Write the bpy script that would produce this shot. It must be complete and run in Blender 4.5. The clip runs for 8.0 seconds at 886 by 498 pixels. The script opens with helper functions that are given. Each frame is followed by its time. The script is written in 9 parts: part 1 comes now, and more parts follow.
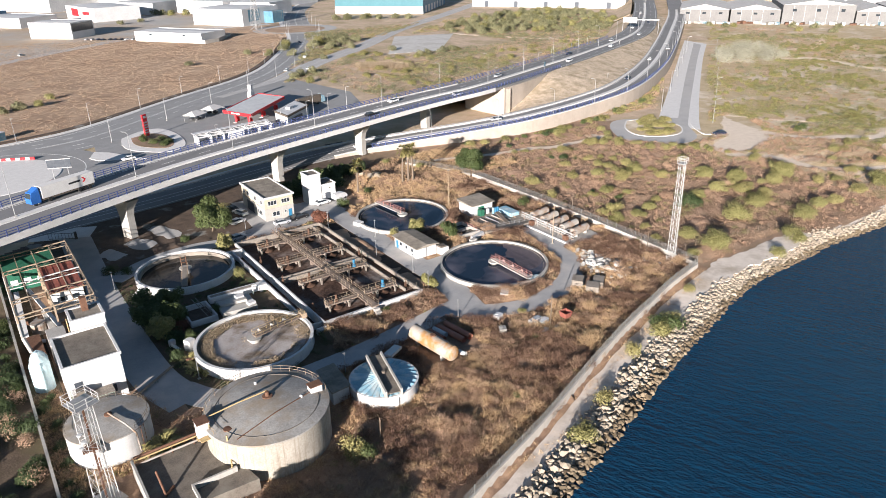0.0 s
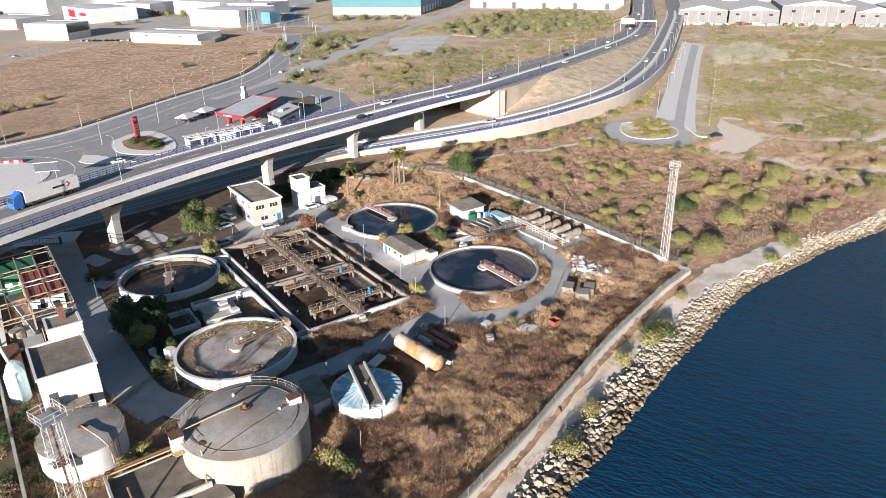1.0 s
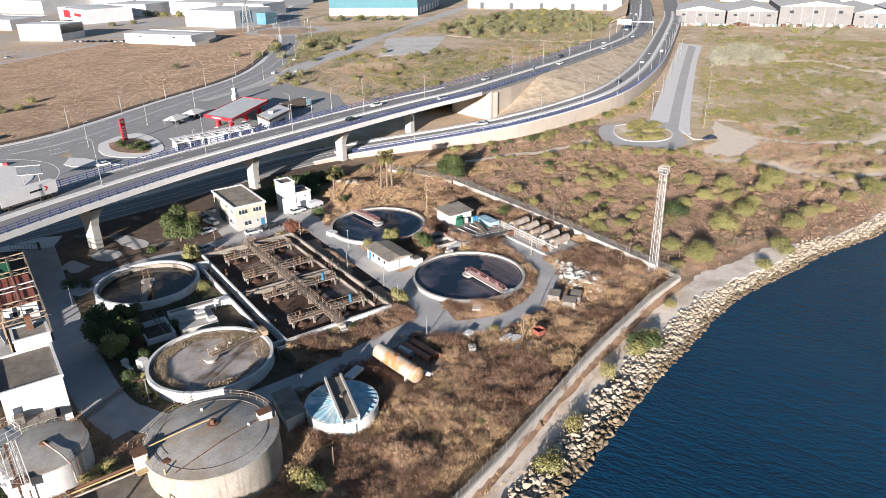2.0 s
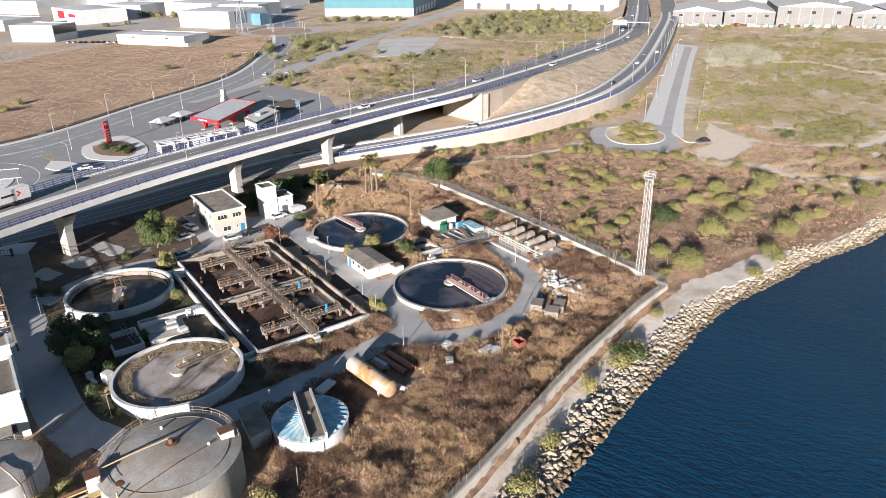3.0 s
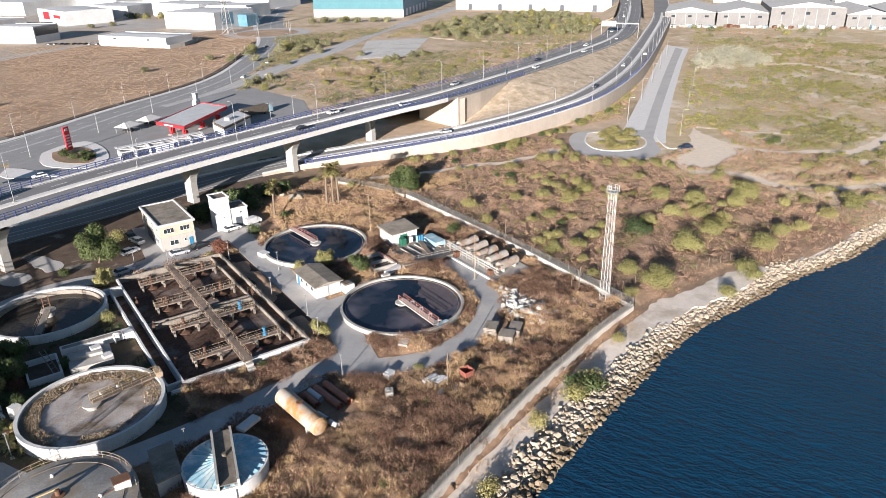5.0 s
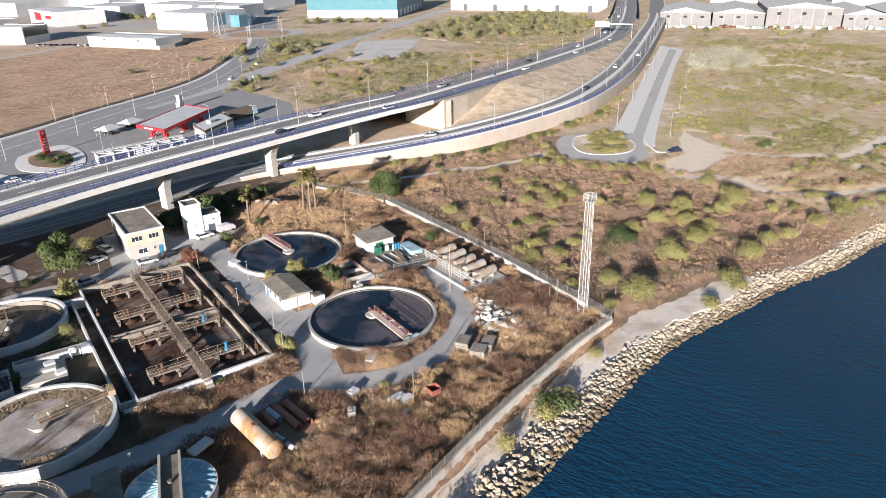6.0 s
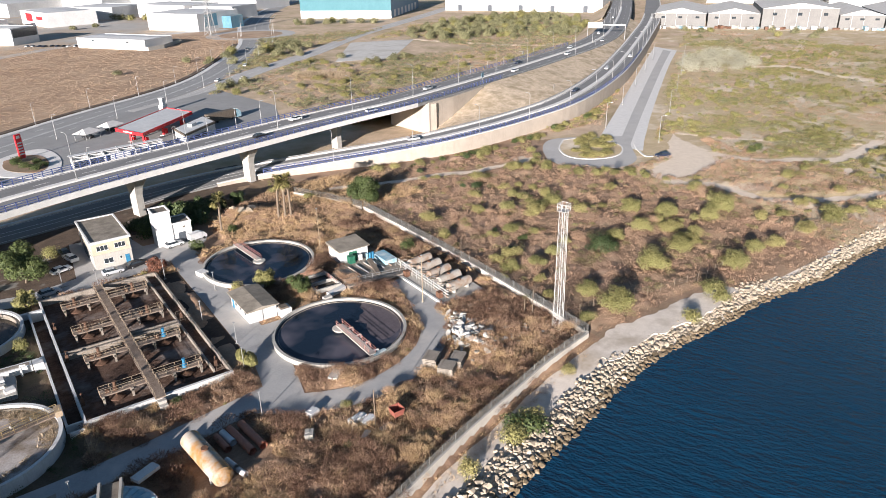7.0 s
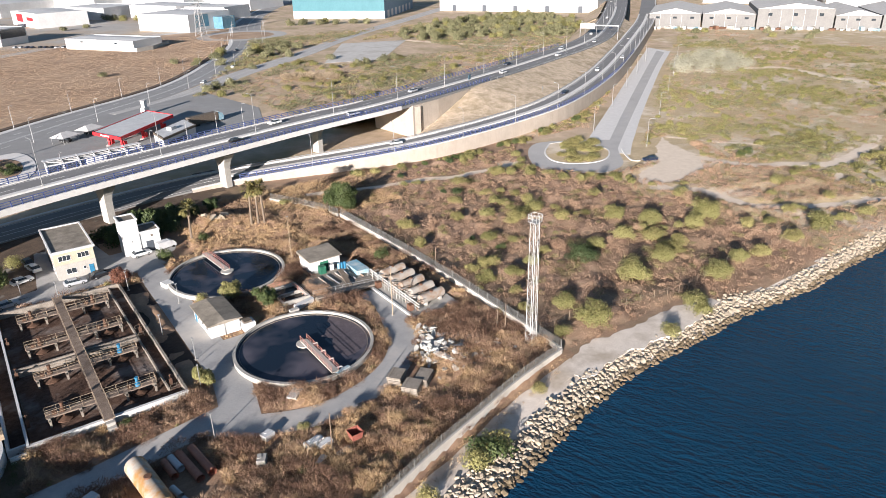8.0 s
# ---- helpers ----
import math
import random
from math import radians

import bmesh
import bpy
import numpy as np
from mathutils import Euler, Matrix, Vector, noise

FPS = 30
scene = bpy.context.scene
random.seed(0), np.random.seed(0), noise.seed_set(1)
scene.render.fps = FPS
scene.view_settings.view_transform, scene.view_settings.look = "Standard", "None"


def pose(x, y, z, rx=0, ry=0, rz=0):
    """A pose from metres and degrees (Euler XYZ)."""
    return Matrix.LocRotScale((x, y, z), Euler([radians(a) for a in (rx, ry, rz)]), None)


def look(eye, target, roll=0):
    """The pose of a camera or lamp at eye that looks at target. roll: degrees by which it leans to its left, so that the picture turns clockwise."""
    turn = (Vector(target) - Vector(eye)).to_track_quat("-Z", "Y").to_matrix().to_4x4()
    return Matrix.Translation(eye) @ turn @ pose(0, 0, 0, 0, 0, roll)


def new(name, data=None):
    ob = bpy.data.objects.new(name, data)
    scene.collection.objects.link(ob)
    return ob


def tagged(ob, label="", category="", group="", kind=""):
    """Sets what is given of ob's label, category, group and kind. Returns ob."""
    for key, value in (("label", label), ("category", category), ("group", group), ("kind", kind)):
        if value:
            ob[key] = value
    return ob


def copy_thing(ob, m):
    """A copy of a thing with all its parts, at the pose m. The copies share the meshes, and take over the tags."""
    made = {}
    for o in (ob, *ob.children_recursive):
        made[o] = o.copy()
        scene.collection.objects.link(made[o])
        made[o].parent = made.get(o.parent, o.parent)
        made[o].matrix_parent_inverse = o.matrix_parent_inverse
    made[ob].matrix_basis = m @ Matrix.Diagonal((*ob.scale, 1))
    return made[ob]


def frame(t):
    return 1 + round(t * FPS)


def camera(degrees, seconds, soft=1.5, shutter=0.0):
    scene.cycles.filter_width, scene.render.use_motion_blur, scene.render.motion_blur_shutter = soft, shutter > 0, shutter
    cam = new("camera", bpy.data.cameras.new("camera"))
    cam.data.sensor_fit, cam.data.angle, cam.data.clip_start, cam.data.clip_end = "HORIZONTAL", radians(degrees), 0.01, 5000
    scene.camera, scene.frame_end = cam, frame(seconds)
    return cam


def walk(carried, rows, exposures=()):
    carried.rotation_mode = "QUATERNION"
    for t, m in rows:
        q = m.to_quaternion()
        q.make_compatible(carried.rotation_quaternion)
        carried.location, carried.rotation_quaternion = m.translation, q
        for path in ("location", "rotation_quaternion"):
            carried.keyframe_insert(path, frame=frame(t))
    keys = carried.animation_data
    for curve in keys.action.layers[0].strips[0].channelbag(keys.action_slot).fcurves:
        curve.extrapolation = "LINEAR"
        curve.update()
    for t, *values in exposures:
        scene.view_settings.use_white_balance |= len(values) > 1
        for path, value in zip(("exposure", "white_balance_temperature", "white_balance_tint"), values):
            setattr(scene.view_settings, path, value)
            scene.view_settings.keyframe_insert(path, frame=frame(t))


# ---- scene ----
cam = camera(65.0, 8.0, soft=0.85)
# seconds, eye x y z, pitch, roll, yaw
ROWS = [
    (0, -47.01, -106.38, 66.32, -23.95, -1.16, -35.01),
    (0.5, -45.34, -106.06, 66.35, -23.92, -1.16, -34.99),
    (1, -43.33, -105.66, 66.29, -23.90, -1.16, -34.97),
    (1.5, -41.02, -105.19, 66.18, -23.88, -1.16, -34.96),
    (3, -32.64, -103.51, 65.60, -23.82, -1.17, -34.92),
    (3.5, -29.46, -102.89, 65.38, -23.80, -1.18, -34.91),
    (4, -26.14, -102.27, 65.15, -23.79, -1.18, -34.91),
    (4.5, -22.71, -101.63, 64.94, -23.78, -1.19, -34.90),
    (6, -11.89, -99.76, 64.38, -23.75, -1.23, -34.90),
    (6.5, -8.17, -99.15, 64.24, -23.74, -1.24, -34.90),
    (7, -4.42, -98.54, 64.11, -23.73, -1.26, -34.91),
    (7.5, -0.65, -97.94, 64.00, -23.73, -1.28, -34.92),
    (8, 3.13, -97.34, 63.90, -23.73, -1.30, -34.93),
]


def flight(x, y, z, pitch, roll, yaw):
    return Matrix.Translation((x, y, z)) @ pose(0, 0, 0, 0, 0, yaw) @ pose(0, 0, 0, 90 + pitch) @ pose(0, 0, 0, 0, 0, roll)


walk(cam, [(t, flight(*r)) for t, *r in ROWS])

# ---- world and sun ----
SHADOW_AZ, SUN_EL = 35.7, 12.4
world = bpy.data.worlds.new("sky")
scene.world = world
world.use_nodes = True
wn = world.node_tree.nodes
sky = wn.new("ShaderNodeTexSky")
sky.sky_type, sky.sun_disc = "NISHITA", False
sky.sun_elevation = radians(SUN_EL)
sky.sun_rotation = radians(90 - (SHADOW_AZ + 180))
sky.air_density, sky.dust_density, sky.ozone_density = 1.0, 0.4, 1.8
wn["Background"].inputs["Strength"].default_value = 0.037
world.node_tree.links.new(sky.outputs[0], wn["Background"].inputs["Color"])
sun_data = bpy.data.lights.new("sun", "SUN")
sun_data.energy, sun_data.angle, sun_data.color = 5.0, radians(0.55), (1.0, 0.86, 0.73)
sun = new("sun", sun_data)
_a, _e = radians(SHADOW_AZ), radians(SUN_EL)
SUN_WAY = Vector((math.cos(_a) * math.cos(_e), math.sin(_a) * math.cos(_e), -math.sin(_e)))
sun.matrix_world = look((0, 0, 80), Vector((0, 0, 80)) + SUN_WAY)
scene.view_settings.exposure = 1.33
scene.view_settings.use_white_balance = True
scene.view_settings.white_balance_temperature = 5800


# ---- shape building ----
class Shape:
    """Collects vertices and faces of one part."""

    def __init__(self):
        self.v, self.f, self.m = [], [], []
        self.slot = 0

    def add(self, verts, faces):
        n = len(self.v)
        self.v.extend(verts)
        self.f.extend([tuple(i + n for i in f) for f in faces])
        self.m.extend([self.slot] * len(faces))
        return self

    def box(self, x0, y0, z0, x1, y1, z1):
        vs = [(x, y, z) for z in (z0, z1) for x, y in ((x0, y0), (x1, y0), (x1, y1), (x0, y1))]
        return self.add(vs, [(3, 2, 1, 0), (4, 5, 6, 7), (0, 1, 5, 4), (1, 2, 6, 5), (2, 3, 7, 6), (3, 0, 4, 7)])

    def block(self, c, size, rz=0.0):
        """A box with its foot centre at c, turned about z."""
        sx, sy, sz = size[0] / 2, size[1] / 2, size[2]
        k, s = math.cos(radians(rz)), math.sin(radians(rz))
        vs = [(c[0] + k * x - s * y, c[1] + s * x + k * y, c[2] + z) for z in (0, sz) for x, y in ((-sx, -sy), (sx, -sy), (sx, sy), (-sx, sy))]
        return self.add(vs, [(3, 2, 1, 0), (4, 5, 6, 7), (0, 1, 5, 4), (1, 2, 6, 5), (2, 3, 7, 6), (3, 0, 4, 7)])

    def bar(self, a, b, w, h=None):
        """A square bar from a to b."""
        a, b = Vector(a), Vector(b)
        d = (b - a).normalized()
        side = d.cross(Vector((0, 0, 1)))
        side = side.normalized() if side.length > 1e-4 else Vector((1, 0, 0))
        up = side.cross(d)
        h = w if h is None else h
        vs = []
        for p in (a, b):
            for i, j in ((-1, -1), (1, -1), (1, 1), (-1, 1)):
                vs.append(tuple(p + side * (i * w / 2) + up * (j * h / 2)))
        return self.add(vs, [(3, 2, 1, 0), (4, 5, 6, 7), (0, 1, 5, 4), (1, 2, 6, 5), (2, 3, 7, 6), (3, 0, 4, 7)])

    def tube(self, a, b, r0, r1=None, n=10, caps=True):
        a, b = Vector(a), Vector(b)
        r1 = r0 if r1 is None else r1
        d = (b - a).normalized()
        side = d.cross(Vector((0, 0, 1)))
        side = side.normalized() if side.length > 1e-4 else Vector((1, 0, 0))
        up = side.cross(d)
        vs = []
        for p, r in ((a, r0), (b, r1)):
            for i in range(n):
                q = 2 * math.pi * i / n
                vs.append(tuple(p + (side * math.cos(q) + up * math.sin(q)) * r))
        fs = [(i, n + i, n + (i + 1) % n, (i + 1) % n) for i in range(n)]
        if caps:
            fs += [tuple(range(n)), tuple(range(2 * n - 1, n - 1, -1))]
        return self.add(vs, fs)

    def line(self, pts, r, n=8):
        for p, q in zip(pts, pts[1:]):
            self.tube(p, q, r, n=n)
        return self

    def lathe(self, c, prof, n=48, a0=0.0, a1=360.0):
        """Turns a profile of (radius, z) about the upright through c."""
        full = abs(a1 - a0) >= 359.9
        m = n if full else n + 1
        vs = []
        for r, z in prof:
            for i in range(m):
                q = radians(a0 + (a1 - a0) * i / n)
                vs.append((c[0] + r * math.cos(q), c[1] + r * math.sin(q), c[2] + z))
        fs = []
        for k in range(len(prof) - 1):
            for i in range(n):
                j = (i + 1) % m
                fs.append((k * m + i, k * m + j, (k + 1) * m + j, (k + 1) * m + i))
        return self.add(vs, fs)

    def prism(self, poly, z0, z1):
        n = len(poly)
        area = sum(p[0] * q[1] - q[0] * p[1] for p, q in zip(poly, poly[1:] + poly[:1]))
        poly = poly if area > 0 else poly[::-1]
        vs = [(x, y, z0) for x, y in poly] + [(x, y, z1) for x, y in poly]
        fs = [tuple(range(n - 1, -1, -1)), tuple(range(n, 2 * n))]
        fs += [(i, (i + 1) % n, n + (i + 1) % n, n + i) for i in range(n)]
        return self.add(vs, fs)

    def strip(self, pts, left, right, z0, z1):
        """A slab along a polyline of (x, y) or (x, y, z), from left to right of it (metres), between z0 and z1 over it."""
        n = len(pts)
        vs = []
        for i, p in enumerate(pts):
            a, b = pts[max(i - 1, 0)], pts[min(i + 1, n - 1)]
            dx, dy = b[0] - a[0], b[1] - a[1]
            k = math.hypot(dx, dy) or 1
            nx, ny = -dy / k, dx / k
            z = p[2] if len(p) > 2 else 0.0
            lw = left[i] if isinstance(left, (list, tuple)) else left
            rw = right[i] if isinstance(right, (list, tuple)) else right
            vs += [(p[0] + nx * lw, p[1] + ny * lw, z + z0), (p[0] + nx * rw, p[1] + ny * rw, z + z0),
                   (p[0] + nx * rw, p[1] + ny * rw, z + z1), (p[0] + nx * lw, p[1] + ny * lw, z + z1)]
        fs = []
        for i in range(n - 1):
            o, q = 4 * i, 4 * i + 4
            for k in range(4):
                fs.append((o + k, o + (k + 1) % 4, q + (k + 1) % 4, q + k))
        fs += [(3, 2, 1, 0), tuple(4 * (n - 1) + k for k in range(4))]
        return self.add(vs, fs)

    def mesh(self, name, mats, smooth=False):
        me = bpy.data.meshes.new(name)
        me.from_pydata(self.v, [], self.f)
        mats = mats if isinstance(mats, (list, tuple)) else [mats]
        for m in mats:
            me.materials.append(m)
        if len(mats) > 1:
            me.polygons.foreach_set("material_index", self.m)
        if smooth:
            me.polygons.foreach_set("use_smooth", [True] * len(me.polygons))
        bm = bmesh.new()
        bm.from_mesh(me)
        bmesh.ops.recalc_face_normals(bm, faces=bm.faces)
        if smooth:
            for e in bm.edges:
                if len(e.link_faces) == 2 and e.calc_face_angle(0) > 0.6:
                    e.smooth = False
        bm.to_mesh(me)
        bm.free()
        return me


def part(name, shape, material, parent=None, label="", smooth=False):
    """Links a shape as one mesh object under a thing or a part."""
    me = shape if isinstance(shape, bpy.types.Mesh) else shape.mesh(name, material, smooth)
    ob = new(name, me)
    if parent is not None:
        ob.parent = parent
    if label:
        ob["label"] = label
    return ob


def thing(name, label, category, group="", at=(0, 0, 0), rz=0.0):
    ob = new(name)
    ob.empty_display_size = 0.3
    ob.matrix_basis = pose(*at, 0, 0, rz)
    return tagged(ob, label, category, group)


def structure(name, shape, material, label, category, smooth=False):
    return tagged(part(name, shape, material, smooth=smooth), label, category, kind="structure")


def smoothed(pts, n=8):
    """Catmull-Rom through plan points."""
    out = []
    p = [Vector(q) for q in pts]
    for i in range(len(p) - 1):
        a, b, c, d = p[max(i - 1, 0)], p[i], p[i + 1], p[min(i + 2, len(p) - 1)]
        for k in range(n):
            t = k / n
            out.append(tuple(0.5 * (2 * b + (c - a) * t + (2 * a - 5 * b + 4 * c - d) * t * t + (3 * b - a - 3 * c + d) * t ** 3)))
    out.append(tuple(p[-1]))
    return out


def along(pts, step, start=0.0):
    """Points every step metres along a polyline, with their heading in degrees."""
    out, left = [], start
    for a, b in zip(pts, pts[1:]):
        a, b = Vector(a), Vector(b)
        d = (b - a).length
        while left <= d and d > 1e-6:
            q = a + (b - a) * (left / d)
            out.append((q, math.degrees(math.atan2(b[1] - a[1], b[0] - a[0]))))
            left += step
        left -= d
    return out


def offset(pts, d):
    out = []
    for i, p in enumerate(pts):
        a, b = pts[max(i - 1, 0)], pts[min(i + 1, len(pts) - 1)]
        k = math.hypot(b[0] - a[0], b[1] - a[1]) or 1
        out.append((p[0] - (b[1] - a[1]) / k * d, p[1] + (b[0] - a[0]) / k * d, *p[2:]))
    return out


# ---- materials ----
def surface(name, low, high, scale=1.0, rough=0.85, bump=0.3, fine=12.0, third=None, third_scale=0.15, third_at=0.55, third_soft=0.12,
            metal=0.0, vary=0.0, streak=0.0, streak_col=(0.25, 0.22, 0.18), local=False, spec=0.3, bump_dist=0.05):
    """A weathered surface: two tones mixed by noise at two scales, an optional third tone in large patches, runs of dirt, and relief."""
    m = bpy.data.materials.new(name)
    m.use_nodes = True
    nt, N, K = m.node_tree, m.node_tree.nodes, m.node_tree.links.new
    bsdf = N["Principled BSDF"]
    if local:
        where = N.new("ShaderNodeTexCoord").outputs["Object"]
    else:
        where = N.new("ShaderNodeNewGeometry").outputs["Position"]

    def noise_tex(s, detail=5.0, r=0.6):
        t = N.new("ShaderNodeTexNoise")
        t.inputs["Scale"].default_value, t.inputs["Detail"].default_value, t.inputs["Roughness"].default_value = s, detail, r
        K(where, t.inputs["Vector"])
        return t.outputs["Fac"]

    def ramp(f, a, b):
        r = N.new("ShaderNodeMapRange")
        r.inputs["From Min"].default_value, r.inputs["From Max"].default_value = a, b
        K(f, r.inputs["Value"])
        return r.outputs["Result"]

    def mixed(f, a, b, mode="MIX"):
        x = N.new("ShaderNodeMix")
        x.data_type, x.blend_type = "RGBA", mode
        K(f, x.inputs["Factor"])
        for sock, c in ((x.inputs["A"], a), (x.inputs["B"], b)):
            if isinstance(c, tuple):
                sock.default_value = (*c, 1)
            else:
                K(c, sock)
        return x.outputs["Result"]

    coarse, grain = noise_tex(scale), noise_tex(scale * fine, 3.0, 0.7)
    add = N.new("ShaderNodeMath")
    add.operation = "MULTIPLY_ADD"
    K(grain, add.inputs[0])
    add.inputs[1].default_value = 0.5
    half = N.new("ShaderNodeMath")
    half.operation = "MULTIPLY"
    K(coarse, half.inputs[0])
    half.inputs[1].default_value = 0.5
    K(half.outputs[0], add.inputs[2])
    col = mixed(ramp(add.outputs[0], 0.36, 0.64), tuple(low), tuple(high))
    if third:
        big = noise_tex(third_scale, 4.0, 0.65)
        col = mixed(ramp(big, third_at - third_soft, third_at + third_soft), col, tuple(third))
    if streak:
        mp = N.new("ShaderNodeMapping")
        mp.inputs["Scale"].default_value = (2.2, 2.2, 0.12)
        K(where, mp.inputs["Vector"])
        s = N.new("ShaderNodeTexNoise")
        s.inputs["Scale"].default_value, s.inputs["Detail"].default_value = 1.6, 4.0
        K(mp.outputs[0], s.inputs["Vector"])
        f = ramp(s.outputs["Fac"], 0.5, 0.78)
        k = N.new("ShaderNodeMath")
        k.operation = "MULTIPLY"
        K(f, k.inputs[0])
        k.inputs[1].default_value = streak
        col = mixed(k.outputs[0], col, tuple(streak_col))
    if vary:
        info = N.new("ShaderNodeObjectInfo")
        hsv = N.new("ShaderNodeHueSaturation")
        v = N.new("ShaderNodeMapRange")
        v.inputs["To Min"].default_value, v.inputs["To Max"].default_value = 1 - vary, 1 + vary
        K(info.outputs["Random"], v.inputs["Value"])
        K(v.outputs["Result"], hsv.inputs["Value"])
        K(col, hsv.inputs["Color"])
        col = hsv.outputs["Color"]
    K(col, bsdf.inputs["Base Color"])
    bsdf.inputs["Roughness"].default_value, bsdf.inputs["Metallic"].default_value = rough, metal
    bsdf.inputs["Specular IOR Level"].default_value = spec
    if bump:
        b = N.new("ShaderNodeBump")
        b.inputs["Strength"].default_value, b.inputs["Distance"].default_value = bump, bump_dist
        K(add.outputs[0], b.inputs["Height"])
        K(b.outputs["Normal"], bsdf.inputs["Normal"])
    return m


def leafy(name, tones, spread=0.25):
    """Foliage: leaf colour that changes from leaf to leaf and from plant to plant."""
    m = bpy.data.materials.new(name)
    m.use_nodes = True
    N, K = m.node_tree.nodes, m.node_tree.links.new
    bsdf = N["Principled BSDF"]
    geo, info = N.new("ShaderNodeNewGeometry"), N.new("ShaderNodeObjectInfo")
    r = N.new("ShaderNodeValToRGB")
    r.color_ramp.elements[0].color, r.color_ramp.elements[1].color = (*tones[0], 1), (*tones[-1], 1)
    for i, c in enumerate(tones[1:-1]):
        e = r.color_ramp.elements.new((i + 1) / (len(tones) - 1))
        e.color = (*c, 1)
    a = N.new("ShaderNodeMath")
    a.operation = "MULTIPLY_ADD"
    K(geo.outputs["Random Per Island"], a.inputs[0])
    a.inputs[1].default_value = 1 - spread
    b = N.new("ShaderNodeMath")
    b.operation = "MULTIPLY"
    K(info.outputs["Random"], b.inputs[0])
    b.inputs[1].default_value = spread
    K(b.outputs[0], a.inputs[2])
    K(a.outputs[0], r.inputs["Fac"])
    K(r.outputs["Color"], bsdf.inputs["Base Color"])
    bsdf.inputs["Roughness"].default_value = 0.6
    bsdf.inputs["Specular IOR Level"].default_value = 0.25
    return m


WAVES = -74.0
TINT_EDGE = (0.47, 0.62)


def water_mat(name, deep, rough, wave_scale, strength, stretch=(1, 1, 1), tint=None, reach=0.35):
    m = bpy.data.materials.new(name)
    m.use_nodes = True
    N, K = m.node_tree.nodes, m.node_tree.links.new
    bsdf = N["Principled BSDF"]
    bsdf.inputs["Base Color"].default_value = (*deep, 1)
    bsdf.inputs["Roughness"].default_value, bsdf.inputs["IOR"].default_value = rough, 1.33
    where = N.new("ShaderNodeNewGeometry").outputs["Position"]
    mp = N.new("ShaderNodeMapping")
    mp.inputs["Scale"].default_value = stretch
    mp.vector_type = "TEXTURE"
    mp.inputs["Rotation"].default_value = (0, 0, radians(WAVES))
    K(where, mp.inputs["Vector"])
    t = N.new("ShaderNodeTexNoise")
    t.inputs["Scale"].default_value, t.inputs["Detail"].default_value, t.inputs["Roughness"].default_value = wave_scale, 7, 0.68
    t.inputs["Distortion"].default_value = 0.4
    K(mp.outputs[0], t.inputs["Vector"])
    height = t.outputs["Fac"]
    if tint:
        big = N.new("ShaderNodeTexNoise")
        big.inputs["Scale"].default_value, big.inputs["Detail"].default_value = tint[1], 3
        K(mp.outputs[0], big.inputs["Vector"])
        rr = N.new("ShaderNodeMapRange")
        rr.inputs["From Min"].default_value, rr.inputs["From Max"].default_value = TINT_EDGE
        K(big.outputs["Fac"], rr.inputs["Value"])
        x = N.new("ShaderNodeMix")
        x.data_type = "RGBA"
        x.inputs["A"].default_value, x.inputs["B"].default_value = (*deep, 1), (*tint[0], 1)
        K(rr.outputs["Result"], x.inputs["Factor"])
        K(x.outputs["Result"], bsdf.inputs["Base Color"])
    b = N.new("ShaderNodeBump")
    b.inputs["Strength"].default_value, b.inputs["Distance"].default_value = strength, reach
    K(height, b.inputs["Height"])
    K(b.outputs["Normal"], bsdf.inputs["Normal"])
    return m


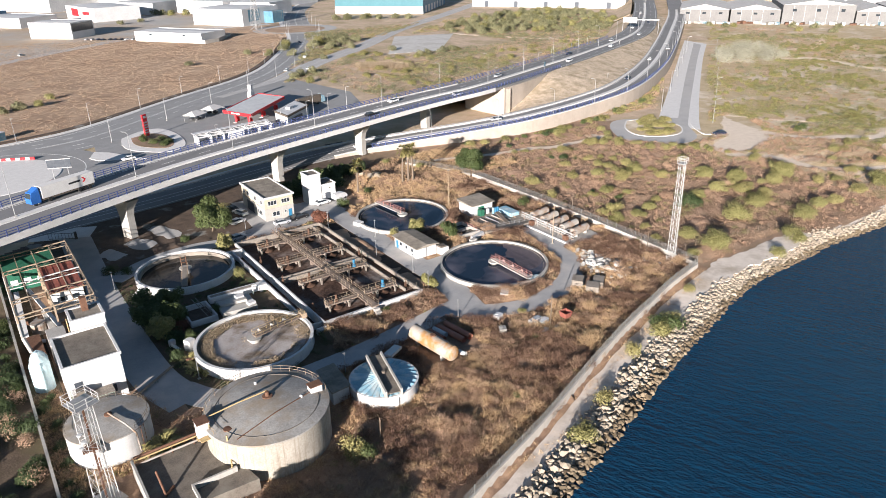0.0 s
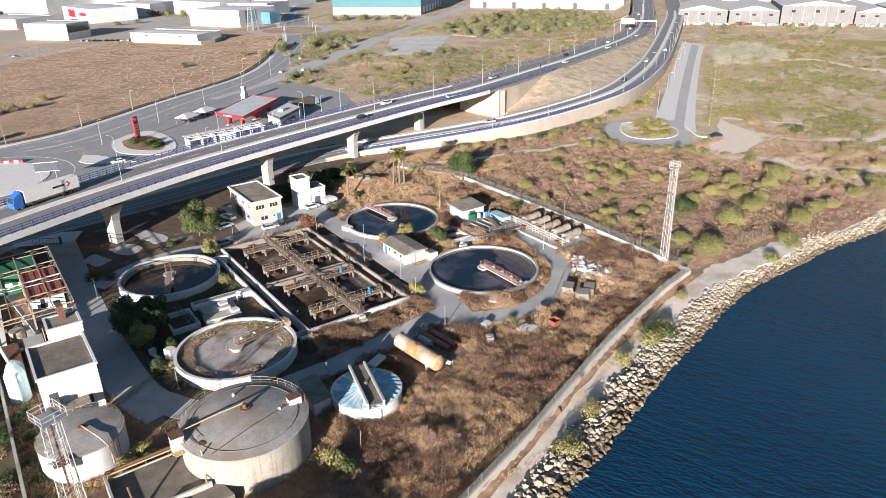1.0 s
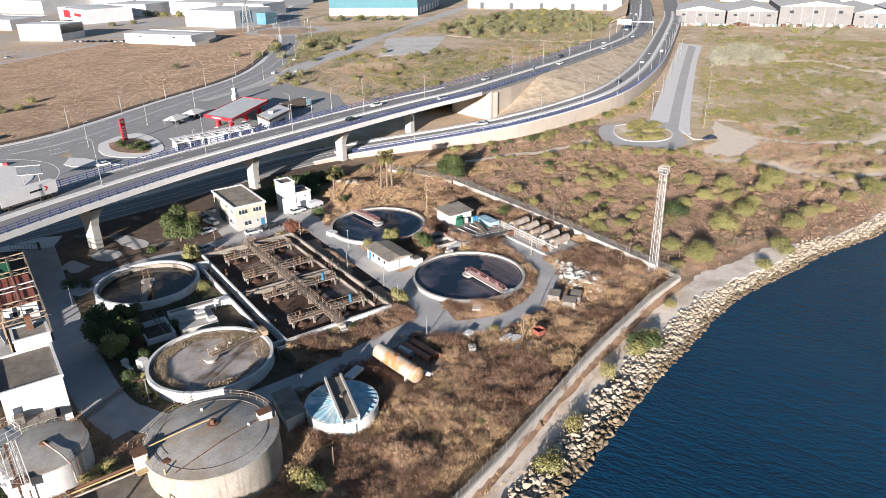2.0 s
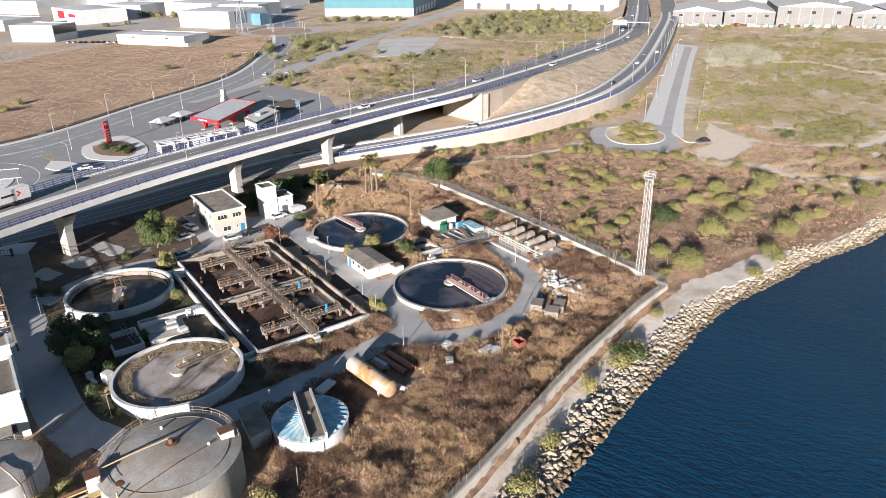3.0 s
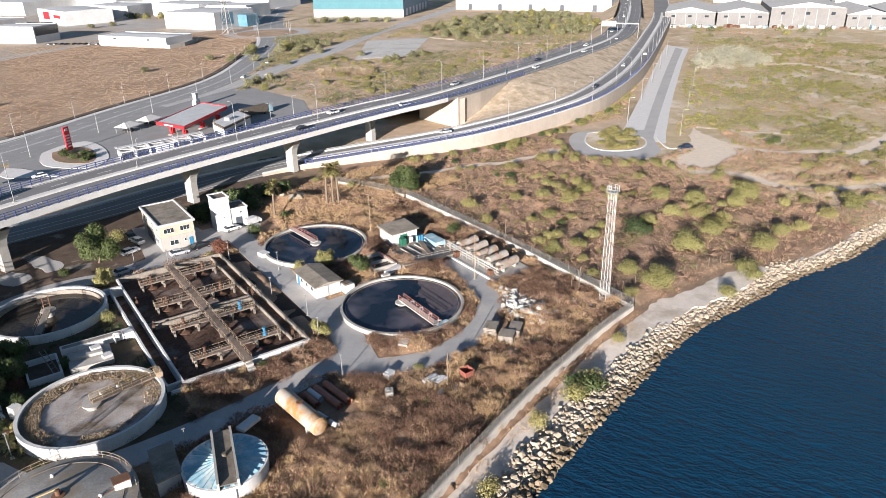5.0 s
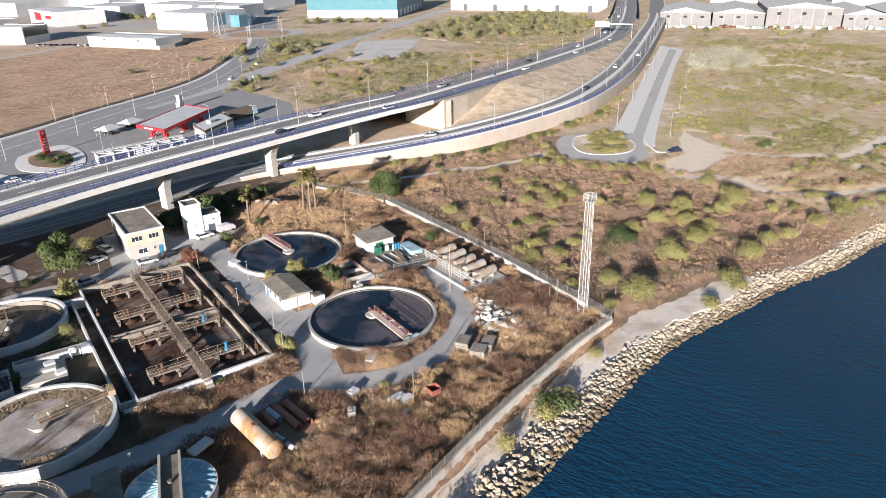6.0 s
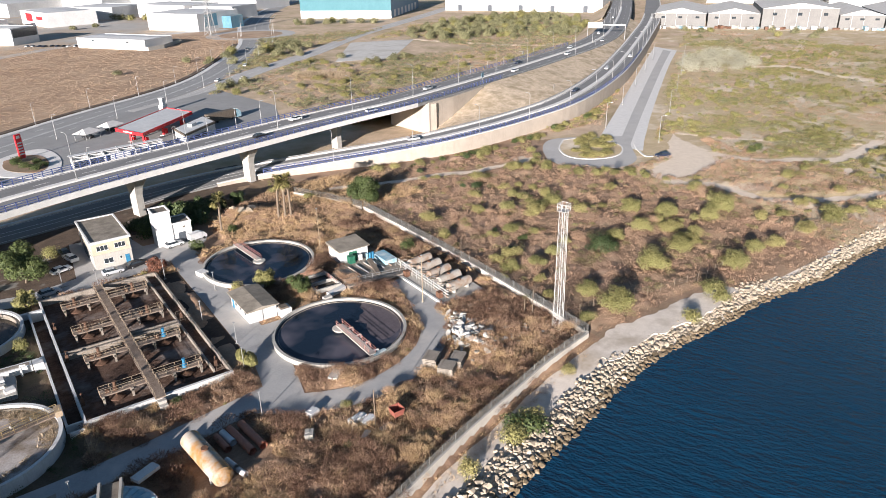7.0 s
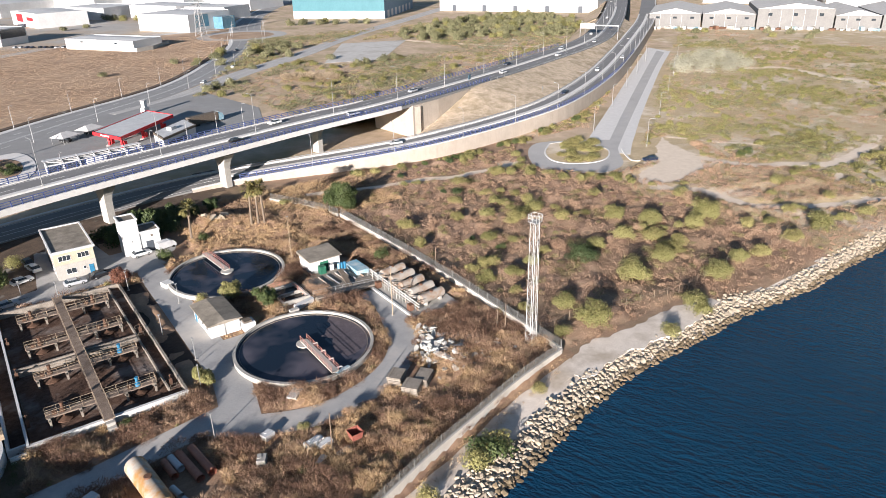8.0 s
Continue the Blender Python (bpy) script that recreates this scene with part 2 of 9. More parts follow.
def sea_mat():
    """Open water: short wind waves with narrow crests over finer ripples."""
    m = bpy.data.materials.new("sea_water")
    m.use_nodes = True
    N, K = m.node_tree.nodes, m.node_tree.links.new
    bsdf = N["Principled BSDF"]
    bsdf.inputs["Roughness"].default_value, bsdf.inputs["IOR"].default_value = 0.12, 1.33
    bsdf.inputs["Specular IOR Level"].default_value = 0.08
    where = N.new("ShaderNodeNewGeometry").outputs["Position"]

    def tex(scale, stretch, turn, detail, rough):
        mp = N.new("ShaderNodeMapping")
        mp.vector_type = "TEXTURE"
        mp.inputs["Scale"].default_value, mp.inputs["Rotation"].default_value = (stretch, 1, 1), (0, 0, radians(turn))
        K(where, mp.inputs["Vector"])
        t = N.new("ShaderNodeTexNoise")
        t.inputs["Scale"].default_value, t.inputs["Detail"].default_value, t.inputs["Roughness"].default_value = scale, detail, rough
        K(mp.outputs[0], t.inputs["Vector"])
        return t.outputs["Fac"]

    def calc(op, a, b, c=None):
        x = N.new("ShaderNodeMath")
        x.operation = op
        for sock, v in zip(x.inputs, (a, b, c)):
            if v is None:
                continue
            if isinstance(v, float):
                sock.default_value = v
            else:
                K(v, sock)
        return x.outputs[0]

    crest = calc("ABSOLUTE", calc("SUBTRACT", tex(0.5, 3.4, WAVES, 2.0, 0.5), 0.5), 0.0)
    cross = calc("ABSOLUTE", calc("SUBTRACT", tex(0.8, 2.6, WAVES + 24, 2.0, 0.5), 0.5), 0.0)
    ripple = tex(2.4, 2.2, WAVES + 8, 3.0, 0.6)
    h = calc("MULTIPLY_ADD", crest, -0.75, calc("MULTIPLY_ADD", cross, -0.42, calc("MULTIPLY", ripple, 0.3)))
    big = N.new("ShaderNodeMapRange")
    big.inputs["From Min"].default_value, big.inputs["From Max"].default_value = 0.35, 0.65
    K(tex(0.02, 2.0, WAVES, 3.0, 0.5), big.inputs["Value"])
    mix = N.new("ShaderNodeMix")
    mix.data_type = "RGBA"
    mix.inputs["A"].default_value, mix.inputs["B"].default_value = (0.0062, 0.035, 0.076, 1), (0.0078, 0.044, 0.092, 1)
    K(big.outputs["Result"], mix.inputs["Factor"])
    K(mix.outputs["Result"], bsdf.inputs["Base Color"])
    b = N.new("ShaderNodeBump")
    b.inputs["Strength"].default_value, b.inputs["Distance"].default_value = 1.0, 1.0
    K(h, b.inputs["Height"])
    K(b.outputs["Normal"], bsdf.inputs["Normal"])
    return m


M_PLANT = surface("dry_plant_ground", (0.25, 0.16, 0.10), (0.43, 0.29, 0.19), 0.35, 0.95, 0.8, 9, third=(0.20, 0.13, 0.095), third_scale=0.09, third_at=0.58, bump_dist=0.2)
# Brown weedy soil, with building and tree shade worked into its tones.
M_SOIL = surface("weedy_soil_shade_toned", (0.075, 0.055, 0.038), (0.17, 0.125, 0.085), 0.5, 0.95, 0.8, 8, third=(0.10, 0.09, 0.045), third_scale=0.14, third_at=0.57, bump_dist=0.2)
M_SCRUB = surface("scrub_ground", (0.28, 0.18, 0.122), (0.48, 0.335, 0.23), 0.3, 0.95, 0.9, 9, third=(0.22, 0.165, 0.105), third_scale=0.05, third_at=0.55, bump_dist=0.3)
M_FIELD = surface("dry_field_ground", (0.38, 0.265, 0.175), (0.58, 0.435, 0.305), 0.14, 0.95, 0.9, 12, third=(0.30, 0.205, 0.14), third_scale=0.03, third_at=0.55, third_soft=0.16, bump_dist=0.3)
M_MEADOW = surface("green_scrub_ground", (0.43, 0.33, 0.20), (0.63, 0.51, 0.33), 0.16, 0.95, 0.9, 10, third=(0.72, 0.62, 0.49), third_scale=0.05, third_at=0.58, third_soft=0.06, bump_dist=0.3)
M_SLOPE = surface("straw_slope", (0.44, 0.34, 0.235), (0.76, 0.63, 0.475), 0.6, 0.95, 1.0, 7, third=(0.36, 0.285, 0.185), third_scale=0.2, third_at=0.55, bump_dist=0.2)
M_LOT = surface("pale_gravel_lot", (0.50, 0.48, 0.45), (0.64, 0.62, 0.58), 0.3, 0.95, 0.3, 10, third=(0.42, 0.39, 0.34), third_scale=0.07, third_at=0.6)
M_YARD = surface("pale_yard", (0.36, 0.34, 0.31), (0.50, 0.475, 0.44), 0.06, 0.95, 0.2, 10, third=(0.46, 0.35, 0.24), third_scale=0.012, third_at=0.5)
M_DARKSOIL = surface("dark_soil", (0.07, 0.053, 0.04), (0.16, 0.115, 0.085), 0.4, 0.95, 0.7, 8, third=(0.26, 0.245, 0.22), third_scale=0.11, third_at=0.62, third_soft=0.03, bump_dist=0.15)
M_SAND = surface("pale_sand_track", (0.68, 0.565, 0.44), (0.83, 0.71, 0.575), 0.5, 0.95, 0.4, 10)
M_BEACH = surface("pale_gravel_path", (0.62, 0.545, 0.465), (0.78, 0.70, 0.61), 0.45, 0.95, 0.4, 10, third=(0.42, 0.35, 0.27), third_scale=0.12, third_at=0.6)
M_ROADPLANT = surface("worn_plant_asphalt", (0.33, 0.325, 0.32), (0.44, 0.43, 0.415), 0.25, 0.9, 0.2, 14, third=(0.56, 0.52, 0.47), third_scale=0.08, third_at=0.6)
M_ASPHALT = surface("grey_asphalt", (0.26, 0.258, 0.256), (0.36, 0.355, 0.348), 0.2, 0.85, 0.15, 16, third=(0.29, 0.285, 0.275), third_scale=0.06)
M_ASPHALTPALE = surface("pale_old_asphalt", (0.40, 0.385, 0.37), (0.51, 0.495, 0.475), 0.15, 0.9, 0.15, 16, third=(0.50, 0.48, 0.45), third_scale=0.05, third_at=0.58)
M_HIGHWAY = surface("highway_asphalt", (0.20, 0.196, 0.193), (0.28, 0.274, 0.268), 0.2, 0.85, 0.15, 16, third=(0.22, 0.215, 0.21), third_scale=0.05)
M_ASPHALTDARK = surface("dark_asphalt", (0.055, 0.055, 0.057), (0.09, 0.088, 0.087), 0.2, 0.85, 0.15, 16)
M_PAVING = surface("pale_paving", (0.62, 0.60, 0.57), (0.76, 0.74, 0.71), 0.6, 0.9, 0.2, 10)
M_CONC = surface("pale_concrete", (0.36, 0.34, 0.305), (0.48, 0.46, 0.42), 0.5, 0.9, 0.2, 10, streak=0.35)
M_WALL = surface("sun_bleached_wall", (0.46, 0.425, 0.375), (0.60, 0.565, 0.51), 0.5, 0.9, 0.2, 10, streak=0.3)
# Dry verge, paler than the near scrub: distance haze put into the colour.
M_VERGE = surface("hazed_verge_ground", (0.45, 0.335, 0.23), (0.69, 0.545, 0.395), 0.2, 0.95, 0.9, 10, third=(0.36, 0.29, 0.17), third_scale=0.04, third_at=0.56, bump_dist=0.3)
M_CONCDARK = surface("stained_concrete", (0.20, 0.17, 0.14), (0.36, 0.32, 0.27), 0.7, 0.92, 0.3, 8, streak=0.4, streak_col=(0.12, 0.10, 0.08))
M_RUSTCONC = surface("brown_stained_concrete", (0.15, 0.11, 0.085), (0.30, 0.24, 0.19), 0.8, 0.92, 0.3, 8)
M_SCUM = surface("purplish_scum", (0.075, 0.062, 0.070), (0.15, 0.125, 0.135), 0.5, 0.7, 0.1, 8)
M_RUBBLE = surface("white_broken_rubble", (0.40, 0.385, 0.35), (0.62, 0.60, 0.56), 0.8, 0.95, 0.5, 6, vary=0.25, bump_dist=0.1)
M_DARKSTRIP = surface("dark_brown_strip", (0.035, 0.025, 0.020), (0.085, 0.060, 0.046), 0.9, 0.95, 0.8, 7, bump_dist=0.1)
M_FENCE = surface("dull_fence_steel", (0.15, 0.145, 0.135), (0.24, 0.235, 0.22), 3.0, 0.6, 0.05, 6, metal=0.2)
M_BEIGE = surface("beige_retaining_wall", (0.41, 0.35, 0.29), (0.52, 0.455, 0.385), 0.3, 0.9, 0.15, 10, streak=0.4, streak_col=(0.34, 0.27, 0.2))
M_WHITE = surface("white_render", (0.54, 0.535, 0.52), (0.68, 0.675, 0.66), 0.5, 0.85, 0.12, 9, streak=0.35, streak_col=(0.42, 0.37, 0.31))
M_WHITECLEAN = surface("white_cladding", (0.54, 0.54, 0.54), (0.64, 0.64, 0.64), 0.15, 0.6, 0.05, 9)
M_CREAM = surface("cream_render", (0.46, 0.385, 0.285), (0.56, 0.485, 0.375), 0.5, 0.85, 0.1, 9, streak=0.3, streak_col=(0.45, 0.36, 0.26))
M_ROOFGREY = surface("grey_flat_roof", (0.23, 0.20, 0.16), (0.36, 0.32, 0.265), 0.5, 0.95, 0.3, 10, third=(0.17, 0.15, 0.12), third_scale=0.3)
M_ROOFDARK = surface("dark_flat_roof", (0.115, 0.10, 0.083), (0.22, 0.19, 0.155), 0.6, 0.95, 0.3, 9, third=(0.24, 0.22, 0.18), third_scale=0.35, third_at=0.62)
M_DOME = surface("weathered_tank_roof", (0.24, 0.23, 0.215), (0.42, 0.405, 0.375), 0.4, 0.9, 0.25, 9, third=(0.27, 0.215, 0.15), third_scale=0.18, third_at=0.57)
M_TANKWALL = surface("stained_tank_wall", (0.30, 0.27, 0.225), (0.44, 0.405, 0.345), 0.5, 0.9, 0.2, 8, streak=0.8, streak_col=(0.22, 0.17, 0.12))
M_SLUDGE = surface("cracked_grey_sludge", (0.34, 0.305, 0.285), (0.56, 0.515, 0.485), 0.6, 0.95, 0.9, 7, third=(0.19, 0.145, 0.10), third_scale=0.3, third_at=0.55, bump_dist=0.15)
M_BASINFLOOR = surface("brown_dry_basin_crust", (0.06, 0.038, 0.029), (0.17, 0.113, 0.086), 1.4, 0.95, 0.9, 6, third=(0.24, 0.205, 0.185), third_scale=0.12, third_at=0.57, third_soft=0.08, spec=0.05, bump_dist=0.4)
M_ROCK = surface("pale_riprap_stone", (0.31, 0.255, 0.188), (0.54, 0.46, 0.352), 0.8, 0.95, 0.6, 6, vary=0.3, bump_dist=0.12)
M_ROCKWET = surface("wet_riprap_stone", (0.13, 0.098, 0.06), (0.29, 0.225, 0.145), 0.8, 0.6, 0.6, 6, vary=0.3, bump_dist=0.12)
M_RUST = surface("rust", (0.10, 0.052, 0.033), (0.20, 0.108, 0.068), 1.5, 0.85, 0.3, 6, local=True)
M_OLDIRON = surface("brown_old_iron", (0.06, 0.035, 0.024), (0.15, 0.085, 0.055), 1.5, 0.85, 0.3, 6, local=True)
M_RUSTPAINT = surface("rusting_pale_paint", (0.33, 0.30, 0.26), (0.46, 0.43, 0.385), 1.0, 0.7, 0.2, 6, third=(0.26, 0.165, 0.105), third_scale=0.5, third_at=0.54)
M_STEEL = surface("galvanised_steel", (0.30, 0.305, 0.305), (0.42, 0.42, 0.415), 3.0, 0.5, 0.05, 6, metal=0.35)
M_MAST = surface("white_painted_steel", (0.46, 0.455, 0.44), (0.60, 0.595, 0.57), 2.0, 0.55, 0.05, 6)
M_DARKSTEEL = surface("dark_weathered_steel", (0.10, 0.085, 0.07), (0.22, 0.18, 0.14), 2.0, 0.7, 0.1, 6, metal=0.2)
M_TANSTEEL = surface("tan_painted_rail", (0.27, 0.205, 0.14), (0.43, 0.34, 0.24), 2.0, 0.6, 0.1, 6)
M_YELLOW = surface("faded_yellow_paint", (0.40, 0.29, 0.13), (0.54, 0.41, 0.22), 2.0, 0.6, 0.1, 6)
M_PINK = surface("faded_red_paint", (0.48, 0.20, 0.15), (0.62, 0.32, 0.25), 2.0, 0.65, 0.1, 6)
M_LORRYBLUE = surface("blue_lorry_paint", (0.03, 0.12, 0.40), (0.05, 0.16, 0.48), 1.0, 0.35, 0.0, 6)
M_BLUERAIL = surface("blue_painted_rail", (0.065, 0.085, 0.21), (0.11, 0.14, 0.29), 1.5, 0.45, 0.05, 6)
M_PALEBLUE = surface("faded_blue_cover", (0.19, 0.37, 0.48), (0.30, 0.48, 0.56), 0.8, 0.6, 0.1, 6, third=(0.55, 0.62, 0.62), third_scale=0.5, third_at=0.58, vary=0.12)
M_SILO = surface("pale_blue_steel", (0.40, 0.55, 0.60), (0.56, 0.68, 0.70), 1.0, 0.6, 0.1, 6, streak=0.3)
M_BLUEPUMP = surface("blue_machine_paint", (0.03, 0.15, 0.28), (0.06, 0.22, 0.36), 2.0, 0.5, 0.05, 6)
M_RED = surface("red_sign_paint", (0.55, 0.02, 0.03), (0.66, 0.04, 0.045), 1.0, 0.4, 0.0, 6)
M_REDROOF = surface("red_rusty_sheet", (0.20, 0.06, 0.045), (0.33, 0.12, 0.085), 0.6, 0.8, 0.2, 6)
M_GREEN = surface("green_sheet", (0.02, 0.10, 0.06), (0.045, 0.17, 0.105), 0.6, 0.6, 0.1, 6)
M_BROWNPIPE = surface("brown_pipe", (0.34, 0.14, 0.09), (0.45, 0.21, 0.14), 1.0, 0.6, 0.1, 6)
M_GLASS = surface("dark_window_glass", (0.02, 0.025, 0.03), (0.05, 0.06, 0.07), 1.0, 0.12, 0.0, 6, spec=0.5)
M_BLUEGLASS = surface("blue_facade_glass", (0.08, 0.18, 0.26), (0.16, 0.30, 0.38), 0.3, 0.15, 0.0, 6, spec=0.5)
M_BLUEWALL = surface("teal_cladding", (0.05, 0.15, 0.18), (0.07, 0.185, 0.215), 0.1, 0.55, 0.05, 6)
# Cladding of sides turned from the sun, shade painted in as blue.
M_SHADEDWALL = surface("blue_shaded_cladding", (0.09, 0.17, 0.26), (0.13, 0.22, 0.32), 0.15, 0.55, 0.05, 6)
M_GREYROOF = surface("pale_sheet_roof", (0.50, 0.50, 0.50), (0.64, 0.64, 0.63), 0.1, 0.6, 0.08, 8)
M_SHED = surface("pale_shed_sheet", (0.165, 0.16, 0.155), (0.215, 0.21, 0.20), 0.15, 0.7, 0.08, 8)
M_SHEDROOF = surface("pale_fibre_roof", (0.50, 0.48, 0.45), (0.62, 0.60, 0.57), 0.15, 0.85, 0.08, 8)
M_PAINT = surface("white_road_paint", (0.62, 0.62, 0.60), (0.78, 0.78, 0.76), 2.0, 0.7, 0.0, 6)
M_TYRE = surface("black_rubber", (0.02, 0.02, 0.02), (0.035, 0.035, 0.035), 3.0, 0.8, 0.0, 6)
M_BARK = surface("grey_bark", (0.12, 0.09, 0.065), (0.24, 0.19, 0.14), 3.0, 0.95, 0.5, 6, local=True)
M_DOOR = surface("dark_door", (0.05, 0.06, 0.075), (0.09, 0.10, 0.115), 1.0, 0.5, 0.0, 6)
M_SEA = sea_mat()
M_TANKWATER = water_mat("dark_tank_water", (0.012, 0.02, 0.034), 0.06, 1.2, 0.05, tint=((0.10, 0.092, 0.11), 0.085))
M_MURK = water_mat("murky_dark_water", (0.030, 0.025, 0.020), 0.10, 1.0, 0.05, tint=((0.05, 0.042, 0.034), 0.15))
M_LEAFDARK = leafy("dark_green_leaves", [(0.03, 0.048, 0.018), (0.058, 0.08, 0.03), (0.10, 0.125, 0.05)])
M_LEAFGREEN = leafy("green_leaves", [(0.035, 0.05, 0.018), (0.07, 0.092, 0.03), (0.125, 0.145, 0.05)])
M_LEAFOLIVE = leafy("olive_leaves", [(0.10, 0.10, 0.034), (0.225, 0.21, 0.078), (0.34, 0.31, 0.125)], 0.4)
M_LEAFYELLOW = leafy("yellow_green_leaves", [(0.13, 0.118, 0.042), (0.25, 0.222, 0.085), (0.37, 0.325, 0.135)], 0.35)
M_LEAFRED = leafy("reddish_dry_leaves", [(0.08, 0.035, 0.022), (0.17, 0.07, 0.045), (0.25, 0.13, 0.075)])
M_BRUSH = leafy("dead_brown_brush", [(0.22, 0.135, 0.088), (0.37, 0.245, 0.16), (0.50, 0.355, 0.24)], 0.4)
M_WEED = leafy("low_field_weeds", [(0.31, 0.215, 0.14), (0.39, 0.28, 0.185), (0.46, 0.345, 0.235)], 0.1)
M_SILVER = leafy("silvery_dry_branches", [(0.20, 0.19, 0.135), (0.34, 0.325, 0.24), (0.46, 0.44, 0.34)])
M_STRAW = leafy("dry_straw", [(0.36, 0.235, 0.12), (0.48, 0.335, 0.185), (0.60, 0.445, 0.265)], 0.1)
M_STRAWMID = leafy("pinkish_dry_straw", [(0.29, 0.185, 0.118), (0.40, 0.27, 0.175), (0.50, 0.35, 0.235)], 0.1)
M_LEAFFAR = leafy("grey_olive_leaves", [(0.10, 0.10, 0.05), (0.19, 0.185, 0.095), (0.30, 0.28, 0.155)], 0.45)
M_STRAWDARK = leafy("dark_dry_stalks", [(0.10, 0.056, 0.036), (0.16, 0.094, 0.062), (0.24, 0.15, 0.10)], 0.1)
M_REED = leafy("tan_reeds", [(0.22, 0.165, 0.105), (0.33, 0.26, 0.175), (0.43, 0.345, 0.245)], 0.1)

# ---- land, sea and roads ----
WATER_Z = -1.0
SHORE = [(-3000, -1400), (-120, -112), (-60, -83), (-20, -68), (7, -57.7), (15, -55.4), (24, -52.7), (33, -49.7), (44, -46.2), (58, -42.8), (70, -39.4), (80, -37.5), (90, -36.9), (101, -37.1), (112, -36.4), (124, -37.4), (134, -38.4), (149, -37.6), (166, -37.8), (230, -38), (420, -60), (700, -110), (3000, -700)]
SHX, SHY = [p[0] for p in SHORE], [p[1] for p in SHORE]
FENCE_SEA = [(-30, -60.5), (-3.4, -51.3), (12, -46.3), (22, -42.6), (33, -38.5), (44, -34.7), (55, -31.5), (65, -28.6), (76.7, -26.2)]
WEST_UP = [(-180, 160), (-90, 180), (-36, 190), (-5, 201), (38, 234), (93, 276), (135, 335), (178, 412), (225, 537), (282, 643), (420, 860)]
DECK_NEAR = [(-160, 2), (-100, 27), (-46, 51.5), (-21.6, 63.2), (4, 74), (29, 82.1), (59.6, 90.6), (84, 97.5), (106, 103), (131, 109), (180, 127.5), (240, 152), (330, 195), (420, 262), (540, 362), (700, 500), (900, 672)]


def shore_y(x):
    return float(np.interp(x, SHX, SHY))


def fence_y(x):
    return float(np.interp(x, [p[0] for p in FENCE_SEA], [p[1] for p in FENCE_SEA]))


def west_y(x):
    return float(np.interp(x, [p[0] for p in WEST_UP], [p[1] for p in WEST_UP]))


def deck_y(x):
    return float(np.interp(x, [p[0] for p in DECK_NEAR], [p[1] for p in DECK_NEAR]))


PLANT_ROADS = [([(-30, 84), (-30.3, 72), (-31.3, 48), (-31.5, 30), (-31.3, 14), (-30.5, 1), (-28, -8)], 3.6), ([(-28, -4), (-24, -10), (-16, -12), (-8, -12.3), (3, -11.6), (14, -9.9), (26, -8)], 2.6),
               ([(26.5, -11), (29.0, 1), (29.2, 12), (29.4, 30), (29.5, 46), (30, 60)], 3.0), ([(22, -9), (28, -13.5), (36, -16.6), (44, -16), (52, -12.5), (57.6, -6.5), (60.5, 1), (62.5, 8), (62, 14)], 2.6),
               ([(33, 56), (24, 54.5), (11, 52), (2, 51), (-8, 53), (-18, 51.5), (-28, 46)], 2.6), ([(182, 58), (215, 82), (262, 116), (366, 190)], 10.0),
               ([(192, 28), (195, 19), (199, 13.5), (207.7, 8.9), (215.5, 1.6), (224.6, 1.4), (245, 3.5)], 2.0), ([(158, 19), (166, 10), (165.4, 1.4), (166.8, -6.4), (176.6, -14.2), (206, -27)], 1.8), ([(78, 76), (97.6, 69.5), (110.5, 67.5), (121.0, 62.8), (147, 62)], 1.4), ([(168, 26), (180, 28), (192, 38), (200, 48)], 6)]
SOLID_ROUND = [(42.2, 39.2, 12.2), (42.6, 1.9, 12.2), (-14, 39.5, 10.6), (-13.2, 1.2, 10.6), (-20.9, -24.4, 9), (-40, -11.2, 5.9), (-1.6, -23.5, 5.8), (75, -20.5, 1.0), (-43.2, -23, 1.5)]
SOLID_BOX = [(-2.8, -0.6, 22.4, 47.5), (12, 57.5, 21, 75), (26, 62, 35.5, 68.5), (30, 14, 38.6, 25), (55.5, 15, 66.6, 34), (63, -1.5, 74.5, 20.5), (45.6, 15, 52, 26), (-48.8, -34, -26, -20), (-43.6, -4.6, -34.4, 16.6),
             (-48.8, 8, -43, 62.8), (-43, 17, -33.8, 62.8), (-20.5, 14.5, -4, 23.6), (-10.2, -23, -5.8, -15.3), (9, -26, 13, -14), (13.5, -24.5, 19.9, -13), (49.2, -21.5, 55.3, -14.2), (-3, 54, 40, 78), (26, 4, 38.6, 13)]


def seg_far(x, y, pts):
    best = 1e9
    for a, b in zip(pts, pts[1:]):
        dx, dy = b[0] - a[0], b[1] - a[1]
        t = max(0, min(1, ((x - a[0]) * dx + (y - a[1]) * dy) / (dx * dx + dy * dy)))
        best = min(best, (x - a[0] - t * dx) ** 2 + (y - a[1] - t * dy) ** 2)
    return math.sqrt(best)


def free(x, y, r=0.0):
    for cx, cy, cr in SOLID_ROUND:
        if (x - cx) ** 2 + (y - cy) ** 2 < (cr + r) ** 2:
            return False
    for x0, y0, x1, y1 in SOLID_BOX:
        if x0 - r < x < x1 + r and y0 - r < y < y1 + r:
            return False
    for pts, w in PLANT_ROADS:
        if seg_far(x, y, pts) < w + r:
            return False
    if 146 < x < 192 and 36 < y < 82 and seg_far(x, y, [(170, 57), (175, 62)]) < 24:
        return False
    return True


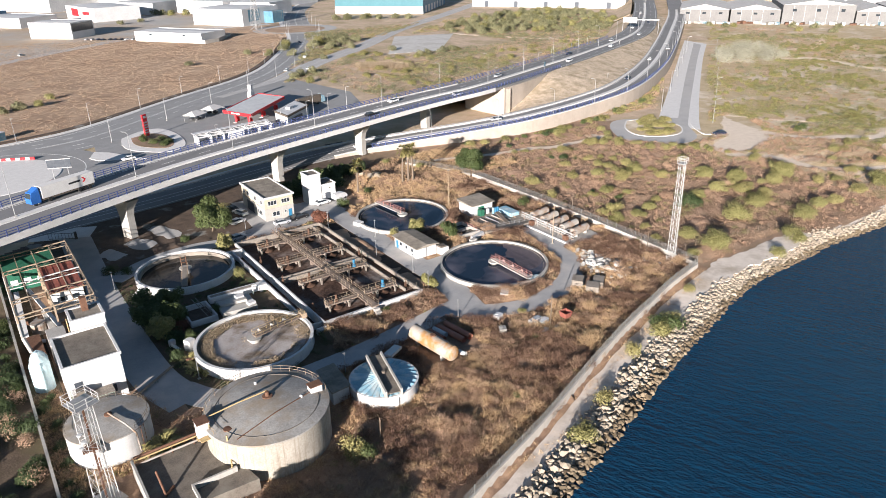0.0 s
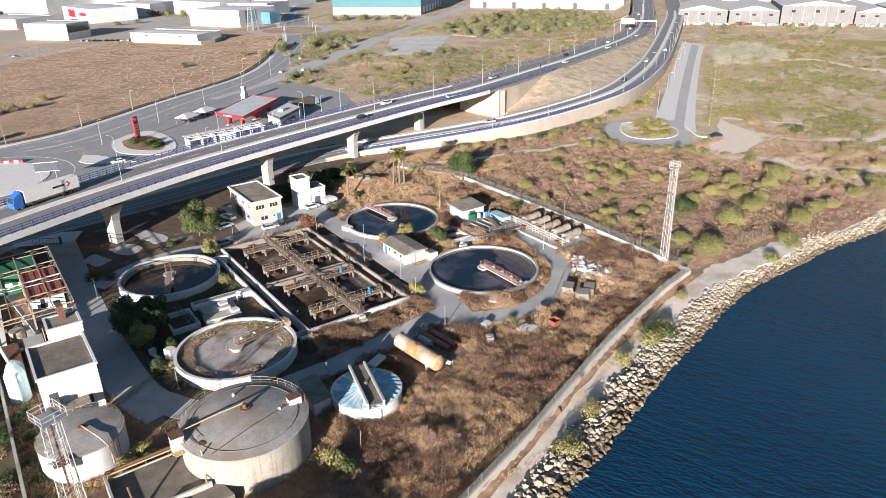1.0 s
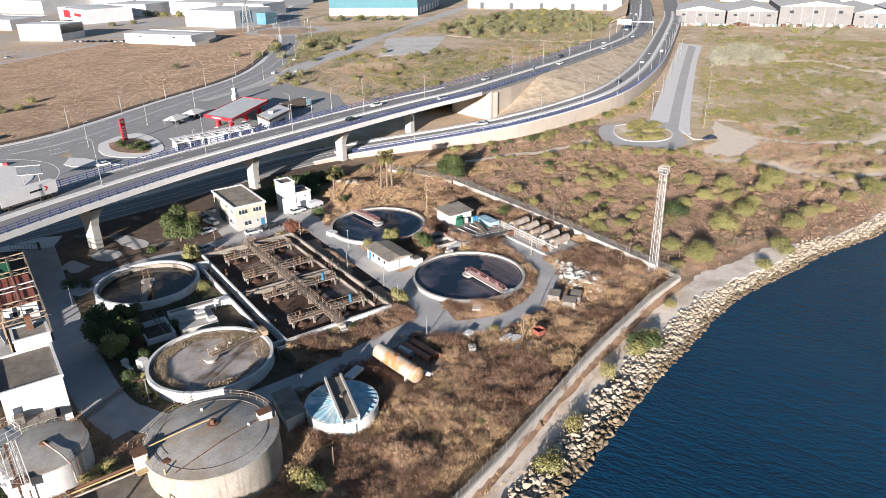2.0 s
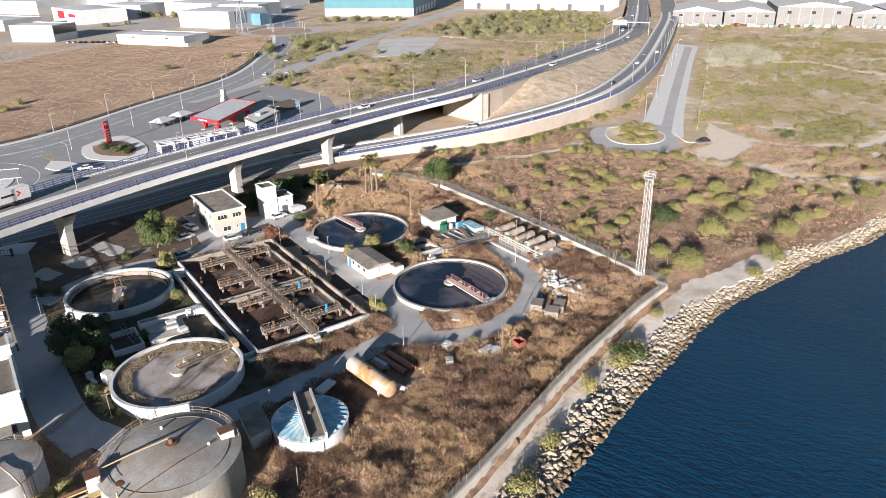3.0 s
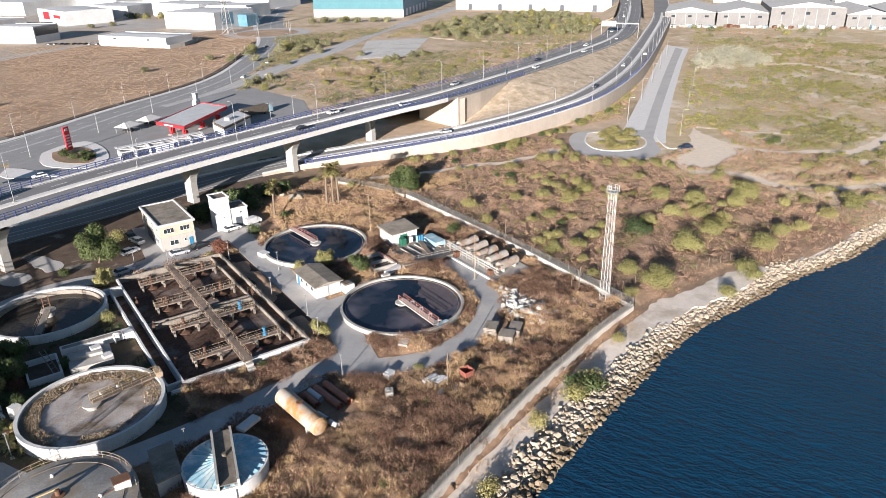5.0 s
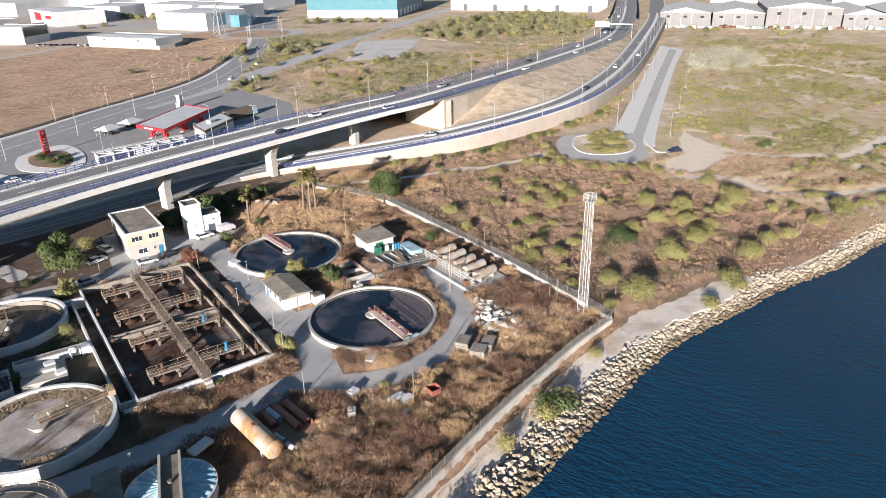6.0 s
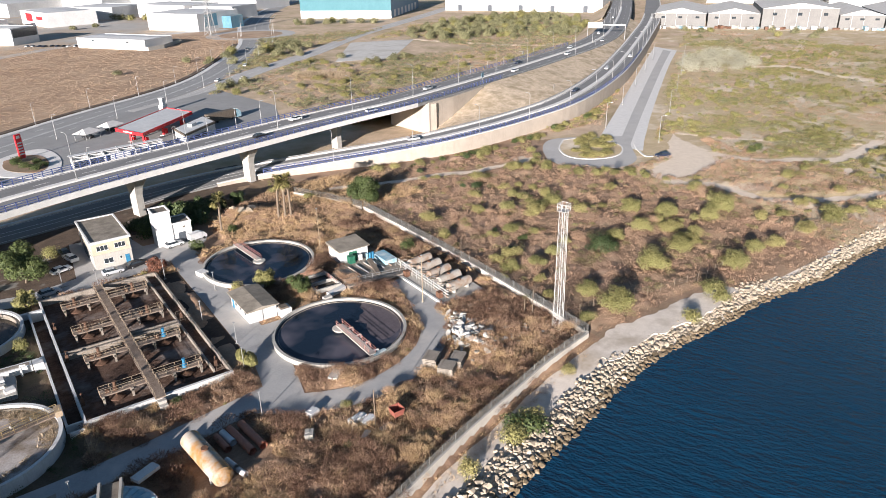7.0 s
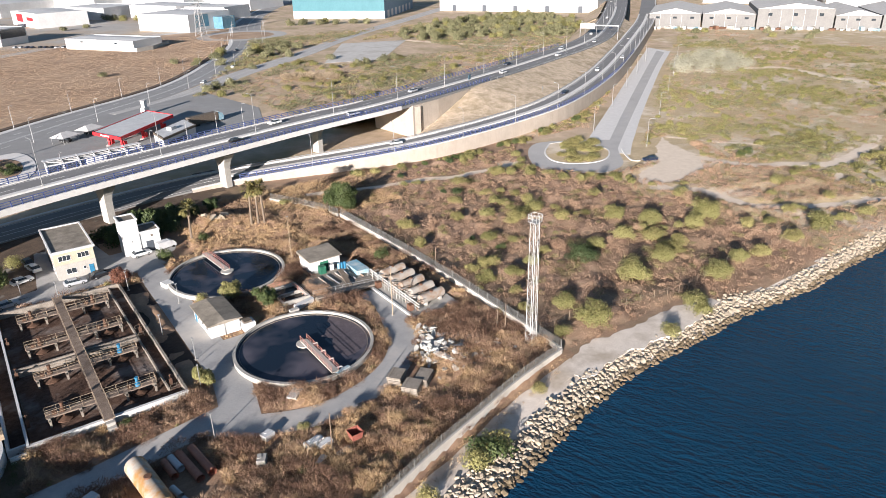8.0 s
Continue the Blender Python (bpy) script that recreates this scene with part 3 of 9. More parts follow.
def relief(x, y):
    """Humps of the rough grassland: none on paved or built ground."""
    if not (-12 < x < 200 and -44 < y < 78) or y > deck_y(x) - 8 or y < fence_y(min(x, 77.5)) + 1.0 or abs(x - 78) < 1.4 or y - shore_y(x) < 12 or not free(x, y, 0.7):
        return 0.0
    if x < 77 and seg_far(x, y, [(25, -20), (38, -25.5)]) < 3:
        return 0.0
    a = noise.noise((x * 0.17, y * 0.17, 1.5)) + 0.45 * noise.noise((x * 0.45, y * 0.45, 8.5))
    return (1.25 if x < 78 else 0.9) * max(0.0, a + (0.02 if x < 78 else 0.12))


def land_z(x, y):
    d = y - shore_y(x)
    z = float(np.interp(d, [-30, -8, -1, 1, 5.5, 7], [-6, -3.5, -1.6, -0.9, -0.1, 0]))
    if -30 < x < 78 and y < fence_y(x) - 0.2:
        z = min(z, float(np.interp(x, [56, 73], [-0.8, 0.0])))
    if -2.4 < x < 22 and 0.4 < y < (46.9 if x > -0.05 else 42.9):
        z = -2.5
    z += relief(x, y)
    for cx, cy, r, h in ((50, 69, 6, 2.2), (60, 64, 5, 1.4), (42, 70, 4, 1.2)):
        z += h * math.exp(-((x - cx) ** 2 + (y - cy) ** 2) / r ** 2)
    return z


def region(x, y):
    """0 plant, 1 scrub, 2 field, 3 meadow, 4 dark soil, 5 shore path, 6 weedy soil darkened for shade, 7 verge
    lightened for haze.
    """
    n = 3.0 * noise.noise((x * 0.12, y * 0.12, 0))
    d = y - shore_y(x)
    if d < float(np.interp(x, [40, 60, 78, 112, 116], [7.5, 8.0, 6.6, 6.2, 4.8])) + n * 0.25:
        return 5
    if y > west_y(x):
        return 2
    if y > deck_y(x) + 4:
        # Dark soil along the deck; its tone also takes in the under-bridge shade.
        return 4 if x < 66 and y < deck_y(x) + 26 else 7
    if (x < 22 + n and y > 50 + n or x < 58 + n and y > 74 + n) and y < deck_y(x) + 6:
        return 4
    # Ground between the tanks and west: soil colour that includes shade.
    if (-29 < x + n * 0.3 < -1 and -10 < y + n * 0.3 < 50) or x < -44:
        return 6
    if x < 78.3 and y < 72:
        return 0
    if x > 152 + n * 3 and y < 0.665 * x - 60:
        return 3
    return 7 if x > 165 + n * 3 else 1


def grid_lines(fine0, fine1, step, far0, far1):
    out = list(np.arange(fine0, fine1 + 0.01, step))
    s, a = step, fine1
    while a < far1:
        s *= 1.03 if s < 2.5 else 1.22
        a += s
        out.append(a)
    s, a = step, fine0
    while a > far0:
        s *= 1.03 if s < 2.5 else 1.22
        a -= s
        out.insert(0, a)
    return out


def build_ground():
    xs, ys = grid_lines(-12, 130, 0.8, -4200, 4200), grid_lines(-62, 78, 0.8, -4200, 4200)
    xs = sorted(xs + [-2.5, -2.35, -0.1, 0.05, 21.9, 22.1])
    ys = sorted(ys + [0.1, 0.45, 42.7, 43.1, 46.8, 47.05])
    s = Shape()
    nx = len(xs)
    s.v = [(x, y, land_z(x, y)) for y in ys for x in xs]
    for j in range(len(ys) - 1):
        for i in range(nx - 1):
            s.f.append((j * nx + i, j * nx + i + 1, (j + 1) * nx + i + 1, (j + 1) * nx + i))
            s.m.append(region((xs[i] + xs[i + 1]) / 2, (ys[j] + ys[j + 1]) / 2))
    me = bpy.data.meshes.new("ground")
    me.from_pydata(s.v, [], s.f)
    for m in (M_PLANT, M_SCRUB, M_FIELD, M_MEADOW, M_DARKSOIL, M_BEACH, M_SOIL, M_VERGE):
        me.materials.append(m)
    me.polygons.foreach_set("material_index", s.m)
    me.polygons.foreach_set("use_smooth", [True] * len(me.polygons))
    tagged(new("ground", me), "dry brown grassy ground with bare soil patches", "ground", kind="structure")


build_ground()
s = Shape()
for p, q in zip([(-4300, -1900)] + SHORE, SHORE + [(4300, -1000)]):
    s.add([(p[0], -4300, WATER_Z), (q[0], -4300, WATER_Z), (q[0], q[1] + 7, WATER_Z), (p[0], p[1] + 7, WATER_Z)], [(0, 1, 2, 3)])
tagged(part("water", s, M_SEA),
       "deep blue rippled sea water along the rocks", "water", kind="structure")


def ragged(pts, by=1.5):
    """Plan points pushed about, for the worn edge of bare ground."""
    return [(x + by * noise.noise((x * 0.5, y * 0.5, 1.0)), y + by * noise.noise((x * 0.5, y * 0.5, 9.0))) for x, y in pts[:-1]]


def road(name, pts, width, mat, label, z=0.05, n=8):
    pts = smoothed(pts, n)
    return structure(name, Shape().strip(pts, width / 2, -width / 2, -0.3, z), mat, label, "road")


def loft(a, b, k, z0, z1):
    """A sheet between two plan lines, resampled to k points each."""
    def sample(pts):
        pts = [Vector((*p, 0)[:3]) for p in pts]
        d = [0.0]
        for p, q in zip(pts, pts[1:]):
            d.append(d[-1] + (q - p).length)
        return [tuple(np.interp(t, d, [p[i] for p in pts]) for i in range(3)) for t in np.linspace(0, d[-1], k)]
    a, b = sample(a), sample(b)
    s = Shape()
    vs = []
    for p, q in zip(a, b):
        vs += [(p[0], p[1], p[2] + z1), (q[0], q[1], q[2] + z1), (q[0], q[1], q[2] + z0), (p[0], p[1], p[2] + z0)]
    fs = []
    for i in range(k - 1):
        o, t = 4 * i, 4 * i + 4
        for c in range(4):
            fs.append((o + c, o + (c + 1) % 4, t + (c + 1) % 4, t + c))
    fs += [(0, 1, 2, 3), tuple(4 * (k - 1) + c for c in (3, 2, 1, 0))]
    return s.add(vs, fs)


path = smoothed([(-4, -54.6), (8, -50.4), (20, -46.0), (34, -40.9), (48, -36.6), (62, -32.6), (72, -30.6), (77, -29.8)], 10)
structure("ground_shore_path", Shape().strip([(x, y, float(np.interp(x, [56, 73], [-0.8, 0.0]))) for x, y in path], [1.5 + 0.5 * noise.noise((x * 0.2, 0, 1)) for x, y in path], [-1.9 - 0.7 * noise.noise((x * 0.2, 0, 5)) for x, y in path], -0.2, 0.03), M_BEACH, "pale gravel path between the sea fence and the rocks", "path")
structure("ground_shore_path_end", Shape().prism(ragged(smoothed([(74.5, -29.3), (80, -27.4), (85, -26.9), (92, -27.2), (99, -27.6), (105, -27.6), (111, -28.3), (113, -31.0), (104, -33.2), (92, -33.4), (84, -32.6), (74.5, -34.0), (74.5, -29.3)], 12), 0.9), -0.8, 0.04), M_BEACH, "pale gravel path behind the rocks", "path")

# Roads within the works
road("road_plant_gate", [(-30, 84), (-30.3, 72), (-31.3, 48), (-31.5, 30), (-31.3, 14), (-30.5, 1), (-28, -8)], 7.0, M_ROADPLANT, "worn grey asphalt lane inside the works")
road("road_plant_yard", [(-28, -4), (-24, -10), (-16, -12), (-8, -12.3), (3, -11.6), (14, -9.9), (26, -8)], 5.0, M_ROADPLANT, "worn grey asphalt lane inside the works", 0.055)
road("road_plant_basin", [(26.5, -11), (29.0, 1), (29.2, 12), (29.4, 30), (29.5, 46), (30, 60)], 5.8, M_ROADPLANT, "worn grey asphalt lane beside the basin", 0.06)
road("road_plant_ring", [(22, -9), (28, -13.5), (36, -16.6), (44, -16), (52, -12.5), (57.6, -6.5), (60.5, 1), (62.5, 8), (62, 14)], 5.0, M_ROADPLANT, "worn grey asphalt lane curving round a round tank", 0.065)
road("road_plant_back", [(33, 56), (24, 54.5), (11, 52), (2, 51), (-8, 53), (-18, 51.5), (-28, 46)], 5.0, M_ROADPLANT, "worn grey asphalt lane behind the basin", 0.07)
structure("ground_bed", Shape().prism([(22.25, 2.5), (26.0, 2.5), (26.3, 24), (26.4, 46.5), (22.25, 46.8)], -0.3, 0.06), M_DARKSTRIP, "dark brown ground strip between basin and lane", "ground")
structure("pavement_plant", Shape().prism([(-3, 54), (8, 56.5), (10, 78), (22, 78), (24, 66), (40, 66.5), (37, 60), (31, 55), (20, 54)], -0.3, 0.045), M_ROADPLANT, "worn concrete parking yard beside the office", "pavement")
for nm, pts in (("a", [(-27.6, 62.8), (-24.5, 64.6), (-22.4, 59.1), (-25.8, 57.4), (-27.6, 62.8)]), ("b", [(-21.2, 65.7), (-17.3, 67.4), (-14.6, 61.3), (-18.9, 59.6), (-21.2, 65.7)]),
                ("c", [(-14.2, 72.1), (-11.0, 73.2), (-7.4, 65.0), (-10.6, 62.8), (-12.6, 66.5), (-14.2, 72.1)])):
    structure("pavement_old_slab_" + nm, Shape().prism(ragged(smoothed(pts, 8), 0.7), -0.2, 0.05), M_ASPHALTPALE, "patch of old pale concrete in dark soil", "pavement")
structure("pavement_gate", Shape().prism([(-40, 82), (-27, 76.5), (-24, 83), (-38, 90)], -0.3, 0.065), M_PAVING, "pale concrete apron behind the gate", "pavement")
structure("pavement_pump_house", Shape().prism([(27.5, 13), (37.5, 13), (38, 9.5), (31, 6), (26, 4)], -0.3, 0.075), M_ROADPLANT, "worn concrete apron", "pavement")

# Highway on the viaduct and its embankment
DECK_Z = 12.3
DECK = smoothed([(x, y, z) for (x, y), z in zip(DECK_NEAR, (12.3, 12.3, 12.3, 12.3, 12.3, 12.3, 12.3, 12.2, 12.1, 11.9, 11.2, 10.3, 9.2, 8.5, 8.2, 8.0, 8.0))], 6)
BRIDGE = [p for p in DECK if p[0] < 134]
BANK = [p for p in DECK if p[0] > 129]
W_DECK = 19.0
RAMP_NEAR = smoothed([(-160, 60, 0.1), (-100, 70, 0.1), (-46, 83, 0.1), (-20, 86, 0.1), (5, 90, 0.15), (28, 95.5, 0.2), (58, 99, 0.7), (84, 93, 2.0), (108, 86.5, 3.3), (132, 83.5, 4.3), (168, 88, 4.7), (203, 97, 5.4), (254, 123.5, 5.7), (310, 160, 5.9), (386, 213, 6.3), (461, 267, 6.8), (560, 346, 7.4), (700, 462, 7.8), (900, 634, 7.8)], 6)
structure("road_ramp", Shape().strip(RAMP_NEAR, 13, 0, -0.6, 0.0), M_HIGHWAY, "grey asphalt slip road curving along the retaining wall", "road")
ramp_wall = [p for p in RAMP_NEAR if 52 < p[0] < 640]
s = Shape()
for a, b in zip(ramp_wall, ramp_wall[1:]):
    n = Vector((b[1] - a[1], a[0] - b[0], 0)).normalized()
    vs = [(p[0] + n.x * k, p[1] + n.y * k, z) for p in (a, b) for k, z in ((0, -1.0), (0.5, -1.0), (0.5, p[2] + 0.35), (0, p[2] + 0.35))]
    s.add(vs, [(0, 1, 5, 4), (1, 2, 6, 5), (2, 3, 7, 6), (3, 0, 4, 7)])
structure("wall_retaining", s, M_BEIGE, "long beige concrete retaining wall along the slip road", "wall")
coping = offset([(p[0], p[1], p[2] + 0.35) for p in ramp_wall], -0.25)
structure("trim_coping", Shape().strip(coping, 0.42, -0.42, 0.003, 0.28), M_PAVING, "pale concrete coping on the retaining wall", "coping")
structure("trim_barrier_ramp", Shape().strip(offset([p for p in RAMP_NEAR if 62 < p[0] < 500], 6.2), 0.9, -0.9, 0.0, 0.45), M_PAVING, "pale concrete median strip of the slip road", "barrier")
structure("trim_ramp_edge", Shape().strip(offset([p for p in RAMP_NEAR if p[0] < 500], 12.6), 0.5, -0.5, 0.0, 0.4), M_PAVING, "pale concrete road edge", "kerb")

structure("road_highway", Shape().strip(BANK, W_DECK, 0, -1.0, 0.0), M_HIGHWAY, "dark grey asphalt highway on the embankment", "road")
near_foot = [(p[0], p[1], p[2]) for p in offset(RAMP_NEAR, 13) if 134 < p[0] < 430]
near_top = [(p[0], p[1], (p[2] - 0.1) * min(1.0, max(0.03, (p[0] - 136) / 38))) for p in BANK if 136 < p[0] < 440]
full_top = [(p[0], p[1], p[2] - 0.1) for p in BANK if p[0] < 440]
def bank(a, b, k, rows, rough=0.25):
    """A sloping sheet between two plan lines, k by rows, slightly uneven."""
    s = loft(a, b, k, 0, 0)
    top, foot = [Vector(s.v[4 * i]) for i in range(k)], [Vector(s.v[4 * i + 1]) for i in range(k)]
    out = Shape()
    vs = []
    for p, q in zip(top, foot):
        for j in range(rows):
            v = p.lerp(q, j / (rows - 1))
            vs.append((v.x, v.y, v.z + (rough * noise.noise(v * 0.2) if 0 < j < rows - 1 else 0.0)))
    return out.add(vs, [(i * rows + j, i * rows + j + 1, (i + 1) * rows + j + 1, (i + 1) * rows + j) for i in range(k - 1) for j in range(rows - 1)])


structure("ground_slope", bank(near_top, near_foot, 110, 9), M_SLOPE, "dry straw-covered embankment slope between highway and slip road", "ground", True)
far_top = offset(full_top, W_DECK)
structure("ground_slope_back", loft([(p[0], p[1], p[2]) for p in far_top], [(p[0], p[1], -0.3) for p in offset(full_top, W_DECK + 17)], 40, -1.5, 0.0), M_VERGE, "dry grassy embankment slope behind the highway", "ground")
structure("ground_far_bank", loft([p for p in offset(BANK, W_DECK + 2) if p[0] > 420], [(p[0], p[1], -0.5) for p in offset(BANK, W_DECK + 18) if p[0] > 420], 20, -1.0, -0.2), M_VERGE, "dry grassy embankment of the far highway", "ground")


def lane_lines(name, pts, offs, dash, gap, w=0.18, lift=0.006):
    s = Shape()
    for o in offs:
        line = offset(pts, o)
        if not gap:
            s.strip(line, w / 2, -w / 2, 0.001, lift)
            continue
        for q, h in along(line, dash + gap):
            d = Vector((math.cos(radians(h)), math.sin(radians(h)), 0)) * dash
            s.strip([tuple(q), tuple(q + d)], w / 2, -w / 2, 0.001, lift)
    return tagged(part(name, s, M_PAINT), "white painted lane lines on asphalt", "road marking", kind="structure")


VISIBLE = [p for p in DECK if -60 < p[0] < 520]
lane_lines("trim_lines_edge", VISIBLE, (1.2, 8.6, 10.4, 17.8), 0, 0, 0.2, 0.02)
lane_lines("trim_lines_dash", VISIBLE, (4.9, 14.1), 4.0, 8.0, 0.18, 0.02)
lane_lines("trim_lines_ramp", [p for p in RAMP_NEAR if -60 < p[0] < 480], (1.0, 4.9, 7.4, 11.6), 0, 0, 0.18, 0.02)

# Roads beyond the viaduct
west_lo = [(-180, 130), (-90, 152), (-38, 166), (-7, 168), (37, 205), (99, 259), (149, 322), (202, 413), (243, 519), (300, 640), (440, 850)]
structure("road_west", loft(smoothed(WEST_UP), smoothed(west_lo), 90, -0.3, 0.05), M_ASPHALT, "broad grey asphalt road past the petrol station", "road")
structure("pavement_west", Shape().strip(offset(smoothed(WEST_UP[2:]), 1.5), 1.6, -1.4, -0.2, 0.12), M_PAVING, "pale paved footway along the road", "pavement")
s = Shape().strip(offset(smoothed(WEST_UP[:8]), 4.6), 1.5, -1.5, -0.2, 0.45)
structure("ground_ditch_bank", s, M_DARKSOIL, "dark weedy bank along the field edge", "ground")
road("road_north", [(60, 222), (92, 243), (142, 291), (196, 333), (267, 399), (362, 470), (493, 572), (640, 690)], 13.0, M_ASPHALTPALE, "pale grey asphalt road through scrub", 0.07)
structure("road_roundabout", Shape().lathe((-44, 148, 0), [(0, 0.075), (36, 0.075), (36, -0.3)], 64), M_ASPHALT, "grey asphalt roundabout", "road")
structure("pavement_roundabout", Shape().lathe((-44, 148, 0), [(0, 0.30), (21.5, 0.22), (21.8, 0.08), (21.8, -0.2)], 64), M_PAVING, "pale paved roundabout island", "pavement")
structure("road_forecourt", Shape().prism([(-14, 122), (60, 138), (100, 160), (112, 196), (104, 250), (60, 224), (22, 196), (-8, 172)], -0.3, 0.085), M_ASPHALT, "grey asphalt forecourt of the petrol station", "road")
structure("pavement_island", Shape().prism(smoothed([(2, 173), (0, 162), (2, 152), (12, 143), (19, 150), (21, 166), (18, 180), (10, 180), (2, 173)]), -0.2, 0.22), M_PAVING, "pale kerbed traffic island", "pavement")
structure("ground_island", Shape().prism(smoothed([(5, 171), (4, 162), (6, 155), (12, 149), (16, 154), (17, 166), (13, 174), (5, 171)]), 0.1, 0.30), M_SCRUB, "planted soil of the traffic island", "ground")
structure("pavement_splitter", Shape().prism([(-10, 160), (-13, 152), (-11, 147), (-2, 142), (3, 139), (-1, 147), (-6, 156)], -0.2, 0.24), M_PAVING, "pale kerbed splitter island", "pavement")
structure("pavement_lot", Shape().prism([(190, 289), (240, 362), (284, 346), (224, 279)], -0.2, 0.07), M_LOT, "pale gravelled empty lot", "pavement")
road("road_dirt", [(284, 346), (292, 322), (321, 264), (350, 254), (372, 262)], 5.0, M_SAND, "pale dirt track", 0.06)
road("road_far_west", [(-40, 395), (-13, 425), (30, 462), (79, 497), (150, 520), (205, 520)], 11.0, M_ASPHALTPALE, "pale grey road in front of the warehouses", 0.06)
structure("pavement_industrial", Shape().prism([(-60, 398), (-15, 434), (30, 470), (79, 505), (150, 527), (205, 532), (225, 560), (262, 650), (420, 880), (320, 1250), (-150, 1100), (-260, 620)], -0.3, 0.04), M_YARD, "pale worn concrete yards round the warehouses", "pavement")
s = Shape().lathe((205, 464, 0), [(35, 0.09), (25, 0.09), (25, -0.2)], 48)
structure("road_far_roundabout", s, M_ASPHALTPALE, "pale grey far roundabout", "road")

structure("ground_far_island", Shape().lathe((205, 464, 0), [(0, 0.7), (15, 0.5), (24.9, 0.12)], 40), M_FIELD, "dry grassy island of the far roundabout", "ground")
WEST_MID = smoothed([((a[0] + b[0]) / 2, (a[1] + b[1]) / 2, 0.052) for a, b in zip(WEST_UP, west_lo)][2:10])
lane_lines("trim_lines_west_edge", WEST_MID, (-11.5, -0.4, 0.4, 11.5), 0, 0, 0.25, 0.02)
lane_lines("trim_lines_west_dash", WEST_MID, (-5.8, 5.8), 4.0, 7.0, 0.25, 0.02)
NORTH_MID = [(x, y, 0.072) for x, y in smoothed([(92, 243), (142, 291), (196, 333), (267, 399), (362, 470), (493, 572)])]
lane_lines("trim_lines_north", NORTH_MID, (-5.2, 0.0, 5.2), 0, 0, 0.22, 0.02)
structure("trim_lines_roundabout", Shape().lathe((-44, 148, 0.0), [(28.6, 0.078), (28.6, 0.092), (28.9, 0.092), (28.9, 0.078)], 64), M_PAINT, "white painted ring line of the roundabout", "road marking")

# Access road on the sea side and its turning loop
VERGE_L = [(173, 62), (189.1, 73.3), (215.6, 91.3), (266.7, 126.7), (340.0, 177.5), (376, 202)]
VERGE_R = [(178, 46), (188.5, 54.3), (201.0, 63.4), (221.9, 78.6), (264.4, 108.5), (322.6, 148.8), (372, 181.5)]
ASPH_L = [(176, 55), (187.8, 63.5), (225.6, 90.3), (278.3, 127.1), (335.2, 166.3), (369, 189.5)]
ASPH_R = [(170, 46), (180, 53.2), (210.3, 74.7), (250.1, 102.4), (320.3, 150.9), (366, 181.5)]
structure("pavement_access", loft(smoothed(VERGE_L), smoothed(VERGE_R), 60, -0.3, 0.05), M_PAVING, "broad pale concrete verge of the access road", "pavement")
structure("road_access", loft(smoothed(ASPH_L), smoothed(ASPH_R), 60, -0.2, 0.072), M_ASPHALTPALE, "pale grey access road", "road")
loop_out = smoothed([(188, 62), (182, 66), (176.8, 69.6), (169.7, 74.3), (163.2, 75.3), (156, 70.6), (149.7, 62.8), (145.5, 54.3), (149.0, 45.6), (154.3, 40.2), (160.7, 38.0), (168.6, 40.8), (174.7, 47.2), (180, 53), (188, 60)])
structure("road_loop", Shape().prism(loop_out, -0.3, 0.08), M_ASPHALTPALE, "pale grey asphalt turning loop", "road")
loop_in = smoothed([(167, 72), (173, 70), (177, 64), (177, 55.3), (170.5, 48.7), (163, 47.3), (156, 51.2), (154.2, 57.2), (158.6, 65.3), (167, 72)])
structure("ground_loop", Shape().prism(loop_in, -0.2, 0.2), M_MEADOW, "overgrown soil island of the turning loop", "ground")
structure("trim_kerb_loop", Shape().strip(loop_in, 0.25, -0.25, 0.0, 0.26), M_PAVING, "pale kerb of the turning loop", "kerb")
structure("trim_kerb_access", Shape().strip(smoothed([(188, 58), (181, 52), (176.5, 46.5), (173.5, 41.5), (175, 39.5)]), 0.3, -0.3, 0.0, 0.25), M_PAVING, "pale kerb at the mouth of the access road", "kerb")
structure("ground_bare_lot", Shape().prism(ragged(smoothed([(203.6, 54), (197, 42), (195, 32), (193.2, 24.4), (180, 20.5), (163, 17), (156, 20), (160, 28), (168, 33), (176, 38), (186, 42), (194, 48), (203.6, 54)], 10)), -0.2, 0.03), M_SAND, "bare pale sandy lot beside the turning loop", "ground")
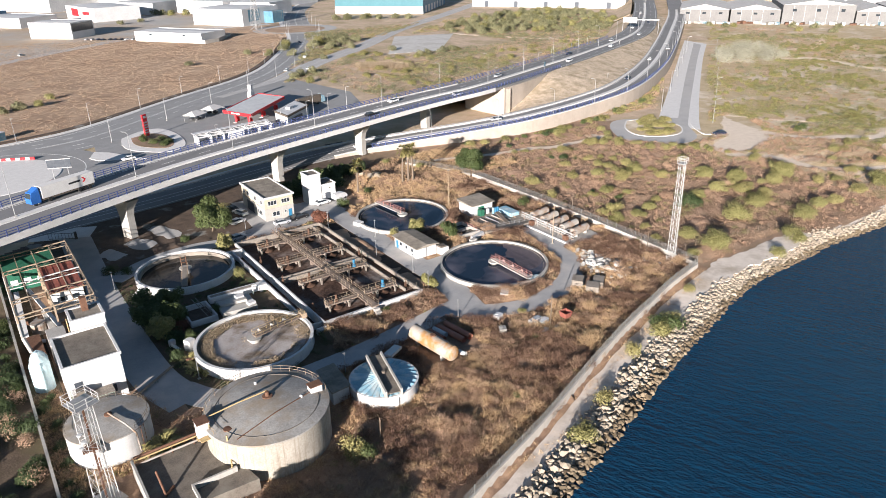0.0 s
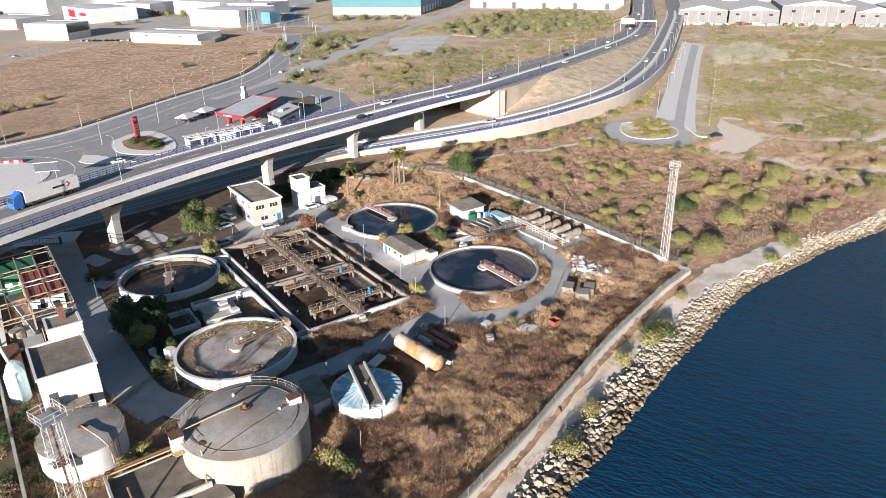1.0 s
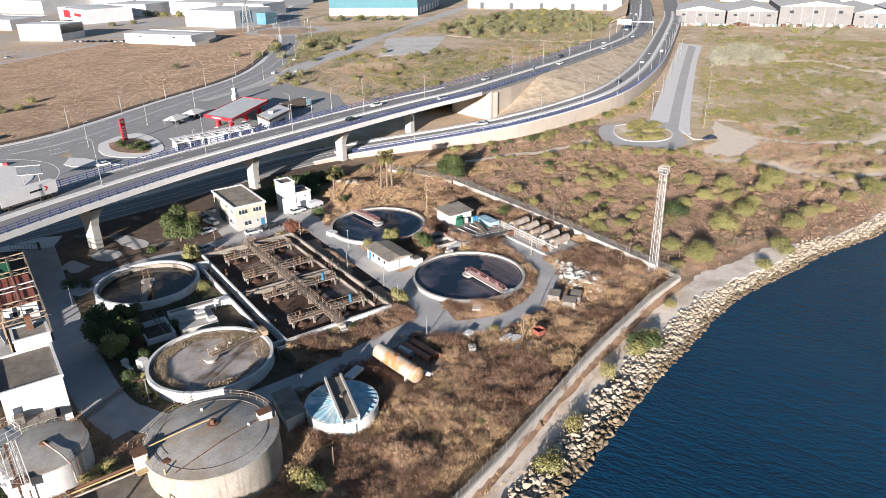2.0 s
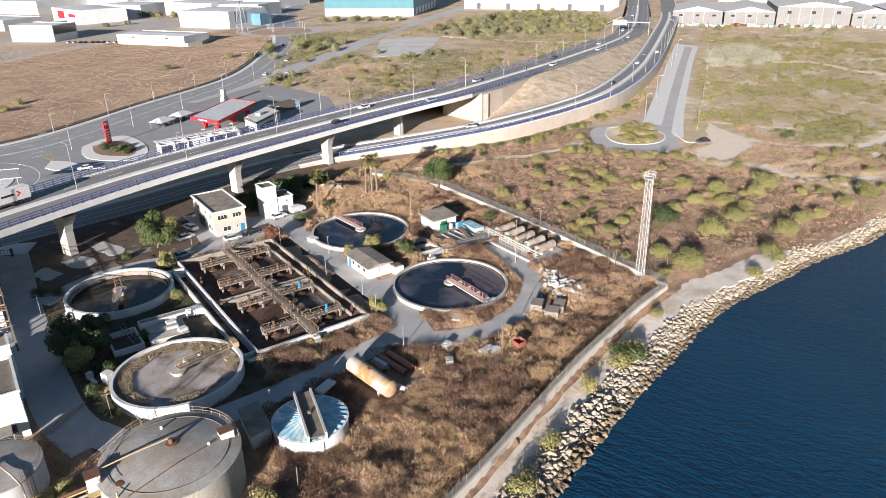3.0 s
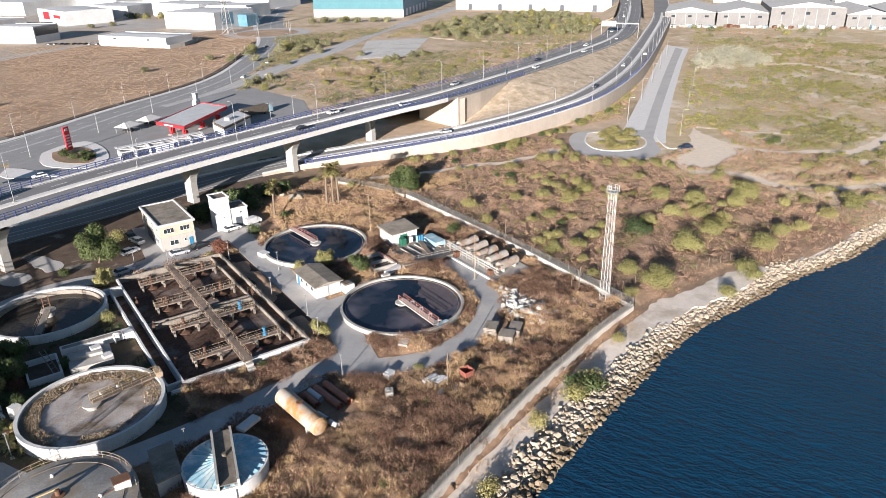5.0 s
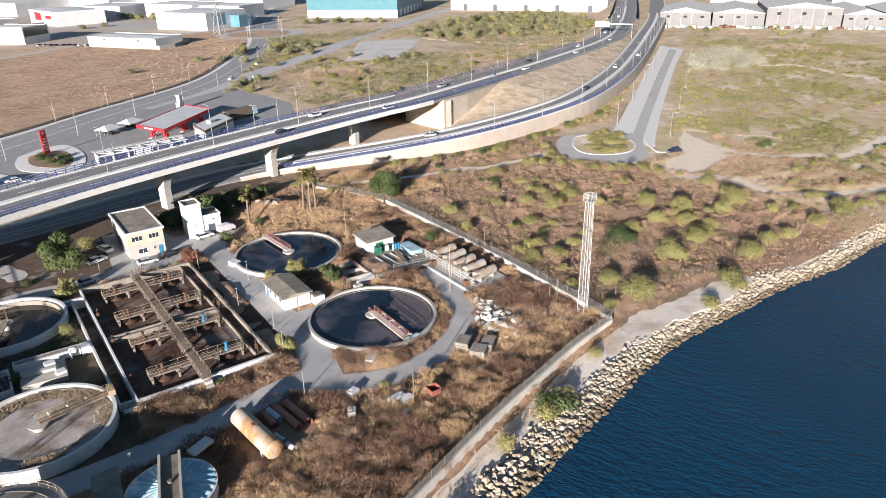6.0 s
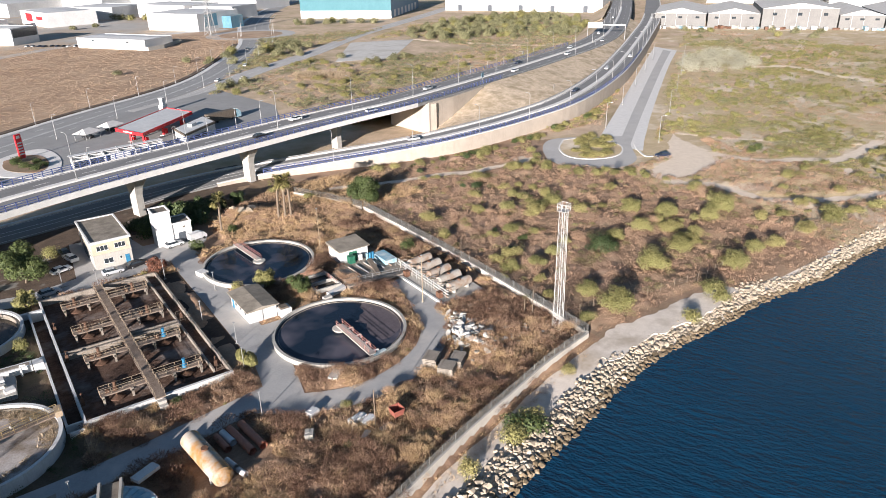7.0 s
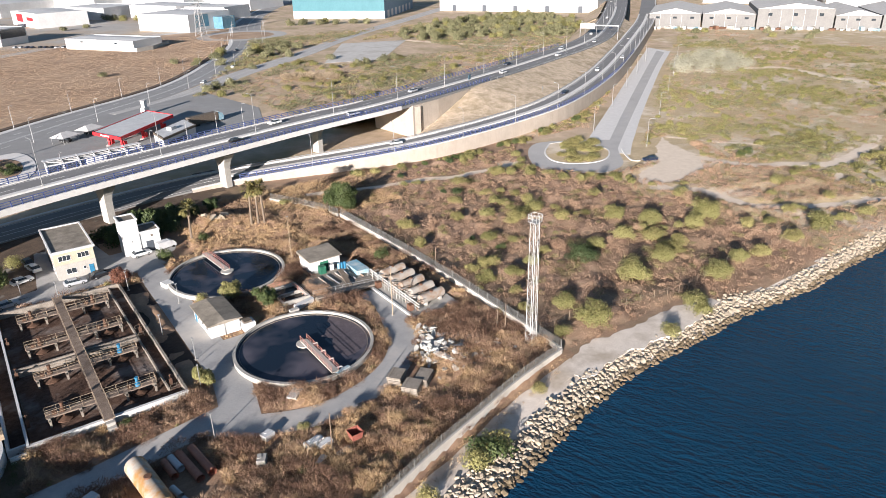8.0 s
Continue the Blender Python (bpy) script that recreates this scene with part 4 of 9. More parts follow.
for nm, pts, w in (("track_a", [(192, 28), (195, 19), (199, 13.5), (207.7, 8.9), (215.5, 1.6), (224.6, 1.4), (245, 3.5), (262, 9)], 3.6), ("track_b", [(158, 19), (164, 13.5), (166.3, 9.3), (165.4, 1.4), (166.8, -6.4), (176.6, -14.2), (187.5, -19.6), (206, -27)], 3.2),
                   ("track_c", [(340, 122), (351.4, 117.2), (366, 103), (357, 76), (356.8, 57.5), (360, 30)], 5), ("track_d", [(383.3, 140.4), (393.1, 128.1), (415.5, 130.0), (449.4, 145.1), (470, 157)], 5),
                   ("track_e", [(78, 76), (97.6, 69.5), (110.5, 67.5), (121.0, 62.8), (130.5, 62.4), (141, 62), (147, 62)], 2.8), ("track_f", [(215.5, 2.5), (209, -4), (204.6, -8.0), (198.6, -14.6), (192, -22)], 2.6),
                   ("track_g", [(205, 54), (213, 38), (222, 26), (232, 14), (240, 6)], 2.0), ("track_h", [(124, 64.5), (131, 67), (138, 66), (146, 62)], 3.4)):
    line = smoothed(pts, 12)
    structure("ground_" + nm, Shape().strip(line, [w / 2 * (1 + 0.7 * noise.noise((x * 0.3, y * 0.3, 2.0))) for x, y in line], [-w / 2 * (1 + 0.7 * noise.noise((x * 0.3, y * 0.3, 5.0))) for x, y in line], -0.2, 0.02 + 0.002 * w), M_SAND, "pale bare sandy track through scrub", "track")

# ---- viaduct ----
viaduct = thing("viaduct", "long pale concrete road viaduct on single piers", "bridge")
part("deck", Shape().strip(BRIDGE, W_DECK - 0.5, 0.5, -0.9, 0.0), M_HIGHWAY, viaduct, "dark grey asphalt deck")
part("girder", Shape().strip(BRIDGE, W_DECK - 4.5, 4.5, -2.3, -0.92), M_CONC, viaduct, "concrete box girder")
for o, nm in ((0.0, "edge_beam"), (W_DECK - 0.55, "edge_beam")):
    part(nm, Shape().strip(BRIDGE, o + 0.55, o, -1.15, 0.28), M_PAVING, viaduct, "white concrete edge beam")
part("median", Shape().strip([p for p in DECK if p[0] < 520], 10.3, 8.7, 0.004, 0.42), M_PAVING, viaduct, "pale concrete median barrier")
for x, y, top in ((-73, 45.5, 10.2), (-18.5, 70, 10.2), (29, 89.0, 10.2), (63, 98.2, 10.1), (100.5, 114.5, 10.0)):
    h = math.degrees(math.atan2(deck_y(x + 5) - deck_y(x - 5), 10))
    k, sn = math.cos(radians(h)), math.sin(radians(h))
    s = Shape()
    prof = [(-1.0, 0.95, 1.55), (5.8, 0.95, 1.55), (7.6, 1.1, 2.0), (9.0, 1.35, 2.9), (top, 1.6, 3.9)]
    vs = []
    for z, a, b in prof:
        for i, j in ((-a, -b), (a, -b), (a, b), (-a, b)):
            vs.append((x + k * i - sn * j, y + sn * i + k * j, z))
    fs = [(4 * i + c, 4 * i + (c + 1) % 4, 4 * i + 4 + (c + 1) % 4, 4 * i + 4 + c) for i in range(len(prof) - 1) for c in range(4)]
    s.add(vs, fs + [(3, 2, 1, 0), tuple(4 * (len(prof) - 1) + c for c in range(4))])
    part("pier", s, M_CONC, viaduct, "flared concrete pier")
abut = thing("bridge_abutment", "pale beige concrete bridge abutment with wing wall", "abutment")
ax, ay = 134.0, deck_y(134.0)
s = Shape()
s.add([(135.5, 109.2, -1), (133.2, 132, -1), (137, 132, -1), (139, 109.2, -1), (135.5, 109.2, 11.0), (133.2, 132, 11.0), (137, 132, 11.0), (139, 109.2, 11.0)],
      [(0, 1, 5, 4), (1, 2, 6, 5), (2, 3, 7, 6), (3, 0, 4, 7), (4, 5, 6, 7)])
part("front_wall", s, M_BEIGE, abut)
s = Shape()
wing = [(135.6, 109.0), (150, 113.8), (163, 119.5), (172, 123.6)]
for (a, b), (za, zb) in zip(zip(wing, wing[1:]), ((-1, -1), (-1, 4.5), (4.5, 9.8))):
    vs = [(p[0], p[1] + o, z) for p, zb_ in ((a, za), (b, zb)) for o, z in ((-0.1, zb_), (0.8, zb_), (0.8, 11.6 - 0.02 * (p[0] - 135)), (-0.1, 11.6 - 0.02 * (p[0] - 135)))]
    s.add(vs, [(0, 1, 5, 4), (1, 2, 6, 5), (2, 3, 7, 6), (3, 0, 4, 7), (0, 1, 2, 3), (4, 5, 6, 7)])
part("wing_wall", s, M_BEIGE, abut)


def railing(name, pts, label, step=2.4, h=1.45, mat=None, rails=(0.35, 0.85, 1.4), lean=0.0, w=0.14):
    mat = mat or M_BLUERAIL
    t = thing(name, label, "railing")
    for z in rails:
        part("rail", Shape().strip(pts, w / 2, -w / 2, z - 0.07, z + 0.07), mat, t)
    post = Shape().box(-0.11, -0.07, 0, 0.11, 0.07, h).box(-0.12, -0.14, 0, 0.12, 0.14, 0.03).mesh("post", mat)
    for q, a in along(pts, step):
        p = part("post", post, mat, t)
        p.matrix_basis = pose(q.x, q.y, q.z, 0, 0, a)
    return t


DECKRAIL = [p for p in DECK if -62 < p[0] < 300]
railing("guard_railing", [(p[0], p[1], p[2] + 0.28) for p in offset([p for p in DECKRAIL if p[0] < 190], 0.28)], "blue steel guard railing along the viaduct edge")
railing("guard_railing", [(p[0], p[1], p[2] + 0.28) for p in offset(DECKRAIL, W_DECK - 0.28)], "blue steel guard railing along the viaduct edge")
railing("guard_railing", [(p[0], p[1], p[2] + 0.28) for p in coping if 66 < p[0] < 330], "blue steel guard railing on the retaining wall")
railing("crash_barrier", offset([p for p in DECK if 186 < p[0] < 420], 0.3), "galvanised steel crash barrier along the highway", 6.0, 0.75, M_STEEL, (0.6,), w=0.3)
railing("crash_barrier", offset([p for p in RAMP_NEAR if 60 < p[0] < 330], 13.2), "galvanised steel crash barrier along the slip road", 6.0, 0.75, M_STEEL, (0.6,), w=0.3)


def street_lamp(h, arm, label, mat=None, r=0.10):
    mat = mat or M_STEEL
    t = thing("street_lamp", label, "street lamp")
    part("pole", Shape().tube((0, 0, 0), (0, 0, h), r, r * 0.55, 8), mat, t)
    part("base_plate", Shape().box(-0.25, -0.25, 0, 0.25, 0.25, 0.12), M_CONC, t)
    if arm:
        part("arm", Shape().line([(0, 0, h - 0.1), (arm * 0.4, 0, h + 0.35), (arm, 0, h + 0.45)], r * 0.5, 6), mat, t)
        part("lamp_head", Shape().block((arm + 0.3, 0, h + 0.36), (0.8, 0.28, 0.14)), M_STEEL, t)
    else:
        part("lamp_head", Shape().block((0.0, 0, h), (0.42, 0.26, 0.12)), M_STEEL, t)
    return t


tall = street_lamp(11.0, 1.6, "tall grey steel street lamp on the median barrier")
tall["group"] = "highway lamps"
spots = [(q, a) for q, a in along(offset(DECK, 9.5), 31.3, 8.0) if -55 < q.x < 520]
tall.matrix_basis = pose(spots[0][0].x, spots[0][0].y, spots[0][0].z + 0.42, 0, 0, spots[0][1] + 90)
for q, a in spots[1:]:
    copy_thing(tall, pose(q.x, q.y, q.z + 0.42, 0, 0, a + 90))
mid = street_lamp(9.0, 1.4, "grey steel street lamp on the retaining wall")
mid["group"] = "slip road lamps"
spots = [(q, a) for q, a in along([p for p in coping if p[0] > 80], 26.0, 4.0) if q.x < 420]
mid.matrix_basis = pose(spots[0][0].x, spots[0][0].y, spots[0][0].z + 0.28, 0, 0, spots[0][1] + 90)
for q, a in spots[1:]:
    copy_thing(mid, pose(q.x, q.y, q.z + 0.28, 0, 0, a + 90))
for line, step, g, lab, off in ((WEST_UP[2:9], 30, "west road lamps", "slim grey steel street lamp beside the road", 1.2), (west_lo[3:9], 34, "west road lamps", "slim grey steel street lamp beside the road", -1.0),
                                ([(150, 150), (190, 168), (240, 190), (300, 214)], 18, "embankment lamps", "slim grey lamp post below the embankment", 0),
                                ([(187, 72), (262, 121), (352, 181)], 42, "access road lamps", "slim grey street lamp by the access road", 0), ([(185, 46), (270, 103), (362, 168)], 46, "access road lamps", "slim grey street lamp by the access road", 0),
                                ([(20, 132), (60, 146), (95, 166)], 15, "forecourt lamps", "slim grey street lamp by the petrol station", 0)):
    spots = along(offset(smoothed(line), off), step, 6.0)
    one = street_lamp(9.0, 1.2, lab, r=0.12)
    one["group"] = g
    one.matrix_basis = pose(spots[0][0].x, spots[0][0].y, 0.05, 0, 0, spots[0][1] - 90)
    for q, a in spots[1:]:
        copy_thing(one, pose(q.x, q.y, 0.05, 0, 0, a - 90))

# Gantry sign over the far highway
gx, gy, gz = 340.0, 212.0, 9.0
g = thing("sign_gantry", "white overhead road sign on steel gantry posts", "road sign")
gd = Vector((-0.56, 0.83, 0))
o = Vector((346, 203, 9.0))
for k in (-1, 22):
    part("post", Shape().tube(tuple(o + gd * k - Vector((0, 0, 2))), tuple(o + gd * k + Vector((0, 0, 7))), 0.2), M_STEEL, g)
part("beam", Shape().bar(tuple(o + gd * -1 + Vector((0, 0, 6.6))), tuple(o + gd * 22 + Vector((0, 0, 6.6))), 0.5, 0.7), M_STEEL, g)
part("panel", Shape().bar(tuple(o + gd * 13 + Vector((-0.4, -0.3, 6.4))), tuple(o + gd * 22 + Vector((-0.4, -0.3, 6.4))), 0.15, 3.2), M_WHITECLEAN, g, "white sign panel")
for x, y, z, w, h, c in ((176, 129, 11.3, 3.0, 2.0, M_PALEBLUE), (205, 117, 5.6, 1.0, 1.0, M_WHITECLEAN), (262, 161, 9.9, 2.4, 2.0, M_WHITECLEAN), (300, 183, 9.4, 2.6, 1.8, M_WHITECLEAN), (236, 172, 10.3, 2.2, 1.5, M_WHITECLEAN)):
    t = thing("road_sign", "small road sign panel on a steel post", "road sign", "small road signs", (x, y, z), 35)
    part("post", Shape().tube((0, 0, -0.5), (0, 0, 2.6), 0.07, n=6), M_STEEL, t)
    part("panel", Shape().box(-w / 2, -0.12, 2.0, w / 2, -0.07, 2.0 + h), c, t)

# ---- treatment works ----
def rails(parent, pts, mat, h=1.0, step=1.5, levels=(0.5, 1.0), w=0.045, both=None):
    """Handrail along points: each rail a part, posts as parts."""
    for z in levels:
        s = Shape().strip(pts, w / 2, -w / 2, z - w / 2, z + w / 2)
        part("rail", s, mat, parent)
    post = Shape().box(-w / 2, -w / 2, 0, w / 2, w / 2, h).mesh("post", mat)
    for q, a in along(pts, step):
        p = part("post", post, mat, parent)
        p.matrix_basis = pose(q.x, q.y, q.z, 0, 0, a)


def footbridge(t, a, b, z, mat_deck, mat_rail, w=1.2, brackets=0):
    a, b = Vector((*a, z)), Vector((*b, z))
    d = (b - a).normalized()
    n = Vector((-d.y, d.x, 0)) * (w / 2)
    part("bridge_deck", Shape().bar(tuple(a), tuple(b), w, 0.22), mat_deck, t)
    for sgn in (-1, 1):
        e = n * sgn
        rails(t, [tuple(a + e + Vector((0, 0, 0.1))), tuple(b + e + Vector((0, 0, 0.1)))], mat_rail)
    for i in range(brackets):
        q = a + (b - a) * ((i + 0.7) / brackets)
        part("bracket", Shape().bar(tuple(q), tuple(q + n * 2.6), 0.16, 0.2).bar(tuple(q + n * 2.6), tuple(q + n * 2.6 - Vector((0, 0, 1.1))), 0.2), M_WHITE, t)


def clarifier(c, r, h, label, fill_z, fill_mat, fill_label, wall_mat):
    t = thing("round_settling_tank", label, "settling tank", "round settling tanks", (0, 0, 0))
    c3 = (c[0], c[1], 0)
    part("wall", Shape().lathe(c3, [(r + 0.05, -0.6), (r, h - 0.12), (r + 0.04, h - 0.1), (r + 0.04, h), (r - 0.5, h), (r - 0.5, -1.0)], 96), wall_mat, t, smooth=True)
    part("trough", Shape().lathe(c3, [(r - 0.51, h - 0.55), (r - 1.0, h - 0.55), (r - 1.0, h - 0.38), (r - 1.06, h - 0.38), (r - 1.06, fill_z - 0.4)], 96), M_CONCDARK, t, smooth=True)
    part("water" if "water" in fill_label else "sludge", Shape().lathe(c3, [(0.0, fill_z), (r - 0.505, fill_z)], 96), fill_mat, t, fill_label)
    part("hub", Shape().lathe(c3, [(0, h + 0.1), (1.35, h + 0.1), (1.35, h - 0.1), (0.9, h - 0.15), (0.9, -1.0)], 24), M_CONC, t, "pale concrete centre pillar")
    return t


c1 = clarifier((42.2, 39.2), 12.0, 0.9, "large round concrete tank filled with dark water", 0.45, M_TANKWATER, "still dark water", M_CONC)
footbridge(c1, (42.2, 39.2), (41.2, 50.9), 1.15, M_CONC, M_PINK)
part("inlet_box", Shape().block((30.3, 41.5, 0), (1.8, 2.2, 1.0), 15), M_WHITE, c1)
c2 = clarifier((42.6, 1.9), 12.0, 0.9, "large round concrete tank filled with dark water", 0.45, M_TANKWATER, "still dark water", M_CONC)
footbridge(c2, (42.9, 2.6), (42.8, -9.6), 1.15, M_CONC, M_PINK, brackets=4)
part("inlet_box", Shape().block((35.2, -10.6, 0), (2.6, 1.6, 0.95), 42), M_WHITE, c2)
part("scum_box", Shape().block((44.2, -9.4, 0.8), (2.6, 0.6, 0.25), 12), M_PALEBLUE, c2)
part("inlet_box", Shape().block((46.3, 14.2, 0), (1.7, 1.0, 1.15), 5), M_CONC, c2)
scum = ragged(smoothed([(50.8, 9.4), (53.2, 5.0), (54.0, 0.0), (51.5, -4.0), (47.6, -5.6), (46.2, -3.4), (47.2, 0.6), (46.6, 3.0), (49.2, 5.6), (50.8, 9.4)], 10), 0.8)
part("scum", Shape().prism(scum, 0.44, 0.456), M_SCUM, c2, "dull purplish film on the water")
c3 = clarifier((-14.0, 39.5), 10.4, 1.6, "round white-walled tank holding murky dark water", 0.35, M_MURK, "murky dark water", M_WHITE)
footbridge(c3, (-14.0, 39.5), (-16.9, 30.4), 1.7, M_CONCDARK, M_TANSTEEL)
s = Shape()
for k in (-0.55, 0.55):
    s.bar((-14 + k, 40.2, 1.6), (-14 + k, 40.2, 4.2), 0.16)
s.bar((-14.6, 40.2, 3.4), (-13.4, 40.2, 3.4), 0.12).bar((-14.6, 40.2, 2.6), (-13.4, 40.2, 2.6), 0.12)
part("hoist_frame", s, M_RUST, c3)
c4 = clarifier((-13.2, 1.2), 10.4, 2.0, "round white-walled tank full of dry cracked grey sludge", 1.25, M_SLUDGE, "dry cracked grey sludge", M_WHITE)
footbridge(c4, (-13.2, 1.2), (-2.8, 3.1), 2.3, M_RUSTCONC, M_YELLOW, 1.3, 4)
part("gate_box", Shape().box(-3.4, 2.2, 2.0, -2.4, 4.2, 2.9), M_TANSTEEL, c4, "tan end frame")
part("inlet_box", Shape().block((-22.9, 7.6, 0), (1.4, 1.4, 2.1), 30), M_WHITE, c4)
part("valve", Shape().tube((-24.6, 3.0, 0), (-24.6, 3.0, 1.1), 0.35).tube((-24.9, 3.0, 0.8), (-23.4, 3.0, 0.8), 0.25), M_RUST, c4, "rusty valve")

# Aeration basin
basin = thing("aeration_basin", "large rectangular drained concrete aeration basin with brown crust", "basin")
BX, BY, BF = 22.0, 47.0, 0.0
part("floor", Shape().box(0.3, 0.3, BF - 0.4, BX - 0.3, BY - 0.3, BF), M_BASINFLOOR, basin, "brown crusted basin floor")
part("wall", Shape().box(-0.25, -0.25, -1.5, BX + 0.1, 0.25, 1.15), M_WHITE, basin, "white front wall")
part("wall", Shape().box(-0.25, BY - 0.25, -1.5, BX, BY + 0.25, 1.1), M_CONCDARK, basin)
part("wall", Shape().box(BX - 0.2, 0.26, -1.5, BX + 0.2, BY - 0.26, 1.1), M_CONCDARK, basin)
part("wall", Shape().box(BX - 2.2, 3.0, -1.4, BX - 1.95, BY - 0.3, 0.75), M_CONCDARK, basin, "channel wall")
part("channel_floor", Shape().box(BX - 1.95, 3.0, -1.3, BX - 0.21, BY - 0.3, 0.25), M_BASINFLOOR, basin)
part("wall", Shape().box(-0.2, 0.26, -1.5, 0.15, BY - 0.26, 1.2), M_WHITE, basin, "white channel wall")
part("wall", Shape().box(-2.6, 0.6, -1.5, -2.25, 43, 1.2), M_WHITE, basin, "white channel wall")
part("channel_floor", Shape().box(-2.25, 0.6, -1.5, -0.2, 43, -0.9), M_BASINFLOOR, basin)
part("wall", Shape().box(-2.62, 0.3, -1.5, -0.26, 0.62, 1.2), M_WHITE, basin)
part("wall", Shape().box(-4.6, 42.5, -1.5, -0.2, 43.2, 1.2), M_WHITE, basin)
part("chamber", Shape().box(-4.2, 21.2, -0.5, -2.63, 23.2, 1.5), M_WHITE, basin, "white inlet chamber")
for y in (22.1, 23.3):
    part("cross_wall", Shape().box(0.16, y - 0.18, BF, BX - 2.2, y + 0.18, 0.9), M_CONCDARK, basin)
part("walkway", Shape().box(9.7, -1.0, 1.32, 11.3, 46.6, 1.52), M_RUSTCONC, basin, "brown-stained concrete walkway")
for y in range(2, 46, 5):
    part("leg", Shape().box(10.0, y - 0.2, BF, 11.0, y + 0.2, 1.32), M_RUSTCONC, basin)
for x in (9.78, 11.22):
    rails(basin, [(x, -0.9, 1.52), (x, 46.5, 1.52)], M_TANSTEEL, 1.0, 1.8)
part("stair", Shape().box(9.9, -2.4, 0, 11.1, -1.0, 0.7).box(9.9, -1.7, 0, 11.1, -1.0, 1.2), M_CONC, basin)
for k, y in enumerate((5.4, 17.6, 28.6, 40.2)):
    for sx, x0, x1 in ((-1, 9.7, 3.0), (1, 11.3, 18.7)):
        x_end = x1
        part("arm", Shape().box(min(x0, x1), y - 0.75, 1.28, max(x0, x1), y + 0.75, 1.5), M_RUSTCONC, basin, "concrete aerator platform")
        for fx in (x_end - sx * 0.35, x_end - sx * 4.6):
            for yy in (-0.9, 0.9):
                part("leg", Shape().box(fx - 0.16, y + yy - 0.2, BF, fx + 0.16, y + yy + 0.2, 1.5), M_CONCDARK, basin)
            part("crossbeam", Shape().box(fx - 0.2, y - 1.1, 0.95, fx + 0.2, y + 1.1, 1.27), M_CONCDARK, basin)
        for yy in (-0.68, 0.68):
            rails(basin, [(x0, y + yy, 1.5), (x_end, y + yy, 1.5)], M_TANSTEEL, 1.0, 1.7)
        rails(basin, [(x_end, y - 0.68, 1.5), (x_end, y + 0.68, 1.5)], M_TANSTEEL, 1.0, 0.68)
        cx = (x0 + x_end) / 2 + sx * 1.0
        mat = M_BLUEPUMP if sx > 0 and k in (0, 1) else M_OLDIRON
        a = part("aerator", Shape().tube((cx, y, 1.5), (cx, y, 2.0), 0.42, n=14).tube((cx, y, 2.0), (cx, y, 2.9), 0.26, n=14).tube((cx, y, 2.9), (cx, y, 3.05), 0.3, n=14), mat, basin, "blue aerator motor" if mat is M_BLUEPUMP else "rusty aerator motor")
        part("gearbox", Shape().box(cx - 1.5, y - 0.3, 1.5, cx - 0.9, y + 0.3, 2.0), M_OLDIRON, a)
        part("shaft", Shape().tube((cx, y, 0.0), (cx, y, 1.28), 0.14), M_OLDIRON, a)
        part("impeller", Shape().lathe((cx, y, 0.15), [(0.2, 0.3), (1.2, 0.0), (1.2, 0.12), (0.2, 0.45)], 12), M_OLDIRON, a)
for y in (1.6, 21.5, 24.4):
    rails(basin, [(20.0, y, 0.95), (22.0, y, 1.1)], M_DARKSTEEL, 1.0, 0.9)
for x, y in ((0.6, 6), (0.8, 21), (0.7, 33), (20.6, 4), (20.8, 24)):
    t = part("sluice_gate", Shape().box(x - 0.25, y - 0.06, 0.2, x + 0.25, y + 0.06, 1.6).tube((x, y, 1.6), (x, y, 2.5), 0.06).tube((x - 0.25, y, 2.3), (x + 0.25, y, 2.3), 0.05), M_OLDIRON, basin, "rusty sluice gate")

# Digester
dig = thing("sludge_digester", "large round concrete digester tank with a weathered domed roof", "tank")
DC, DR = (-20.9, -24.4, 0), 8.75
part("wall", Shape().lathe(DC, [(DR, -0.8), (DR, 5.75)], 96), M_TANKWALL, dig, "stained pale concrete wall", smooth=True)
part("roof", Shape().lathe(DC, [(DR + 0.12, 5.72), (DR + 0.12, 5.95), (DR - 0.1, 5.98), (5.5, 6.45), (2.5, 6.75), (0.0, 6.85)], 96), M_DOME, dig, "grey weathered domed roof", smooth=True)
part("roof_seam", Shape().lathe(DC, [(7.28, 6.2), (7.33, 6.265), (7.38, 6.2)], 96), M_ROOFDARK, dig)
hubp = part("gas_dome", Shape().lathe((-20.4, -23.6, 6.7), [(0.75, 0), (0.75, 0.22), (0.3, 0.25), (0.3, 0.9), (0.0, 0.95)], 20), M_RUST, dig, "rusty gas outlet")
part("manhole", Shape().lathe((-27.4, -26.6, 6.0), [(0.6, 0), (0.6, 0.3), (0, 0.35)], 18), M_RUST, dig)
for x, y in ((-16.4, -26.3), (-20.5, -19.2)):
    part("vent", Shape().lathe((x, y, 6.4), [(0.22, 0), (0.22, 0.4), (0, 0.5)], 12), M_WHITE, dig)
part("box", Shape().box(-14.8, -26.2, 5.7, -13.0, -24.9, 7.2), M_WHITE, dig, "white access box")
part("box_lid", Shape().box(-14.9, -26.3, 7.2, -12.9, -24.8, 7.32), M_RUST, dig)
part("box", Shape().box(-30.8, -24.6, 4.4, -29.2, -22.9, 7.0), M_WHITE, dig, "white access box")
part("box_lid", Shape().box(-30.9, -24.7, 7.0, -29.1, -22.8, 7.12), M_RUST, dig)
part("pipe", Shape().line([(-20.2, -23.2, 7.5), (-24.6, -23.2, 7.3), (-29.3, -23.3, 6.9), (-29.3, -24.8, 6.5), (-29.3, -24.8, 3.5)], 0.1), M_YELLOW, dig, "yellow gas pipe")
